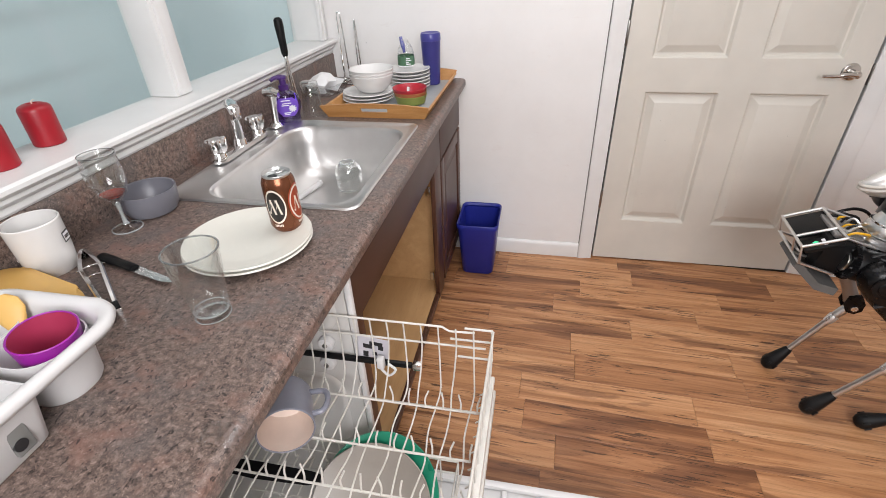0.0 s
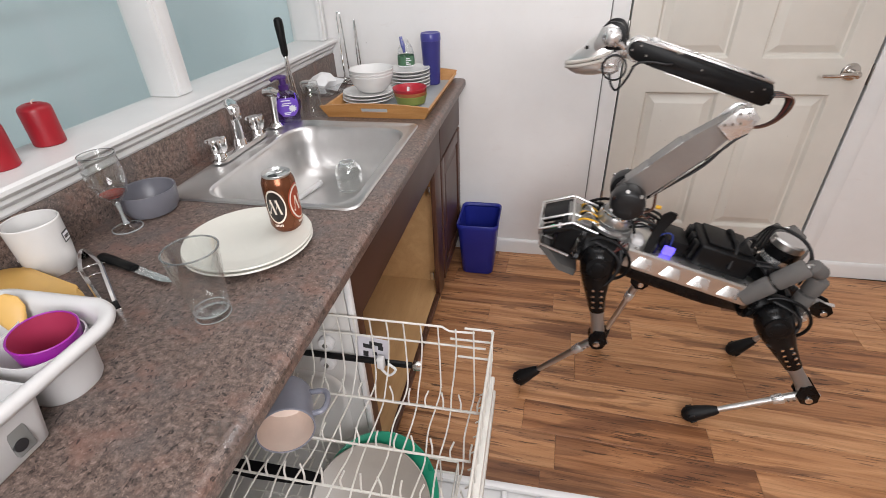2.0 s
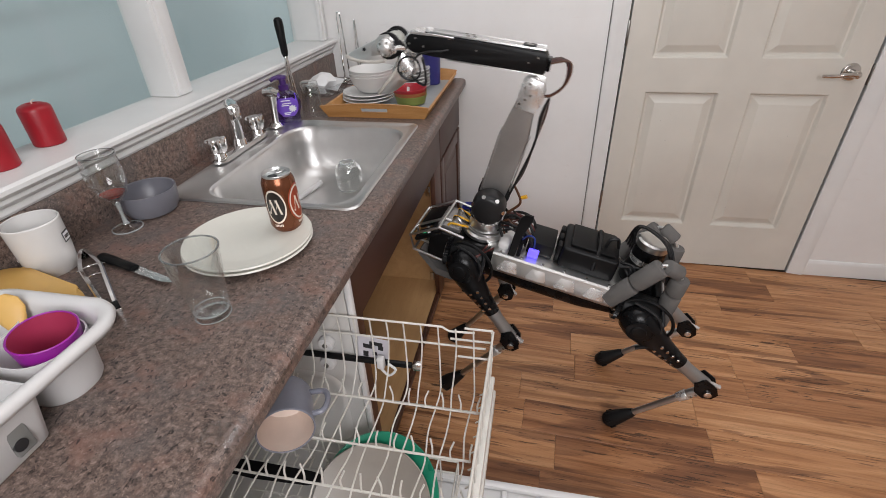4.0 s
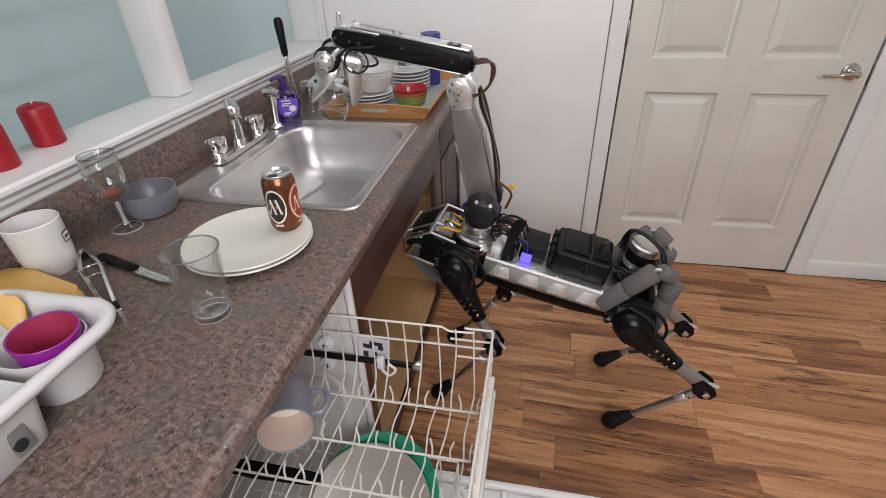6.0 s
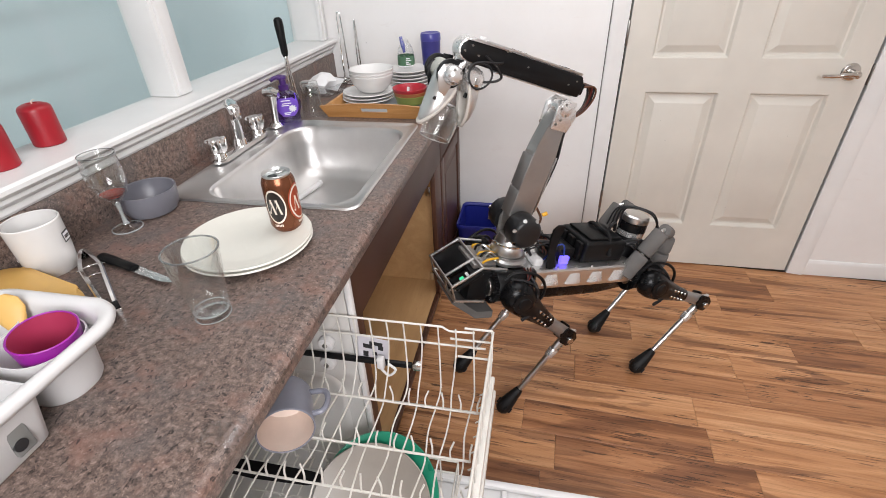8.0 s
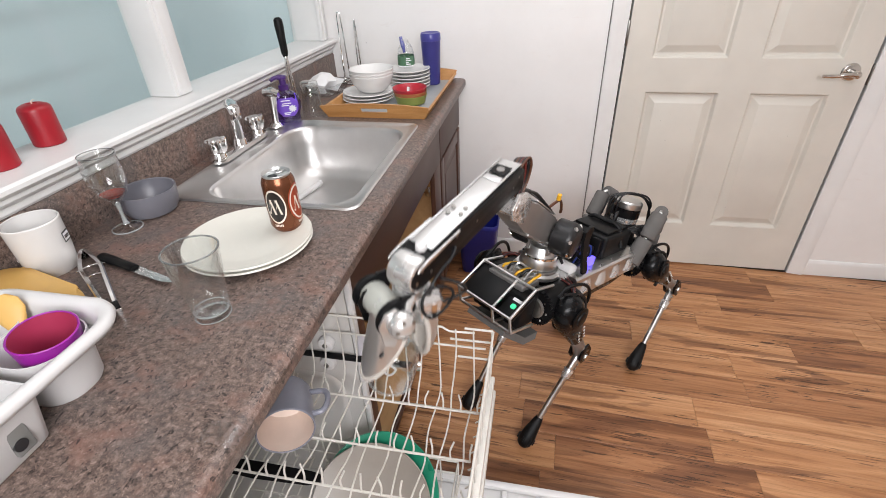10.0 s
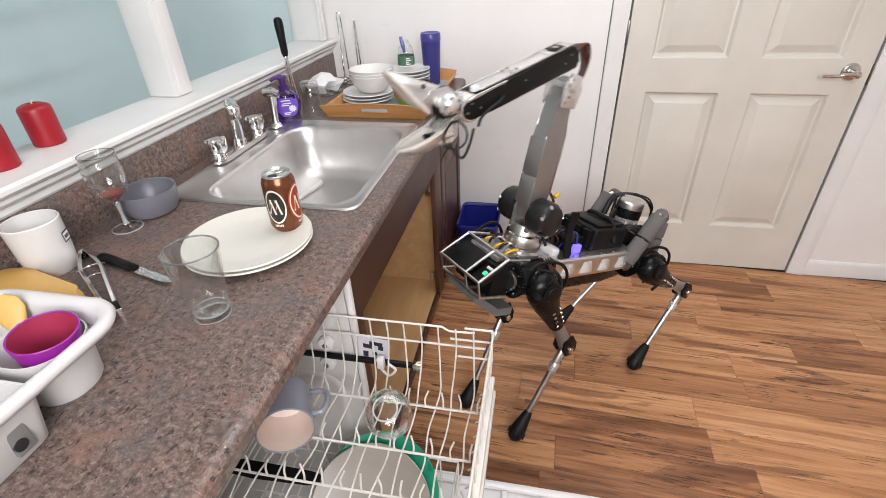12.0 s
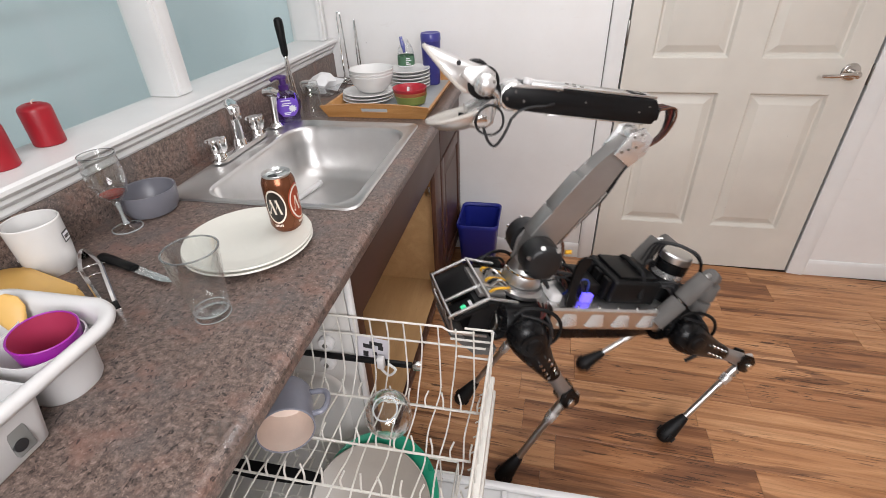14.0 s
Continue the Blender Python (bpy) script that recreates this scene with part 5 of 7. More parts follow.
def utensil_caddy():
    """White plastic caddy: cups under one wide rolled rim; it runs on towards the near end of the worktop."""
    c = thing("utensil_caddy", "white plastic utensil caddy with a wide rolled rim", "caddy", pose(0, 0, CT))
    x0, x1, y0, y1, h = 0.170, 0.428, -2.12, -1.760, 0.096

    def ring(inset, z, r=0.060):
        return [(x, y, z) for x, y in rounded(x0 + inset, y0 + inset, x1 - inset, y1 - inset, max(0.012, r - inset), 8)]
    rim = bmesh.new()
    loft(rim, [ring(0.012, h - 0.016), ring(0.003, h - 0.014), ring(-0.001, h - 0.006), ring(0.002, h + 0.001), ring(0.009, h + 0.003), ring(0.018, h - 0.001), ring(0.024, h - 0.010), ring(0.027, h - 0.030)])
    part("rim", rim, WHITE_PLASTIC, c, angle=60)
    deck = bmesh.new()
    loft(deck, [ring(0.0265, h - 0.030), ring(0.030, h - 0.034), ring(0.032, h - 0.0335)], False, False)
    part("inner_ledge", deck, WHITE_PLASTIC, c, angle=60)

    def cup(cx, cy, a, b, r, z0):
        bm = bmesh.new()

        def loop(k, z):
            return [(cx + x, cy + y, z) for x, y in rounded(-a * k, -b * k, a * k, b * k, r * k, 7)]
        loft(bm, [loop(0.84, z0), loop(0.88, z0 + 0.004), loop(1.0, h - 0.017), loop(0.96, h - 0.017), loop(0.83, z0 + 0.008)], True, True)
        return part("cup", bm, WHITE_PLASTIC, c, "deep white cup", angle=60)
    cup(0.338, -1.838, 0.056, 0.050, 0.046, 0.0)
    cup(0.235, -1.838, 0.044, 0.050, 0.040, 0.0)
    big = cup(0.318, -1.985, 0.092, 0.082, 0.016, 0.0)
    # dark block and disc stand in for the shade inside opening and hole
    part("opening", B(0.3985, -1.958, 0.014, 0.4062, -1.934, 0.070, bevel=0.003), SHADE_GREY, big, "tall opening in the cup wall, painted as shade")
    part("drain_hole", R((0.399, -1.950, 0.030), (0.4075, -1.950, 0.030), 0.008, n=18), INK, big, "dark drain hole")
    part("slot", B(0.392, -1.862, h - 0.034, 0.396, -1.838, h - 0.030), INK, c, "dark slot")


utensil_caddy()


def purple_cup():
    o = thing("magenta_cup", "magenta plastic cup with a reddish inside in the caddy", "cup", pose(0.346, -1.834, CT + 0.0085, 4, 5, 20) @ Matrix.Diagonal((0.96, 0.96, 0.97, 1)))
    part("cup_wall", L([(0, 0), (0.030, 0), (0.032, 0.01), (0.0415, 0.086), (0.0425, 0.092), (0.041, 0.0935), (0.0395, 0.092)], 44), PURPLE, o)
    part("inside", L([(0.0395, 0.0915), (0.038, 0.085), (0.030, 0.01), (0, 0.008)], 44), PURPLE_IN, o, "reddish inside")


purple_cup()


def mustard_spoon():
    bm = bmesh.new()
    loft(bm, [[(a * math.cos(math.tau * i / 20), b * math.sin(math.tau * i / 20), z) for i in range(20)] for a, b, z in ((0.006, 0.004, -0.05), (0.007, 0.005, 0.0), (0.016, 0.005, 0.020), (0.020, 0.005, 0.035), (0.017, 0.005, 0.050), (0.006, 0.003, 0.060))], True, True)
    o = tagged(part("mustard_spoon", bm, YELLOW, angle=60), "mustard yellow serving spoon standing in the caddy", "spoon")
    o.matrix_basis = pose(0.274, -1.814, CT + 0.062, -35, -10, 40)


mustard_spoon()


def candle(at):
    c = thing("pillar_candle", "red wax pillar candle standing on the window sill", "candle", at, "candles on the sill")
    part("wax", L([(0, 0), (0.029, 0), (0.031, 0.002), (0.0312, 0.074), (0.0300, 0.079), (0.0265, 0.0825), (0.019, 0.0858), (0.011, 0.0872), (0.008, 0.0845), (0, 0.084)], 40), RED_WAX, c)
    part("wick", T([(0, 0, 0.080), (0.001, 0, 0.090), (0.006, 0.003, 0.094)], 0.0012, 6, 4), WICK, c, "pale wick")
    return c


first = candle(pose(-0.078, -1.370, 1.0735))
copy_thing(first, pose(-0.050, -1.505, 1.0735, 0, 0, 70))


def sink_brush():
    s = thing("sink_scraper", "white plastic scraper lying in the sink", "scraper", axis_to((0.234, -0.915, CT - 0.166), (0.258, -0.790, CT - 0.166)))
    part("shaft", R((0, 0, -0.02), (0, 0, 0.10), 0.008, 0.0095, 14, 0.003), WHITE_PLASTIC, s)
    part("tip", R((0, 0, 0.098), (0.006, 0, 0.114), 0.0105, 0.009, 14, 0.003), WHITE_PLASTIC, s)


sink_brush()


def waste_bin():
    b = thing("waste_bin", "blue plastic waste bin standing against the wall", "waste bin", pose(0.722, -0.138, 0.0))
    bm = bmesh.new()

    def ring(a, d, z, r=0.03):
        return [(x, y, z) for x, y in rounded(-a, -d, a, d, r, 5)]
    loft(bm, [ring(0.074, 0.095, 0.0), ring(0.077, 0.098, 0.004), ring(0.095, 0.123, 0.270), ring(0.091, 0.119, 0.270), ring(0.074, 0.095, 0.008)], True, True)
    part("bin_body", bm, BLUE_BIN, b, angle=50)
    rm = bmesh.new()
    loft(rm, [ring(0.0905, 0.1185, 0.276), ring(0.094, 0.122, 0.289), ring(0.097, 0.125, 0.291), ring(0.100, 0.128, 0.287), ring(0.099, 0.127, 0.268), ring(0.0955, 0.1235, 0.268)])
    part("rim", rm, BLUE_BIN, b, angle=50)


waste_bin()


def clear_tape():
    """A strip of clear plastic film stuck over the worktop's front edge."""
    bm = bmesh.new()
    prof = [(0.585, CT + 0.0006), (0.616, CT + 0.0006), (0.624, CT + 0.0004), (0.631, CT - 0.003), (0.6355, CT - 0.010), (0.6358, CT - 0.024)]
    loft(bm, [[(x, y, z) for x, z in prof + [(x + 0.0003, z + 0.0003) for x, z in prof[::-1]]] for y in (-1.895, -1.880, -1.862)], True, True)
    tagged(part("plastic_film", bm, clear_glass("thin_film", (0.985, 0.985, 0.985), 0.15, 0.40)), "strip of clear plastic film stuck on the worktop edge", "film")


clear_tape()

# ---- the walking robot ----
# Body space: x forward, y to its left, z up, origin between the hips.
HX, HY, THIGH, SHANK = 0.266, 0.142, 0.3104, 0.3377
SHO = Vector((0.245, 0.0, 0.180))      # shoulder
ARM1, ARM2, BACK, RISE = 0.348, 0.356, 0.036, 0.065
robot = thing("robot_dog", "black and silver four-legged robot dog with a folding arm", "robot")


def robot_body(rb):
    tr = bmesh.new()
    loft(tr, [[(x, y, z) for y, z in ((-w, lo), (w, lo), (w + 0.012, lo + 0.02), (w + 0.012, 0.010), (w, 0.030), (-w, 0.030), (-w - 0.012, 0.010), (-w - 0.012, lo + 0.02))]
              for x, w, lo in ((-0.300, 0.050, -0.020), (-0.270, 0.072, -0.045), (-0.10, 0.080, -0.062), (0.10, 0.080, -0.062), (0.270, 0.075, -0.050), (0.330, 0.060, -0.030))], True, True)
    part("torso", tr, CARBON, rb, "black belly shell")
    dk = B(-0.215, -0.078, 0.031, 0.215, 0.078, 0.052, bevel=0.004)
    part("deck", dk, ALU, rb, "bare aluminium top deck")
    for s in (-1, 1):
        rl = bmesh.new()
        # folded side rail; bright raised facets stand in for its V-shaped glints
        x0, x1 = -0.190, 0.190
        prof = [(0.072, 0.058), (0.100, 0.056), (0.106, 0.051), (0.113, 0.004), (0.111, -0.004), (0.103, -0.004), (0.096, 0.044), (0.072, 0.050)]
        loft(rl, [[(x, s * y, z) for y, z in prof] for x in (x0, x1)], True, True)
        r = part("side_rail", rl, ALU, rb, "folded aluminium side rail")
        for k in range(4):
            a = x0 + 0.030 + k * 0.088
            pk = bmesh.new()
            loft(pk, [[(x, s * (0.1138 - 0.149 * z), z) for x, z in ((a, 0.008), (a + 0.064, 0.008), (a + 0.048, 0.042), (a + 0.010, 0.042))],
                      [(x, s * (0.1215 - 0.149 * z), z) for x, z in ((a + 0.018, 0.011), (a + 0.056, 0.010), (a + 0.030, 0.020), (a + 0.022, 0.022))]], True, True)
            part("rail_pocket", pk, SHELL, r, "bright facet raised to give the rail V-shaped glints")
        for k in range(6):
            part("screw", R((x0 + 0.03 + k * 0.066, s * 0.092, 0.0560), (x0 + 0.03 + k * 0.066, s * 0.092, 0.0600), 0.0035, n=10), HINGE, r)
    part("status_lamp", B(0.060, 0.066, 0.0590, 0.092, 0.080, 0.086, bevel=0.003), LED_BLUE, rb, "glowing violet status lamp")
    # front cage and control box
    nose = B(0.300, -0.082, -0.050, 0.400, 0.082, 0.050, bevel=0.006, m=pose(0, 0, 0))
    part("nose_box", nose, BLACK, rb)
    slope = pose(0.457, 0, 0.010, 0, 33, 0)
    part("face_plate", B(-0.105, -0.088, -0.012, -0.004, 0.026, 0.0, bevel=0.003, m=slope), BLACK, rb, "flat black face plate")
    part("lamp_bay", B(-0.100, 0.036, -0.022, -0.006, 0.090, -0.010, bevel=0.003, m=slope), BLACK, rb)
    part("front_lamp", B(-0.046, 0.060, -0.0098, -0.032, 0.074, -0.005, bevel=0.004, m=slope), LED_GREEN, rb, "small green lamp")
    part("lamp_label", B(-0.070, 0.052, -0.0098, -0.055, 0.080, -0.007, m=slope), LABEL_WHITE, rb, "small pale label")
    for y in (-0.091, 0.031, 0.091):
        part("cage_tube", T([(0.290, y, 0.062), (0.372, y, 0.072), (0.460, y, 0.014), (0.442, y, -0.036), (0.345, y, -0.046)], 0.0044, 10, 1, False), ALU, rb, "bent aluminium cage tube")
    for x, z in ((0.372, 0.072), (0.460, 0.014), (0.442, -0.036)):
        part("cage_bar", T([(x, -0.093, z), (x, 0.093, z)], 0.0044, 10, 1, False), ALU, rb)
    pad = bmesh.new()
    loft(pad, [[(0.30 + 0.115 * c + o, y * (1 - 0.25 * (c > 0.5)), -0.085 - 0.03 * (1 - c) + t) for c, o, t in ((0, 0, 0.025), (0.5, 0, 0.012), (1.0, 0.01, 0.040), (1.0, 0.02, 0.020), (0.5, 0, -0.012), (0, 0, 0.0))] for y in (-0.088, -0.04, 0.04, 0.088)], True, True)
    part("chin_pad", pad, FOAM, rb, "grey foam chin pad")
    # wiring on the nose
    for k in range(7):
        a = -0.050 + 0.016 * k
        part("yellow_cable", T([(0.335 + 0.004 * k, a, 0.050), (0.345 - 0.006 * (k % 3), a + 0.012, 0.078 + 0.008 * (k % 3)), (0.310, a * 0.8 + 0.02, 0.082), (0.285, a * 0.5, 0.062)], 0.0036, 6, 5), YELLOW_WIRE if k % 3 == 0 else (CABLE if k % 3 == 1 else ALU), rb)
    part("board_box", B(0.310, -0.060, 0.051, 0.385, 0.060, 0.066, bevel=0.003), ALU_DULL, rb, "grey electronics box")
    # hip drives
    for sx in (-1, 1):
        for s in (-1, 1):
            h = bmesh.new()
            rod(h, (sx * HX - 0.055, s * 0.080, 0.0), (sx * HX + 0.055, s * 0.080, 0.0), 0.048, n=28, edge=0.006)
            hd = part("hip_drive", h, BLACK, rb, "black hip drive")
            g = bmesh.new()
            rows = []
            for x in (sx * HX + 0.056, sx * HX + 0.068):
                rows.append([(x, s * 0.080 + (0.052 if i % 2 else 0.047) * math.cos(math.tau * i / 72), (0.052 if i % 2 else 0.047) * math.sin(math.tau * i / 72)) for i in range(72)])
            loft(g, rows, True, True)
            part("gear_ring", g, CARBON, hd, "black toothed gear ring")
            part("hip_cap", R((sx * HX + 0.068, s * 0.080, 0), (sx * HX + 0.074, s * 0.080, 0), 0.030, 0.026, 24, 0.002), HINGE, hd)
            for i in range(8):
                w = math.tau * i / 8
                part("screw", R((sx * HX + 0.068, s * 0.080 + 0.038 * math.cos(w), 0.038 * math.sin(w)), (sx * HX + 0.071, s * 0.080 + 0.038 * math.cos(w), 0.038 * math.sin(w)), 0.0035, n=8), CHROME, hd)
            part("hip_cable", T([(sx * HX - 0.05, s * 0.095, 0.048), (sx * HX - 0.06, s * 0.150, 0.02), (sx * HX - 0.052, s * 0.165, -0.045), (sx * HX - 0.02, s * 0.165, -0.075)], 0.0055, 8, 5), CABLE, rb)
            guard = [(sx * HX - 0.012 + 0.078 * math.cos(radians(w)), s * (0.128 + 0.020 * math.sin(radians(max(0, w - 60)))), 0.004 + 0.074 * math.sin(radians(w))) for w in range(40, 261, 20)]
            part("hip_guard", T(guard, 0.0048, 8, 3), BLACK, rb, "black hoop round the hip")
            part("hip_hoop", T([(sx * HX + 0.03 * 1, s * 0.130, 0.055), (sx * HX - 0.035, s * 0.150, 0.045), (sx * HX - 0.062, s * 0.158, 0.0), (sx * HX - 0.048, s * 0.155, -0.048)], 0.004, 8, 5), CABLE, rb)
    # turret ring and white cover
    part("turret_ring", L([(0, 0.050), (0.068, 0.050), (0.068, 0.060), (0.060, 0.066), (0.060, 0.072), (0, 0.072)], 40, pose(0.245, 0, 0)), ALU, rb, "machined turret ring")
    part("white_cover", B(0.150, 0.020, 0.053, 0.185, 0.078, 0.080, bevel=0.010, segments=3), WHITE_PLASTIC, rb, "pale plastic cover")
    part("strap", T([(0.120, 0.050, 0.092), (0.118, 0.078, 0.080), (0.118, 0.086, 0.040), (0.120, 0.084, -0.006)], 0.0065, 6, 4), BLACK, rb, "black webbing strap")
    for s in (-1, 1):
        for k in range(3):
            part("hip_wire", T([(0.215 - 0.012 * k, s * 0.070, 0.050), (0.222, s * (0.108 + 0.006 * k), 0.046), (0.238 + 0.006 * k, s * 0.134, 0.020), (0.245, s * 0.138, -0.020 - 0.006 * k)], 0.0026, 6, 5), (RED_WIRE, CABLE, RED_WIRE)[k], rb)
    for k in range(5):
        y = -0.052 + 0.024 * k
        part("loop_wire", T([(0.175, y, 0.066), (0.165 + 0.008 * k, y - 0.012, 0.112 + 0.006 * (k % 3)), (0.115, y + 0.010, 0.124 - 0.007 * (k % 2)), (0.085, y + 0.018, 0.088)], 0.0046 - 0.0012 * (k % 2), 7, 5), (CABLE, RED_WIRE, CABLE, BROWN_WIRE, CABLE)[k], rb)
    # wires behind the turret
    for k in range(10):
        y = -0.045 + 0.010 * k
        h = 0.020 * math.sin(k * 2.1)
        part("wire", T([(0.205, y * 0.5, 0.075), (0.180, y, 0.115 + h), (0.130, y + 0.02 * math.sin(k), 0.110 - h), (0.105, y * 0.7, 0.060)], 0.0028, 6, 5), (RED_WIRE, CABLE, BROWN_WIRE, CABLE, CABLE)[k % 5], rb)
    part("blue_wire", T([(0.130, 0.045, 0.060), (0.110, 0.060, 0.115), (0.085, 0.066, 0.120), (0.075, 0.070, 0.070)], 0.0025, 8, 5), BLUE_WIRE, rb, "blue cable")
    fin = bmesh.new()
    loft(fin, [[(x - w, y - 0.004, z), (x + w, y - 0.004, z), (x + w, y + 0.004, z), (x - w, y + 0.004, z)] for x, y, z, w in
               ((0.138, 0.104, 0.012, 0.005), (0.138, 0.096, 0.044, 0.010), (0.136, 0.086, 0.075, 0.011), (0.134, 0.074, 0.115, 0.012), (0.128, 0.066, 0.150, 0.016), (0.122, 0.064, 0.176, 0.018), (0.116, 0.064, 0.190, 0.010))], True, True)
    part("strap_fin", fin, BLACK, rb, "black upright strap")
    part("radio_box", B(0.020, -0.060, 0.053, 0.100, 0.050, 0.098, bevel=0.005), BLACK, rb, "small black radio box")
    # battery box with ribbed front and strap
    bb = bmesh.new()
    box(bb, -0.165, -0.074, 0.053, 0.000, 0.074, 0.128, bevel=0.010, segments=3)
    bat = part("battery_box", bb, BLACK, rb, "black ribbed battery box")
    for k in range(3):
        part("rib", B(0.0005, -0.060 + 0.045 * k, 0.060, 0.014, -0.030 + 0.045 * k, 0.120, bevel=0.003), BLACK, bat)
    part("box_lid", B(-0.150, -0.060, 0.129, -0.020, 0.060, 0.137, bevel=0.003), BLACK, bat)
    part("strap", T([(-0.10, -0.078, 0.08), (-0.10, -0.05, 0.140), (-0.10, 0.0, 0.144), (-0.10, 0.05, 0.140), (-0.10, 0.078, 0.08)], 0.007, 8, 4), RUBBER, bat)
    part("lift_loop", T([(-0.120, 0.020, 0.137), (-0.125, 0.020, 0.165), (-0.145, 0.015, 0.168), (-0.155, 0.010, 0.138)], 0.005, 8, 5), CABLE, bat)
    # spinning lidar under a wire hoop
    ld = part("lidar", L([(0, 0.118), (0.044, 0.118), (0.046, 0.124), (0.046, 0.138), (0, 0.138)], 36, pose(-0.240, 0, 0)), SHELL, rb, "silver drum of the laser scanner")
    part("lidar_window", L([(0, 0.1385), (0.0465, 0.1385), (0.0465, 0.170), (0, 0.170)], 36, pose(-0.240, 0, 0)), CARBON, ld, "glossy black scanner window")
    part("lidar_top", L([(0.0, 0.1705), (0.046, 0.1705), (0.047, 0.174), (0.046, 0.190), (0.041, 0.195), (0, 0.196)], 36, pose(-0.240, 0, 0)), ALU, ld, "bare metal scanner top")
    part("lidar_post", R((-0.240, 0, 0.050), (-0.240, 0, 0.1175), 0.055, 0.046, 24, 0.004), BLACK, rb)
    for k in range(4):
        o = 0.013 * k
        part("hoop", T([(-0.180 - o * 0.4, -0.055 + o, 0.130), (-0.190, -0.045 + o, 0.196 + o * 0.5), (-0.225 - o * 0.6, -0.005 + o * 1.2, 0.218 + 0.004 * (k % 2)), (-0.275, 0.030 + o * 0.8, 0.206 - 0.3 * o), (-0.302 + 0.3 * o, 0.055, 0.160), (-0.306, 0.060, 0.095)], 0.0031, 8, 5), CABLE, rb, "black cable hoop")
    for k in range(6):
        part("loose_cable", T([(-0.165, 0.030 + 0.008 * k, 0.115), (-0.190 - 0.006 * k, 0.080, 0.110 + 0.012 * (k % 3)), (-0.215, 0.075, 0.075), (-0.20 - 0.01 * k, 0.060, 0.040)], 0.004, 6, 5), CABLE, rb)
    # foam-wrapped roll bars
    def foam(p0, p1, r, count, ob):
        d = Vector(p1) - Vector(p0)
        for i in range(count):
            a, b = Vector(p0) + d * (i / count + 0.012), Vector(p0) + d * ((i + 1) / count - 0.012)
            part("foam_sleeve", R(a, b, r, n=16, edge=0.006), FOAM, ob, "grey foam sleeve")
    for s in (-1, 1):
        bar = part("roll_bar", T([(-0.168, s * 0.100, 0.008), (-0.264, s * 0.105, 0.182), (-0.286, s * 0.098, 0.190), (-0.326, s * 0.082, 0.150), (-0.334, s * 0.080, -0.032)], 0.007, 8, 3, False), ALU, rb, "foam-wrapped roll bar")
        foam((-0.170, s * 0.101, 0.012), (-0.263, s * 0.106, 0.180), 0.027, 2, bar)
        foam((-0.327, s * 0.082, 0.148), (-0.334, s * 0.080, -0.030), 0.026, 3, bar)
        foam((-0.270, s * 0.104, 0.184), (-0.318, s * 0.086, 0.162), 0.022, 1, bar)
    part("tail_bar", T([(-0.332, -0.080, 0.02), (-0.332, 0.080, 0.02)], 0.007, 8, 1, False), ALU, rb)
    part("rear_plate", B(-0.318, -0.060, -0.020, -0.298, 0.060, 0.050, bevel=0.004), BLACK, rb)


robot_body(robot)


def make_thigh(s):
    """Black shell leg from the hip down its own -z axis; s is the outer side."""
    bm = bmesh.new()
    k = 20
    loops = []
    for z, rx, ry, ox in ((0.052, 0.010, 0.008, 0.0), (0.047, 0.028, 0.022, 0), (0.030, 0.045, 0.035, 0), (0.004, 0.052, 0.040, 0), (-0.030, 0.050, 0.038, 0.002), (-0.070, 0.042, 0.033, 0.004), (-0.110, 0.034, 0.028, 0.004), (-0.150, 0.028, 0.024, 0.002), (-0.185, 0.024, 0.021, 0.0)):
        loops.append([(ox + rx * math.cos(math.tau * i / k), ry * math.sin(math.tau * i / k), z) for i in range(k)])
    loft(bm, loops, True, True)
    t = part("thigh", bm, CARBON, robot, "black thigh shell", angle=60)
    for row in (-0.012, 0.012):
        for i in range(4):
            part("hole_ring", R((row, s * (0.0315 - 0.0025 * i), -0.085 - 0.024 * i), (row, s * (0.0355 - 0.0030 * i), -0.086 - 0.024 * i), 0.0048, n=10), CHROME, t, "bright drilled hole")
    part("hip_dome", R((0.0, s * 0.036, 0.0), (0.0, s * 0.048, 0.0), 0.034, 0.022, 24, 0.005), BLACK, t)
    lo = bmesh.new()
    loft(lo, [[(ox + rx * math.cos(math.tau * i / k), ry * math.sin(math.tau * i / k), z) for i in range(k)] for z, rx, ry, ox in ((-0.183, 0.023, 0.020, 0), (-0.215, 0.020, 0.019, -0.002), (-0.255, 0.021, 0.020, -0.004), (-0.290, 0.024, 0.021, -0.004))], True, True)
    part("lower_thigh", lo, ALU_DULL, t, "grey metal lower thigh", angle=60)
    kn = bmesh.new()
    for y in (-0.022, 0.016):
        prism(kn, [(-0.030, -0.262), (0.004, -0.256), (0.026, -0.285), (0.024, -0.318), (0.004, -0.334), (-0.020, -0.330), (-0.034, -0.305)], 0.006, Matrix(((1, 0, 0, 0), (0, 0, -1, y + 0.006), (0, 1, 0, 0), (0, 0, 0, 1))), 0.0015)
    part("knee_bracket", kn, CARBON, t, "black knee bracket")
    part("knee_pin", R((0, -0.028, -THIGH), (0, 0.028, -THIGH), 0.011, n=18, edge=0.002), CHROME, t, "chrome knee pin")
    part("calf_spring", R((-0.006, 0, -0.27), (-0.032, 0, -0.325), 0.010, 0.008, 14, 0.002), SHELL, t)
    return t


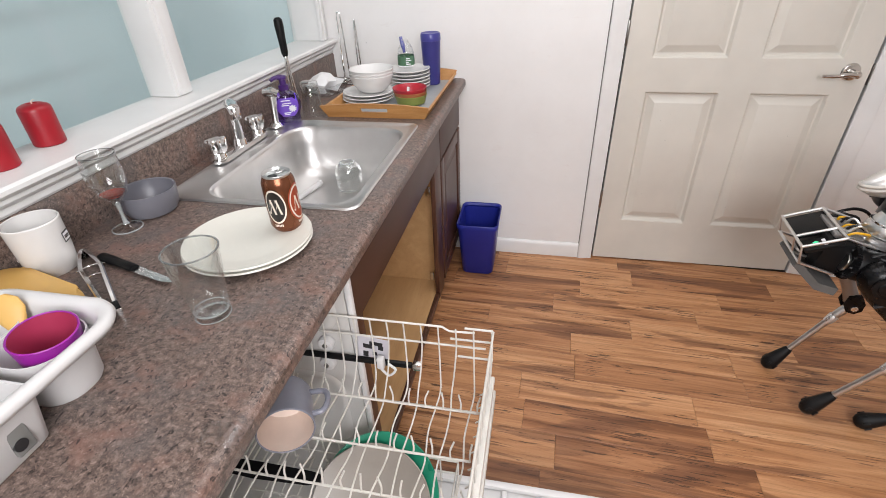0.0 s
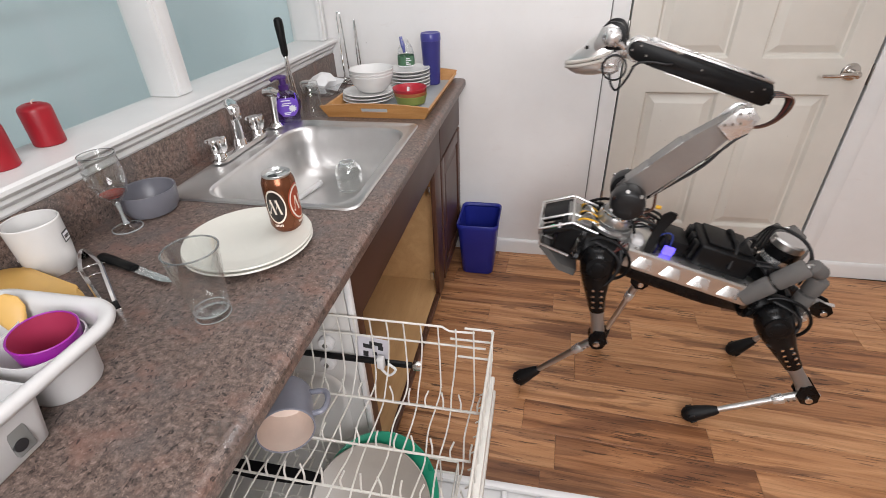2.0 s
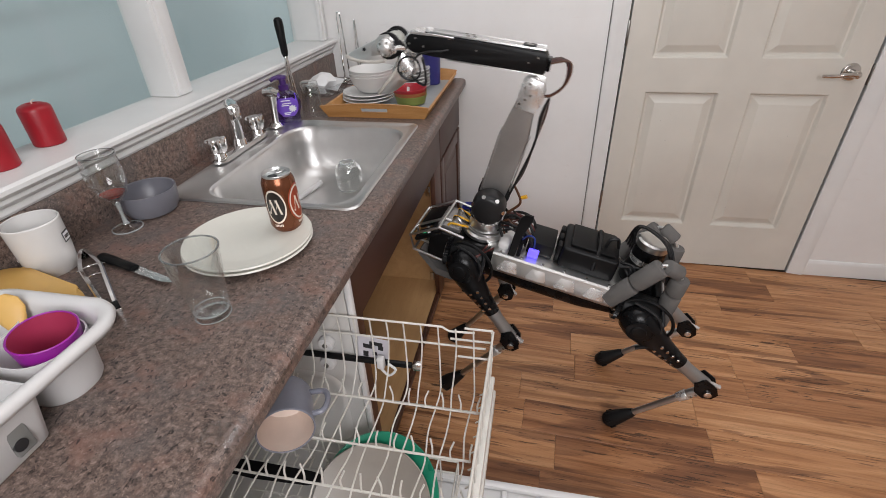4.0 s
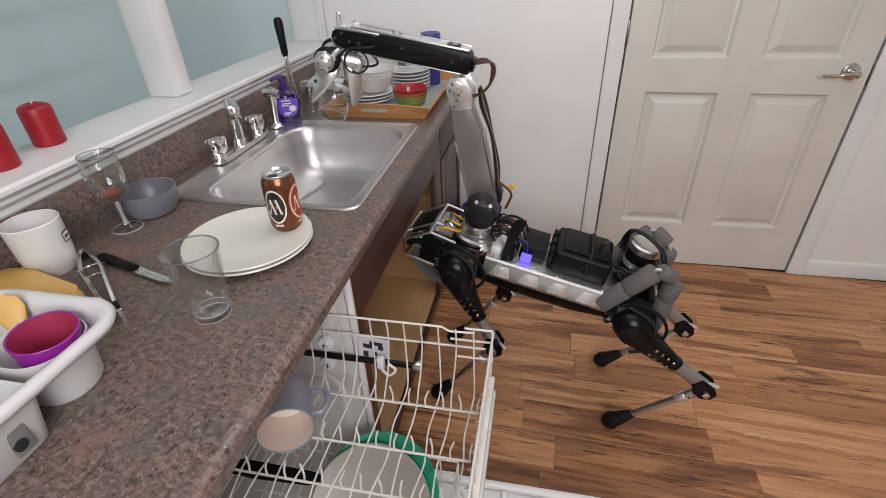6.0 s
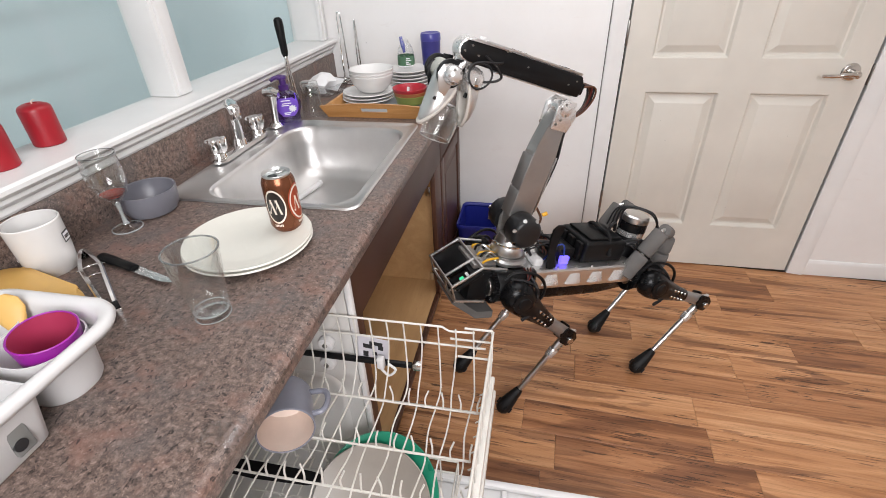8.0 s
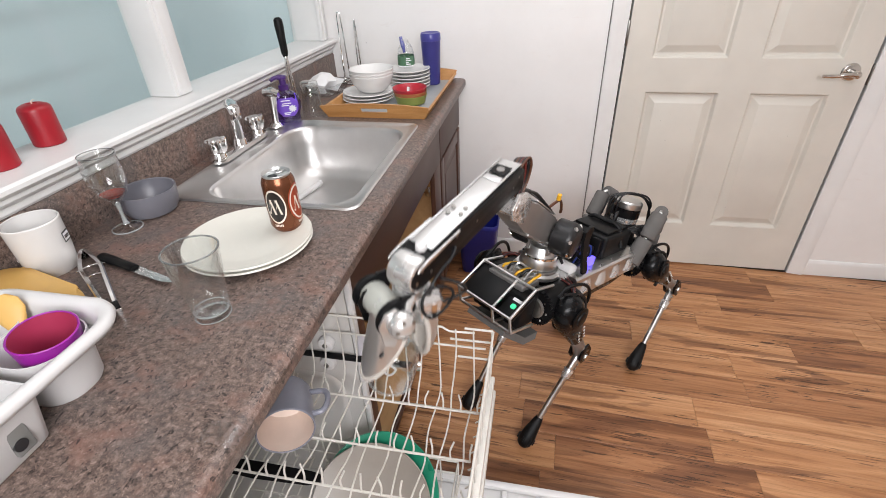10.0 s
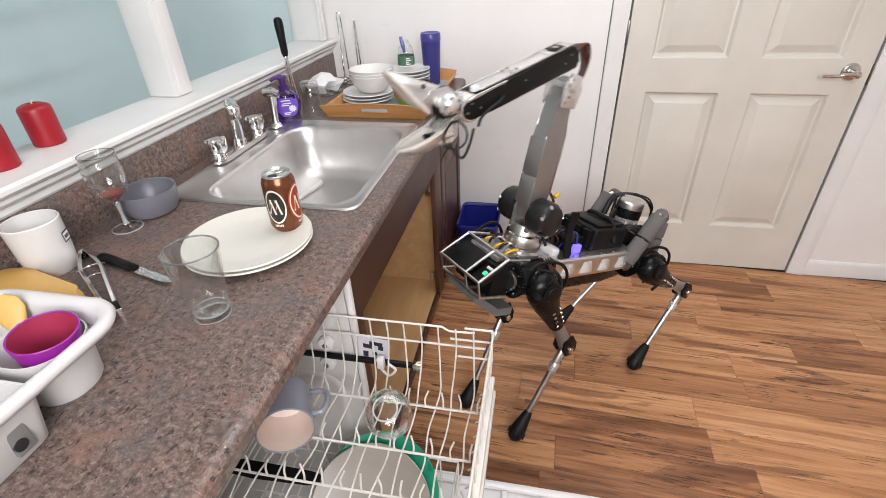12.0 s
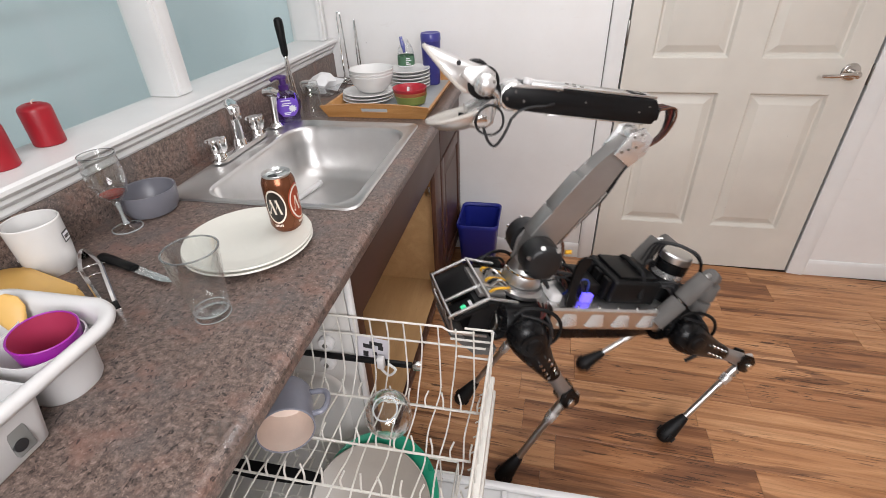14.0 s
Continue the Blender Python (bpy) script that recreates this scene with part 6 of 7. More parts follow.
def make_shank(s):
    bm = bmesh.new()
    k = 16
    loops = []
    for z, rx, ry, ox in ((0.022, 0.012, 0.010, -0.006), (0.005, 0.017, 0.013, -0.002), (-0.030, 0.016, 0.013, 0.002), (-0.070, 0.0135, 0.0115, 0.004), (-0.085, 0.0115, 0.0105, 0.003), (-0.180, 0.0105, 0.0098, 0.001), (-0.262, 0.0100, 0.0095, 0.0)):
        loops.append([(ox + rx * math.cos(math.tau * i / k), ry * math.sin(math.tau * i / k), z) for i in range(k)])
    loft(bm, loops, True, True)
    t = part("shank", bm, ALU, robot, "slim aluminium shank", angle=50)
    part("shank_clamp", R((0.003, 0, -0.060), (0.003, 0, -0.092), 0.0165, 0.0145, 18, 0.002), SHELL, t)
    for z in (-0.035, -0.050):
        part("screw", R((0.0, s * 0.011, z), (0.0, s * 0.0155, z), 0.004, n=10), HINGE, t)
    ft = bmesh.new()
    loops = []
    for z, r, ox in ((-0.250, 0.0125, 0), (-0.262, 0.0165, 0), (-0.285, 0.0205, 0.001), (-0.315, 0.0260, 0.002), (-0.335, 0.0280, 0.002), (-0.352, 0.0245, 0.002), (-0.362, 0.0150, 0.002), (-0.3655, 0.004, 0.002)):
        loops.append([(ox + r * math.cos(math.tau * i / 24), r * 0.92 * math.sin(math.tau * i / 24), z) for i in range(24)])
    loft(ft, loops, True, True)
    f = part("foot", ft, RUBBER, t, "black rubber foot", angle=60)
    for i in range(6):
        w = math.tau * i / 6
        part("tread", B(-0.003, -0.004, -0.345, 0.003, 0.004, -0.325, bevel=0.0015, m=pose(0.002, 0, 0, 0, 0, 60 * i) @ pose(0.0265, 0, 0)), RUBBER, f)
    return t


thighs = [make_thigh(s) for s in (1, -1, 1, -1)]
shanks = [make_shank(s) for s in (1, -1, 1, -1)]


def make_turret():
    bm = bmesh.new()
    rod(bm, (0, 0, -0.106), (0, 0, -0.075), 0.054, 0.050, 32, 0.003)
    rod(bm, (0, 0, -0.076), (0, 0, -0.045), 0.044, 0.036, 28, 0.002)
    t = part("turret", bm, ALU, robot, "machined turning shoulder base")
    for s in (-1, 1):
        ear = bmesh.new()
        prism(ear, [(-0.034, -0.06), (0.034, -0.06), (0.036, 0.0), (0.024, 0.028), (-0.024, 0.028), (-0.036, 0.0)], 0.008, Matrix(((1, 0, 0, 0), (0, 0, -1, s * 0.030 + 0.004), (0, 1, 0, 0), (0, 0, 0, 1))), 0.002)
        part("ear", ear, ALU_DULL, t)
        m = bmesh.new()
        side = axis_to((0, s * 0.030, -0.006), (0, s, -0.006))
        lathe(m, [(0, 0), (0.049, 0), (0.0505, 0.004), (0.0500, 0.042), (0.0480, 0.051), (0.0430, 0.058), (0.0360, 0.0615), (0, 0.063)], 40, side)
        mo = part("shoulder_motor", m, MOTOR_GREY, t, "dark grey domed shoulder motor", angle=50)
        for i in range(7):
            w = math.tau * (i + 0.3) / 7
            c, q = math.cos(w), math.sin(w)
            # bright metal discs stand in for the glints on the vent holes
            part("vent", R((0.0440 * c, s * 0.082, 0.0440 * q - 0.006), (0.0474 * c, s * 0.0862, 0.0474 * q - 0.006), 0.0058, n=14), ALU if i % 3 else CHROME, mo, "round vent, a bright disc for its glint")
    part("bolt_ring", L([(0.046, -0.0748), (0.050, -0.0748), (0.050, -0.070), (0.046, -0.070)], 32), CHROME, t)
    return t


def make_upper_arm():
    """Along +x from the shoulder to the elbow."""
    bm = bmesh.new()
    pts = [(-0.030, -0.028), (0.040, -0.036), (0.210, -0.040), (0.300, -0.026), (0.340, -0.018), (0.345, 0.014), (0.300, 0.026), (0.235, 0.032), (0.215, 0.040), (0.060, 0.040), (0.0, 0.030), (-0.030, 0.022)]
    prism(bm, pts, 0.046, Matrix(((1, 0, 0, 0), (0, 0, -1, 0.023), (0, 1, 0, 0), (0, 0, 0, 1))), 0.004)
    t = part("upper_arm", bm, ALU_DULL, robot, "grey metal upper arm shell")
    part("edge_plate", B(0.045, -0.022, -0.0445, 0.215, 0.022, -0.041, bevel=0.001), ALU, t)
    ed = bmesh.new()
    for x0, x1 in ((0.020, 0.100), (0.104, 0.205)):
        box(ed, x0, -0.0275, 0.036, x1, 0.0275, 0.0425, bevel=0.002)
    part("edge_strip", ed, ALU_DULL, t, "machined edge")
    el = bmesh.new()
    for s in (-1, 1):
        prism(el, [(0.290, -0.030), (0.335, -0.040), (0.372, -0.026), (0.376, 0.010), (0.352, 0.028), (0.290, 0.024)], 0.008, Matrix(((1, 0, 0, 0), (0, 0, -1, s * 0.030 + 0.004), (0, 1, 0, 0), (0, 0, 0, 1))), 0.002)
    rod(el, (ARM1, -0.036, 0), (ARM1, 0.036, 0), 0.020, n=22, edge=0.003)
    e = part("elbow_bracket", el, SHELL, t, "bright machined elbow bracket")
    for i in range(5):
        for s in (-1, 1):
            part("screw", R((0.305 + 0.014 * i, s * 0.034, 0.016 - 0.010 * (i % 3)), (0.305 + 0.014 * i, s * 0.0365, 0.016 - 0.010 * (i % 3)), 0.0035, n=8), HINGE, e)
    for k in range(5):
        o = 0.006 * k
        part("arm_cable", T([(0.030, 0.008 - o, -0.046), (0.100, 0.006 - o, -0.053 - 0.002 * k), (0.200, 0.004 - o, -0.060), (0.280, 0.002 - o, -0.048 - 0.003 * k), (0.330, 0.0 - o, -0.052)], 0.0034, 6, 5), (CABLE, CABLE, ALU_DULL, CABLE, BROWN_WIRE)[k], t)
    part("cable_tail", T([(0.060, 0.0, -0.050), (0.020, 0.010, -0.085), (-0.015, 0.012, -0.070), (-0.030, 0.010, -0.060)], 0.004, 6, 5), BROWN_WIRE, t)
    part("yellow_plug", R((0.034, 0.010, -0.084), (0.044, 0.012, -0.096), 0.006, n=10), YELLOW_WIRE, t, "yellow cable plug")
    for o in (t, *t.children_recursive):
        o.data.transform(Matrix.Diagonal((1, 1, -1, 1)))
        o.data.flip_normals()
    return t


def make_forearm():
    """Along +x from its rear end to the wrist; +z is its back."""
    bm = bmesh.new()
    side = [(0.014, -0.032), (0.300, -0.030), (0.352, -0.0285), (0.366, -0.0245), (0.3767, -0.0142), (0.3805, 0.0), (0.3767, 0.0142), (0.366, 0.0245), (0.352, 0.0285), (0.300, 0.0295), (0.020, 0.030), (0.010, 0.014), (0.008, -0.020)]
    prism(bm, side, 0.054, Matrix(((1, 0, 0, 0), (0, 0, -1, 0.027), (0, 1, 0, 0), (0, 0, 0, 1))), 0.004)
    t = part("forearm", bm, BLACK, robot, "long black forearm housing")
    tp = bmesh.new()
    box(tp, 0.018, -0.022, 0.0305, 0.318, 0.022, 0.0350, bevel=0.002)
    for s in (-1, 1):
        box(tp, 0.020, s * 0.0225 - 0.0016, 0.0350, 0.318, s * 0.0225 + 0.0016, 0.0375, bevel=0.001)
    box(tp, 0.082, -0.018, 0.0352, 0.100, 0.018, 0.0362, bevel=0.0008)
    plate = part("back_plate", tp, ALU, t, "bright aluminium back plate")
    for s in (-1, 1):
        ck = bmesh.new()
        prism(ck, [(0.250, 0.0275), (0.300, 0.0275), (0.346, 0.0275), (0.362, 0.0235), (0.368, 0.0250), (0.362, 0.0305), (0.340, 0.0335), (0.250, 0.0335)], 0.004, Matrix(((1, 0, 0, 0), (0, 0, -1, s * 0.0305 + 0.003), (0, 1, 0, 0), (0, 0, 0, 1))), 0.002)
        cheek = part("wrist_cheek", ck, ALU, t, "bright wrist side plate")
        part("cheek_screw", R((0.262, s * 0.0322, 0.028), (0.262, s * 0.0342, 0.028), 0.0034, n=12), HINGE, cheek)
    part("white_cap", R((0.322, 0.004, 0.030), (0.322, 0.004, 0.043), 0.0105, 0.0095, 20, 0.002), WHITE_PLASTIC, t, "small white cap")
    part("under_plate", B(0.030, -0.022, -0.036, 0.270, 0.022, -0.0315, bevel=0.002), ALU, t)
    part("socket", B(0.045, -0.017, 0.0368, 0.078, 0.017, 0.0385, bevel=0.001), BLACK, plate, "square black socket")
    part("socket_eye", R((0.061, 0, 0.0386), (0.061, 0, 0.0396), 0.008, n=16), ALU_DULL, plate)
    for x, y in ((0.200, 0.010), (0.208, -0.011), (0.218, 0.012), (0.226, -0.010)):
        part("knob", R((x, y, 0.0368), (x, y, 0.0395), 0.0045, n=14, edge=0.001), HINGE, plate)
    for x, z in ((0.034, 0.012), (0.056, -0.004), (0.190, 0.006)):
        for s in (-1, 1):
            part("screw", R((x, s * 0.027, z), (x, s * 0.0284, z), 0.0026, n=8), HINGE, t)
    part("rear_cap", B(0.001, -0.024, -0.022, 0.0085, 0.024, 0.012, bevel=0.003), CARBON, t)
    for k in range(6):
        o = 0.0026 * (k - 2.5)
        part("loop_cable", T([(0.006, o, 0.006 - 0.002 * k), (-0.026 - 0.003 * k, o * 1.5, 0.012), (-0.044 - 0.004 * (k % 3), o * 1.8, -0.016), (-0.042, o * 1.4, -0.060), (-0.016, o, -0.092), (0.014, o * 0.7, -0.100)], 0.0029, 6, 5), (CABLE, BROWN_WIRE, CABLE, RED_WIRE, CABLE, BROWN_WIRE)[k], t, "looped elbow cable")
    for x, z in ((0.352, 0.014), (0.330, -0.006), (0.368, -0.004)):
        for s in (-1, 1):
            part("screw", R((x, s * 0.0268, z), (x, s * 0.0286, z), 0.0030, n=10), HINGE, t)
    part("wrist_cable", T([(0.262, 0.0285, -0.004), (0.282, 0.0345, -0.010), (0.312, 0.0345, -0.016), (0.338, 0.0345, -0.028), (0.350, 0.0345, -0.046)], 0.0034, 8, 5), CABLE, t)
    for o in (t, *t.children_recursive):
        o.data.transform(Matrix.Diagonal((1, 1, 0.88, 1)))
    part("wrist_knuckle", R((0.352, -0.0255, 0.0), (0.352, 0.0255, 0.0), 0.0310, n=36, edge=0.006), SHELL, t, "round polished wrist knuckle")
    return t


HINGE_AT = Vector((0.060, 0.0, 0.0375))     # the upper jaw's hinge in the gripper's space


def make_gripper():
    """Along +x from the wrist; the jaws open in z, the lower one stays fixed to the wrist."""
    bm = bmesh.new()
    rod(bm, (0.014, 0, 0), (0.050, 0, -0.004), 0.022, 0.025, 28, 0.003)
    t = part("wrist_link", bm, SHELL, robot, "polished wrist link")
    for i in range(3):
        part("wrist_ring", L([(0.0255, 0), (0.0270, 0), (0.0270, 0.003), (0.0255, 0.003)], 28, axis_to((0.028 + 0.008 * i, 0, -0.002), (0.1, 0, -0.006))), ALU, t)
    palm = bmesh.new()
    loft(palm, [[(x, y, z) for y, z in ((-w, lo + 0.008), (-w + 0.008, lo), (w - 0.008, lo), (w, lo + 0.008), (w, hi - 0.006), (w - 0.008, hi), (-w + 0.008, hi), (-w, hi - 0.006))] for x, w, lo, hi in ((0.034, 0.020, -0.036, 0.010), (0.042, 0.027, -0.052, 0.008), (0.060, 0.030, -0.060, 0.000), (0.084, 0.029, -0.056, -0.008), (0.096, 0.027, -0.052, -0.012))], True, True)
    part("palm", palm, SHELL, t, "polished palm block")
    for s in (-1, 1):
        part("palm_slot", B(0.056, s * 0.0294 - 0.0014, -0.042, 0.082, s * 0.0294 + 0.0014, -0.030, bevel=0.001), CHROME, t, "bright slot plate")
    hx, hz = HINGE_AT.x, HINGE_AT.z
    part("jaw_motor", R((hx, -0.050, hz), (hx, 0.020, hz), 0.0265, n=30, edge=0.004), PUTTY, t, "grey-green jaw motor")
    for y0, y1, r in ((-0.062, -0.051, 0.034), (0.021, 0.032, 0.034)):
        fl = bmesh.new()
        rod(fl, (hx, y0, hz), (hx, y1, hz), r, n=36, edge=0.003)
        box(fl, hx - 0.036, y0 + 0.001, hz - 0.036, hx - 0.002, y1 - 0.001, hz - 0.008, bevel=0.003)
        part("motor_flange", fl, BLACK, t, "black motor flange")
    part("hub_ball", L([(0, -0.014), (0.016, -0.013), (0.0225, -0.006), (0.0240, 0.002), (0.0215, 0.012), (0.015, 0.019), (0.007, 0.0225), (0, 0.0228)], 30, axis_to((hx, 0.044, hz), (hx, 0.1, hz))), SHELL, t, "polished hub ball")
    for i in range(5):
        w = math.tau * (i + 0.2) / 5
        part("hub_bolt", R((hx + 0.0150 * math.cos(w), 0.0600, hz + 0.0150 * math.sin(w)), (hx + 0.0158 * math.cos(w), 0.0640, hz + 0.0158 * math.sin(w)), 0.0034, n=10), HINGE, t)
    part("neck_strap", T([(0.030, 0.024, 0.006), (0.044, 0.036, 0.020), (hx - 0.004, 0.040, hz - 0.020)], [0.008, 0.007, 0.008], 10, 5), SHELL, t)
    # cable looped round the palm
    ring = [(0.052 + 0.030 * math.cos(math.tau * i / 14), 0.033 + 0.004 * math.sin(math.tau * i / 7), -0.040 + 0.031 * math.sin(math.tau * i / 14)) for i in range(15)]
    part("cable_loop", T(ring, 0.0026, 8, 3), CABLE, t, "black cable loop")
    part("cable_tie", T([(0.064, 0.024, -0.058), (0.056, 0.030, -0.086), (0.042, 0.035, -0.096), (0.020, 0.036, -0.070), (0.004, 0.035, -0.040)], 0.0032, 8, 5), CABLE, t)
    return t


def make_jaw(name, up):
    """A hollow beak-shaped scoop with a thick pale edge and lining; the lower one in the gripper's space, the upper one about its hinge."""
    if up > 0:
        prof = ((0.052, 0.022, 0.004, 0.058), (0.066, 0.029, -0.006, 0.068), (0.085, 0.034, -0.013, 0.064), (0.108, 0.036, -0.018, 0.052), (0.132, 0.034, -0.022, 0.038), (0.155, 0.028, -0.025, 0.025), (0.171, 0.018, -0.027, 0.014), (0.179, 0.008, -0.028, 0.007))
    else:
        prof = ((0.062, 0.026, -0.014, 0.034), (0.078, 0.032, -0.016, 0.038), (0.105, 0.036, -0.021, 0.038), (0.132, 0.034, -0.025, 0.033), (0.155, 0.028, -0.028, 0.025), (0.171, 0.018, -0.029, 0.015), (0.179, 0.008, -0.030, 0.008))
    o = HINGE_AT if up > 0 else Vector()
    k = 16
    shell, lining, edge = [], [], []
    for x, w, rim, h in prof:
        def arc(a, b, c):
            return [(x - o.x, a * w * math.cos(math.pi * i / k), rim - o.z + up * (c + b * h * math.sin(math.pi * i / k))) for i in range(k + 1)]
        shell.append(arc(1, 1, 0.002) + arc(0.90, 0.88, 0.002)[::-1])
        lining.append(arc(0.895, 0.87, 0.0015) + arc(0.70, 0.42, 0.0015)[::-1])
        edge.append((x - o.x, 0.90 * w, rim - o.z + up * 0.004))
    bm = bmesh.new()
    loft(bm, shell, True, True)
    j = part(name, bm, JAW, robot, "satin metal beak-shaped jaw", angle=50)
    bm = bmesh.new()
    loft(bm, lining, True, True)
    part("jaw_lining", bm, JAW_PAD, j, "pale moulded jaw lining", angle=50)
    part("jaw_edge", T(edge[1:] + [(x, -y, z) for x, y, z in edge[:0:-1]], 0.0050, 10, 4), JAW_PAD, j, "thick pale jaw edge")
    if up > 0:
        for s, y in ((-1, -0.038), (1, 0.034)):
            ck = bmesh.new()
            prism(ck, [(-0.016, -0.014), (0.012, -0.022), (0.040, -0.034), (0.046, -0.014), (0.026, 0.022), (0.004, 0.030), (-0.014, 0.020)], 0.005, Matrix(((1, 0, 0, 0), (0, 0, -1, y + 0.0025), (0, 1, 0, 0), (0, 0, 0, 1))), 0.0015)
            part("jaw_arm", ck, CARBON if s < 0 else JAW, j, "jaw side arm")
        for x, z in ((0.062, -0.022),):
            part("jaw_hole", R((x, 0.0335, z), (x, 0.0362, z - 0.001), 0.0048, n=12), INK, j, "round lightening hole")
    else:
        part("tendon", R((0.066, 0.0, -0.040), (0.112, 0.0, -0.028), 0.005, n=12), CARBON, j, "dark inner tendon")
    return j


turret, upper_arm, forearm, gripper = make_turret(), make_upper_arm(), make_forearm(), make_gripper()
upper_jaw, lower_jaw = make_jaw("upper_jaw", 1), make_jaw("lower_jaw", -1)

TUMBLER_H = 0.092
carried_glass = thing("stemless_glass", "clear stemless wine glass turned upside down", "glass")
part("bowl", L([(0, 0), (0.022, 0.0), (0.031, 0.004), (0.0405, 0.017), (0.0450, 0.036), (0.0440, 0.060), (0.0400, TUMBLER_H - 0.002), (0.0384, TUMBLER_H - 0.002), (0.0424, 0.060), (0.0434, 0.036), (0.039, 0.019), (0.029, 0.008), (0, 0.007)], 48), GLASS, carried_glass, angle=60)
part("rim", L([(0.0377, TUMBLER_H - 0.0019), (0.0404, TUMBLER_H - 0.0019), (0.0404, TUMBLER_H - 0.0006), (0.039, TUMBLER_H), (0.0379, TUMBLER_H - 0.0006)], 48, close=True), RIM_GLASS, carried_glass, "rounded glass rim")
part("base_ring", L([(0.0205, -0.0004), (0.0235, 0.0), (0.0235, 0.0022), (0.0205, 0.0020)], 40, close=True), RIM_GLASS, carried_glass, "ring painted as a highlight on the base")

# ---- floor boards ----


def floor_boards():
    """Boards of one width laid in staggered rows, turned a little against the wall."""
    rnd = random.Random(7)
    base = bpy.data.objects["floor"]
    turn = pose(0.8, -0.463, 0, 0, 0, -2.6)
    w, length = 0.130, 0.61
    bm = B(0.0003, 0.0003, -0.008, length - 0.0003, w - 0.0003, 0.0, bevel=0.0006, segments=1)
    me = mesh_of("floor_board", bm, BOARD)
    known = {-1: 0.02, 0: 0.30, -4: 0.20, 3: 0.605}
    for row in range(-27, 4):
        x = known.get(row, rnd.uniform(-0.3, 0.31)) - 6 * length
        far = 2.985 - row * w * 0.0454
        while x < far - 0.03:
            if x + length > -0.30:
                piece = me
                if x + length > far:
                    piece = mesh_of("floor_board", B(0.0003, 0.0003, -0.008, far - x, w - 0.0003, 0.0, bevel=0.0006, segments=1), BOARD)
                ob = new("floor_board", piece)
                ob.parent = base
                ob.matrix_basis = turn @ pose(x, row * w, 0)
            x += length


floor_boards()


# ---- how the robot moves ----
STANCES = []


def stance(t, body, lf, rf, lr, rr):
    """One moment: the body's place and yaw, pitch, roll; the four feet on the floor."""
    STANCES.append((t, list(body) + list(lf) + list(rf) + list(lr) + list(rr)))


stance(0.0, (2.193, -0.820, 0.554, 3.066, -0.187, -0.007),
       (1.937, -0.927, 0.065), (1.908, -0.691, 0.03), (2.11, -0.93, 0.03), (2.353, -0.685, 0.03))
stance(0.5, (2.017, -0.796, 0.528, 3.071, -0.208, 0.008),
       (1.595, -0.899, 0.042), (1.893, -0.697, 0.029), (2.109, -0.931, 0.03), (2.133, -0.664, 0.03))
stance(1.0, (1.824, -0.785, 0.513, 3.114, -0.234, 0.003),
       (1.579, -0.892, 0.027), (1.557, -0.629, 0.075), (2.102, -0.927, 0.03), (1.812, -0.634, 0.031))
stance(1.5, (1.630, -0.775, 0.515, 3.106, -0.277, 0.020),
       (1.565, -0.892, 0.029), (1.28, -0.676, 0.029), (1.612, -0.979, 0.055), (1.825, -0.628, 0.03))
stance(2.0, (1.445, -0.816, 0.524, 3.076, -0.262, -0.009),
       (0.978, -0.936, 0.044), (1.272, -0.684, 0.026), (1.558, -0.993, 0.03), (1.796, -0.643, 0.032))
stance(2.5, (1.269, -0.891, 0.525, 3.009, -0.216, -0.012),
       (0.959, -0.954, 0.03), (0.962, -0.712, 0.03), (1.545, -1.003, 0.032), (1.297, -0.781, 0.03))
stance(3.0, (1.122, -0.876, 0.537, 3.058, -0.217, -0.017),
       (0.951, -0.95, 0.03), (0.697, -0.724, 0.028), (1.45, -1.016, 0.111), (1.298, -0.77, 0.029))
stance(3.2, (1.084, -0.882, 0.541, 3.020, -0.197, -0.019),
       (0.948, -0.95, 0.031), (0.705, -0.723, 0.03), (1.295, -1.051, 0.031), (1.289, -0.768, 0.03))
stance(4.2, (1.050, -0.910, 0.537, 3.020, -0.197, -0.022),
       (0.690, -1.036, 0.030), (0.693, -0.740, 0.03), (1.290, -1.060, 0.032), (1.286, -0.778, 0.03))
stance(4.8, (1.038, -0.922, 0.535, 3.030, -0.197, -0.025),
       (0.688, -1.039, 0.029), (0.693, -0.745, 0.03), (1.289, -1.065, 0.033), (1.283, -0.780, 0.03))
stance(5.3, (1.034, -0.925, 0.535, 3.032, -0.197, -0.026),
       (0.688, -1.039, 0.029), (0.693, -0.746, 0.03), (1.289, -1.066, 0.033), (1.283, -0.781, 0.03))
stance(5.6, (1.033, -0.927, 0.536, 3.036, -0.200, -0.027),
       (0.688, -1.039, 0.029), (0.693, -0.746, 0.03), (1.289, -1.066, 0.033), (1.283, -0.782, 0.03))
stance(6.0, (1.033, -0.925, 0.534, 3.039, -0.200, -0.024),
       (0.688, -1.039, 0.029), (0.693, -0.745, 0.03), (1.288, -1.067, 0.033), (1.282, -0.782, 0.031))
stance(6.5, (1.029, -0.894, 0.513, 3.165, -0.153, 0.001),
       (0.801, -1.063, 0.107), (0.693, -0.747, 0.03), (1.289, -1.052, 0.03), (1.284, -0.759, 0.028))
stance(7.0, (1.066, -0.926, 0.500, 3.333, -0.162, -0.048),
       (0.864, -1.127, 0.029), (0.695, -0.756, 0.031), (1.291, -1.05, 0.029), (1.276, -0.615, 0.031))
stance(7.5, (1.083, -0.891, 0.500, 3.508, -0.199, 0.008),
       (0.887, -1.114, 0.03), (0.747, -0.904, 0.029), (1.296, -1.033, 0.028), (1.265, -0.626, 0.031))
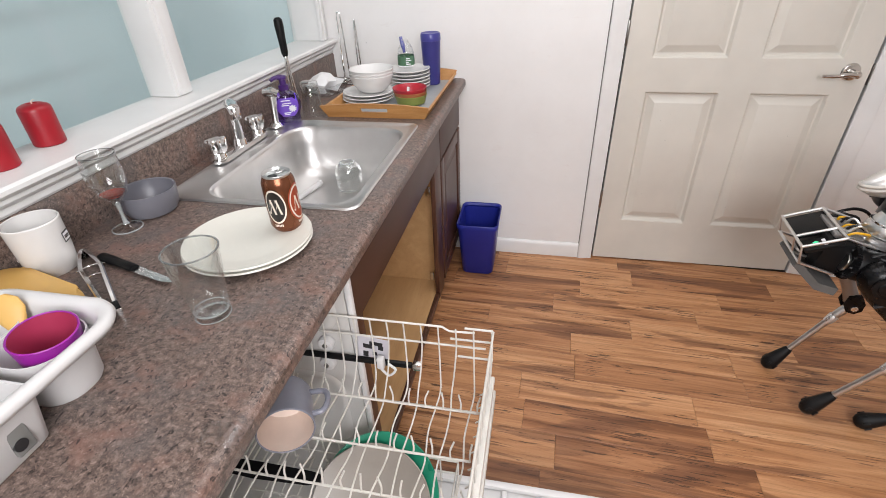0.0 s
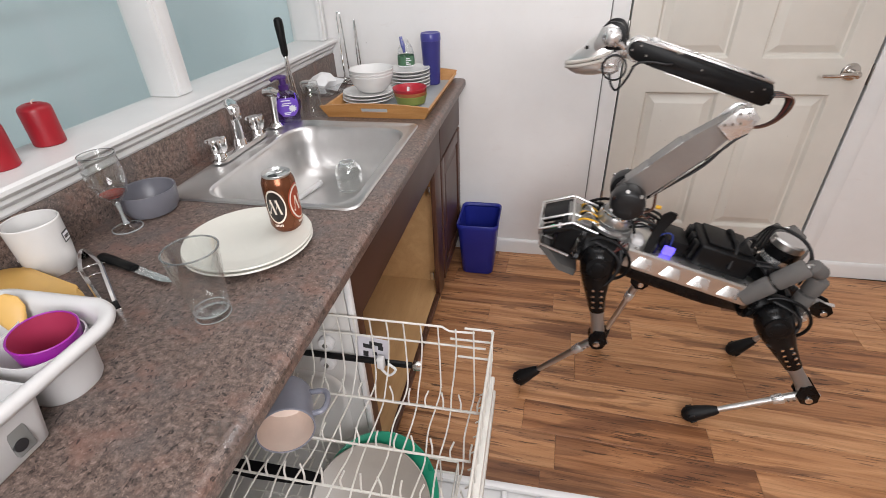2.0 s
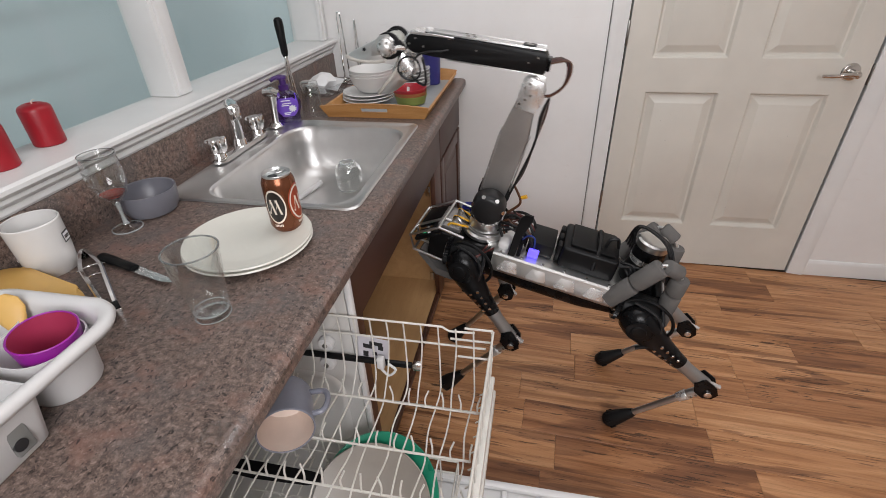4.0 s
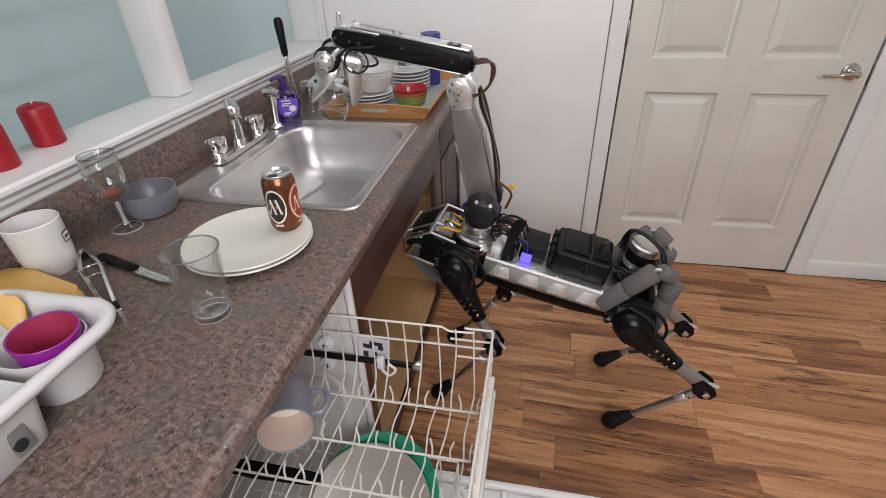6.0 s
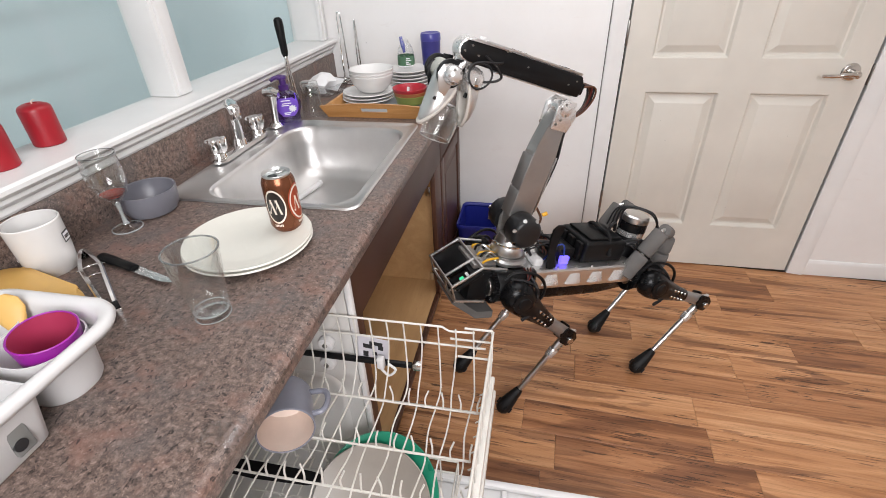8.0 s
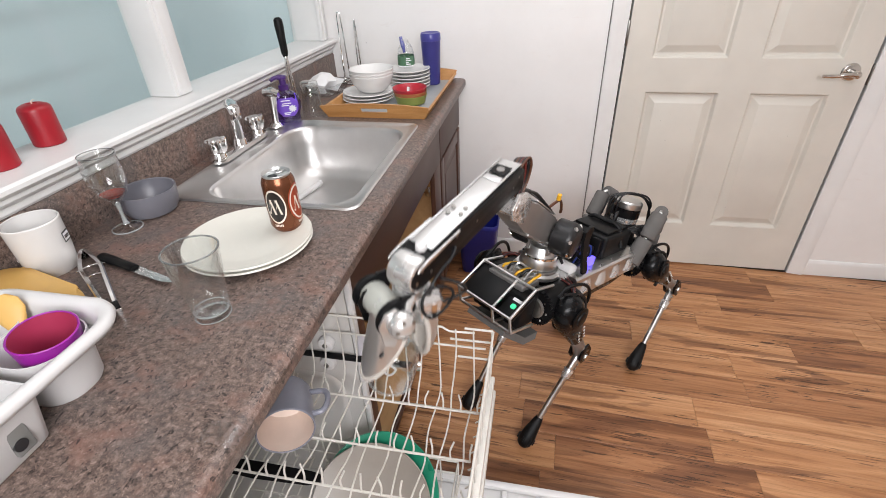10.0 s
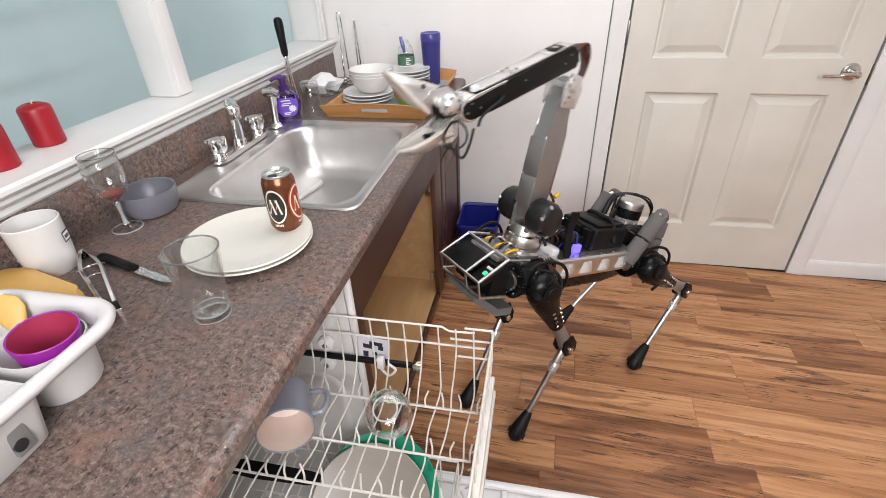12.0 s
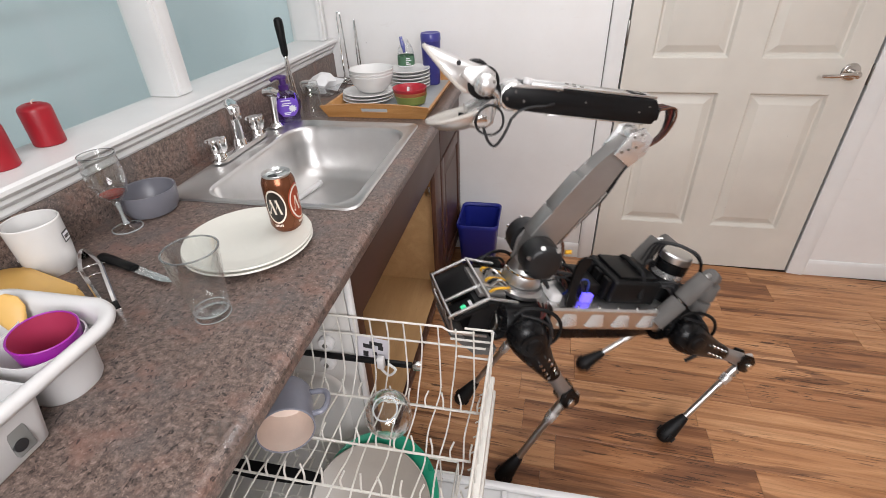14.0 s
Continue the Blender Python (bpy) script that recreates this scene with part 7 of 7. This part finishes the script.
stance(8.0, (1.094, -0.810, 0.475, 3.702, -0.209, 0.009),
       (0.929, -1.065, 0.034), (0.745, -0.898, 0.029), (1.411, -0.795, 0.03), (1.269, -0.588, 0.029))
stance(8.2, (1.109, -0.839, 0.482, 3.779, -0.216, 0.014),
       (1.006, -1.167, 0.036), (0.749, -0.911, 0.031), (1.413, -0.796, 0.03), (1.265, -0.604, 0.029))
stance(9.1, (1.120, -0.852, 0.500, 3.930, -0.208, -0.010),
       (1.010, -1.184, 0.030), (0.770, -1.000, 0.05), (1.405, -0.785, 0.030), (1.180, -0.598, 0.040))
stance(9.7, (1.128, -0.860, 0.515, 4.060, -0.202, -0.035),
       (1.010, -1.184, 0.030), (0.805, -1.065, 0.03), (1.401, -0.782, 0.030), (1.120, -0.591, 0.030))
stance(10.3, (1.130, -0.863, 0.519, 4.090, -0.201, -0.044),
       (1.01, -1.184, 0.03), (0.805, -1.065, 0.03), (1.401, -0.782, 0.03), (1.12, -0.591, 0.03))
stance(10.7, (1.130, -0.865, 0.520, 4.091, -0.201, -0.042),
       (1.01, -1.184, 0.03), (0.805, -1.065, 0.03), (1.401, -0.783, 0.03), (1.12, -0.591, 0.03))
stance(11.2, (1.131, -0.859, 0.516, 4.089, -0.199, -0.038),
       (1.01, -1.184, 0.03), (0.805, -1.065, 0.03), (1.401, -0.782, 0.03), (1.12, -0.591, 0.03))
stance(11.5, (1.130, -0.870, 0.523, 4.091, -0.204, -0.039),
       (1.011, -1.185, 0.03), (0.805, -1.066, 0.03), (1.401, -0.783, 0.03), (1.12, -0.592, 0.03))
stance(11.7, (1.124, -0.855, 0.533, 4.028, -0.227, -0.017),
       (1.001, -1.186, 0.03), (0.801, -1.065, 0.03), (1.401, -0.779, 0.03), (1.114, -0.611, 0.03))
stance(12.0, (1.103, -0.827, 0.526, 3.905, -0.271, 0.006),
       (0.978, -1.169, 0.035), (0.795, -1.062, 0.029), (1.404, -0.779, 0.03), (1.121, -0.575, 0.03))
stance(12.2, (1.111, -0.875, 0.528, 3.876, -0.319, -0.016),
       (0.926, -1.271, 0.036), (0.804, -1.063, 0.03), (1.41, -0.785, 0.03), (1.144, -0.581, 0.031))
stance(12.5, (1.136, -0.936, 0.489, 3.789, -0.331, -0.033),
       (0.949, -1.257, 0.029), (0.806, -1.058, 0.042), (1.414, -0.82, 0.031), (1.143, -0.711, 0.03))
stance(13.0, (1.125, -0.949, 0.481, 3.660, -0.288, -0.031),
       (0.939, -1.256, 0.029), (0.787, -0.996, 0.049), (1.419, -0.829, 0.031), (1.211, -0.694, 0.03))
stance(13.5, (1.095, -0.966, 0.510, 3.621, -0.277, 0.024),
       (0.934, -1.253, 0.031), (0.774, -1.044, 0.03), (1.466, -1.04, -0.006), (1.207, -0.698, 0.031))
stance(13.8, (1.107, -0.999, 0.512, 3.626, -0.280, 0.014),
       (0.939, -1.309, 0.078), (0.774, -1.045, 0.03), (1.455, -1.071, 0.029), (1.212, -0.706, 0.031))
stance(14.0, (1.147, -1.050, 0.512, 3.611, -0.283, -0.003),
       (0.949, -1.32, 0.026), (0.776, -1.05, 0.03), (1.461, -1.09, 0.03), (1.213, -0.812, 0.03))


ARM_ROWS = []


def arm_at(t, swing, upper, fore, grip, twist, opening):
    """One moment of the arm: its turn, the lift of upper arm, forearm and gripper, the gripper's turn, the opening of the jaws."""
    ARM_ROWS.append((t, (swing, upper, fore, grip, twist, opening)))


arm_at(0.0, 0.020, 3.160, 0.100, -0.300, -0.050, 0.0)
arm_at(0.5, 0.000, 3.159, 0.088, -0.068, -0.055, 0.0)
arm_at(1.0, -0.013, 2.532, -0.014, 0.021, -0.088, 0.0)
arm_at(1.5, -0.011, 2.024, -0.005, -0.254, -0.150, 0.0)
arm_at(2.0, -0.044, 2.071, 0.037, -0.358, -0.090, 0.0)
arm_at(2.5, 0.160, 2.124, 0.129, -0.316, -0.100, 0.0)
arm_at(3.0, 0.008, 2.148, 0.097, -0.334, -0.010, 0.0)
arm_at(3.2, 0.045, 2.148, 0.086, -0.300, 0.000, 0.15)
arm_at(4.2, 0.060, 1.520, -0.120, -1.050, 0.050, 1.00)
arm_at(4.8, 0.075, 1.150, -0.520, -1.650, 0.110, 1.10)
arm_at(5.2, 0.088, 1.085, -0.720, -1.790, 0.135, 0.82)
arm_at(5.4, 0.090, 1.129, -0.592, -1.773, 0.139, 0.80)
arm_at(5.6, 0.089, 1.136, -0.380, -1.720, 0.160, 0.80)
arm_at(6.0, 0.087, 1.165, -0.014, -1.576, 0.200, 0.81)
arm_at(6.5, 0.112, 1.699, 0.134, -1.504, 0.114, 0.81)
arm_at(7.0, 0.110, 1.787, 0.200, -1.449, 0.031, 0.82)
arm_at(7.5, 0.059, 1.793, 0.132, -1.511, -0.009, 0.83)
arm_at(8.0, -0.025, 1.725, 0.154, -1.494, 0.030, 0.80)
arm_at(8.2, -0.028, 1.738, 0.131, -1.490, 0.020, 0.80)
arm_at(9.1, 0.090, 1.270, 0.080, -1.560, -0.120, 0.80)
arm_at(9.7, 0.190, 0.640, -0.180, -1.680, -0.300, 0.80)
arm_at(10.3, 0.235, 0.350, -0.415, -1.640, -0.400, 0.78)
arm_at(10.5, 0.235, 0.348, -0.421, -1.640, -0.420, 0.78)
arm_at(10.8, 0.234, 0.352, -0.420, -1.720, -0.440, 0.85)
arm_at(11.0, 0.232, 0.366, -0.404, -1.794, -0.440, 1.08)
arm_at(11.3, 0.215, 0.423, -0.191, -1.767, -0.359, 1.23)
arm_at(11.5, 0.213, 0.508, -0.138, -1.449, -0.280, 1.15)
arm_at(11.7, 0.230, 0.885, -0.379, -0.933, -0.090, 1.20)
arm_at(12.0, 0.060, 1.548, -0.466, -0.436, -0.110, 1.20)
arm_at(12.2, 0.030, 1.770, -0.250, -0.410, -0.100, 1.10)
arm_at(12.5, -0.003, 1.951, 0.046, -0.388, -0.093, 1.05)
arm_at(13.0, 0.004, 2.012, 0.029, -0.385, -0.135, 1.08)
arm_at(13.5, -0.067, 2.089, 0.038, -0.381, -0.103, 1.11)
arm_at(13.8, -0.090, 2.062, 0.035, -0.375, -0.070, 1.11)
arm_at(14.0, -0.101, 1.992, -0.106, -0.340, -0.040, 1.10)


def glide(rows, t):
    """The values at t, gliding from one row to the next without overshooting, and the stretch and share where t lies."""
    ts = [r[0] for r in rows]
    i = max(0, min(len(ts) - 2, sum(1 for u in ts if u <= t) - 1))

    def slope(k, c):
        if k <= 0:
            return 0.0
        if k >= len(ts) - 1:
            return (rows[k][1][c] - rows[k - 1][1][c]) / (ts[k] - ts[k - 1])
        a = (rows[k][1][c] - rows[k - 1][1][c]) / (ts[k] - ts[k - 1])
        b = (rows[k + 1][1][c] - rows[k][1][c]) / (ts[k + 1] - ts[k])
        return 0.0 if a * b <= 0 else 2 * a * b / (a + b)
    h = ts[i + 1] - ts[i]
    u = min(1.0, max(0.0, (t - ts[i]) / h))
    out = []
    for c, (p, q) in enumerate(zip(rows[i][1], rows[i + 1][1])):
        m0, m1 = slope(i, c) * h, slope(i + 1, c) * h
        out.append((2 * u ** 3 - 3 * u * u + 1) * p + (u ** 3 - 2 * u * u + u) * m0 + (3 * u * u - 2 * u ** 3) * q + (u ** 3 - u * u) * m1)
    return out, i, u


def between(t):
    """The stance at t; a foot that travels is lifted on the way."""
    out, i, u = glide(STANCES, t)
    for k in range(4):
        a, b = (Vector(STANCES[j][1][6 + 3 * k:9 + 3 * k]) for j in (i, i + 1))
        far = (b - a).length
        if far > 0.05:
            out[8 + 3 * k] += min(0.07, 0.25 * far) * math.sin(math.pi * u)
    return out


def turn(axis, angle):
    return Matrix.Rotation(angle, 4, axis)


def joints(t):
    """Every moving part's pose at t: the body in the room, the parts in the body's space."""
    v = between(t)
    body = Matrix.Translation(v[0:3]) @ turn("Z", v[3]) @ turn("Y", v[4]) @ turn("X", v[5])
    inv = body.inverted()
    out = {}
    for k, (sx, sy) in enumerate(((1, 1), (1, -1), (-1, 1), (-1, -1))):
        foot = inv @ Vector(v[6 + 3 * k:9 + 3 * k])
        hip = Vector((sx * HX, sy * HY, 0))
        d = foot - hip
        q1, down = math.atan2(d.y, -d.z), math.hypot(d.y, d.z)
        reach = min(math.hypot(d.x, down), THIGH + SHANK - 0.004)
        fore = math.atan2(d.x, down)
        bend = math.acos(max(-1, min(1, (THIGH ** 2 + reach ** 2 - SHANK ** 2) / (2 * THIGH * reach))))
        a = bend - fore
        tip = Vector((math.sin(fore), 0, -math.cos(fore))) * reach
        knee = Vector((-math.sin(a), 0, -math.cos(a))) * THIGH
        b = math.atan2(tip.x - knee.x, knee.z - tip.z)
        base = Matrix.Translation(hip) @ turn("X", q1)
        out["thigh", k] = base @ turn("Y", a)
        out["shank", k] = base @ Matrix.Translation(knee) @ turn("Y", -b)
    yaw, q2, q3, wp, wy, jaw = glide(ARM_ROWS, t)[0]
    out["turret"] = Matrix.Translation(SHO) @ turn("Z", yaw)
    out["upper_arm"] = out["turret"] @ turn("Y", -q2)
    elbow = Vector((math.cos(q2) * ARM1, 0, math.sin(q2) * ARM1))
    rear = elbow + Vector((-BACK * math.cos(q3) - RISE * math.sin(q3), 0, -BACK * math.sin(q3) + RISE * math.cos(q3)))
    out["forearm"] = out["turret"] @ Matrix.Translation(rear) @ turn("Y", -q3)
    out["gripper"] = out["forearm"] @ Matrix.Translation((ARM2, 0, 0)) @ turn("Y", q3) @ turn("Z", wy) @ turn("Y", -wp)
    out["upper_jaw"] = out["gripper"] @ Matrix.Translation(HINGE_AT) @ turn("Y", -jaw)
    out["lower_jaw"] = out["gripper"]
    return body, out


GLASS_IN_SINK = pose(0.362, -0.812, CT - 0.175 + TUMBLER_H, 180, 0, 0)
GLASS_IN_JAWS = pose(0.132, 0.0, 0.018, 0, 83, 0)      # its mouth away from the wrist
GLASS_IN_RACK = pose(0.737, -1.655, 0.704, 207, 6, 0)
GRIP_TIME, LIFT_TIME, LOWER_TIME, RELEASE_TIME = 5.2, 5.8, 10.0, 10.7


def motions():
    times = [round(0.1 * i, 1) for i in range(141)]
    poses = [(t, *joints(t)) for t in times]
    walk(robot, [(t, b) for t, b, _ in poses])
    for k in range(4):
        walk(thighs[k], [(t, j["thigh", k]) for t, _, j in poses])
        walk(shanks[k], [(t, j["shank", k]) for t, _, j in poses])
    for ob, key in ((turret, "turret"), (upper_arm, "upper_arm"), (forearm, "forearm"), (gripper, "gripper"), (upper_jaw, "upper_jaw"), (lower_jaw, "lower_jaw")):
        walk(ob, [(t, j[key]) for t, _, j in poses])
    # the glass: in the sink, in the jaws, in the rack
    rows = []
    for t, b, j in poses:
        m = b @ j["gripper"] @ GLASS_IN_JAWS
        up = min(1.0, max(0.0, (t - GRIP_TIME) / (LIFT_TIME - GRIP_TIME)))
        down = min(1.0, max(0.0, (t - LOWER_TIME) / (RELEASE_TIME - LOWER_TIME)))
        m = GLASS_IN_SINK.lerp(m, up * up * (3 - 2 * up))
        rows.append((t, m.lerp(GLASS_IN_RACK, down * down * (3 - 2 * down))))
    walk(carried_glass, rows)


motions()
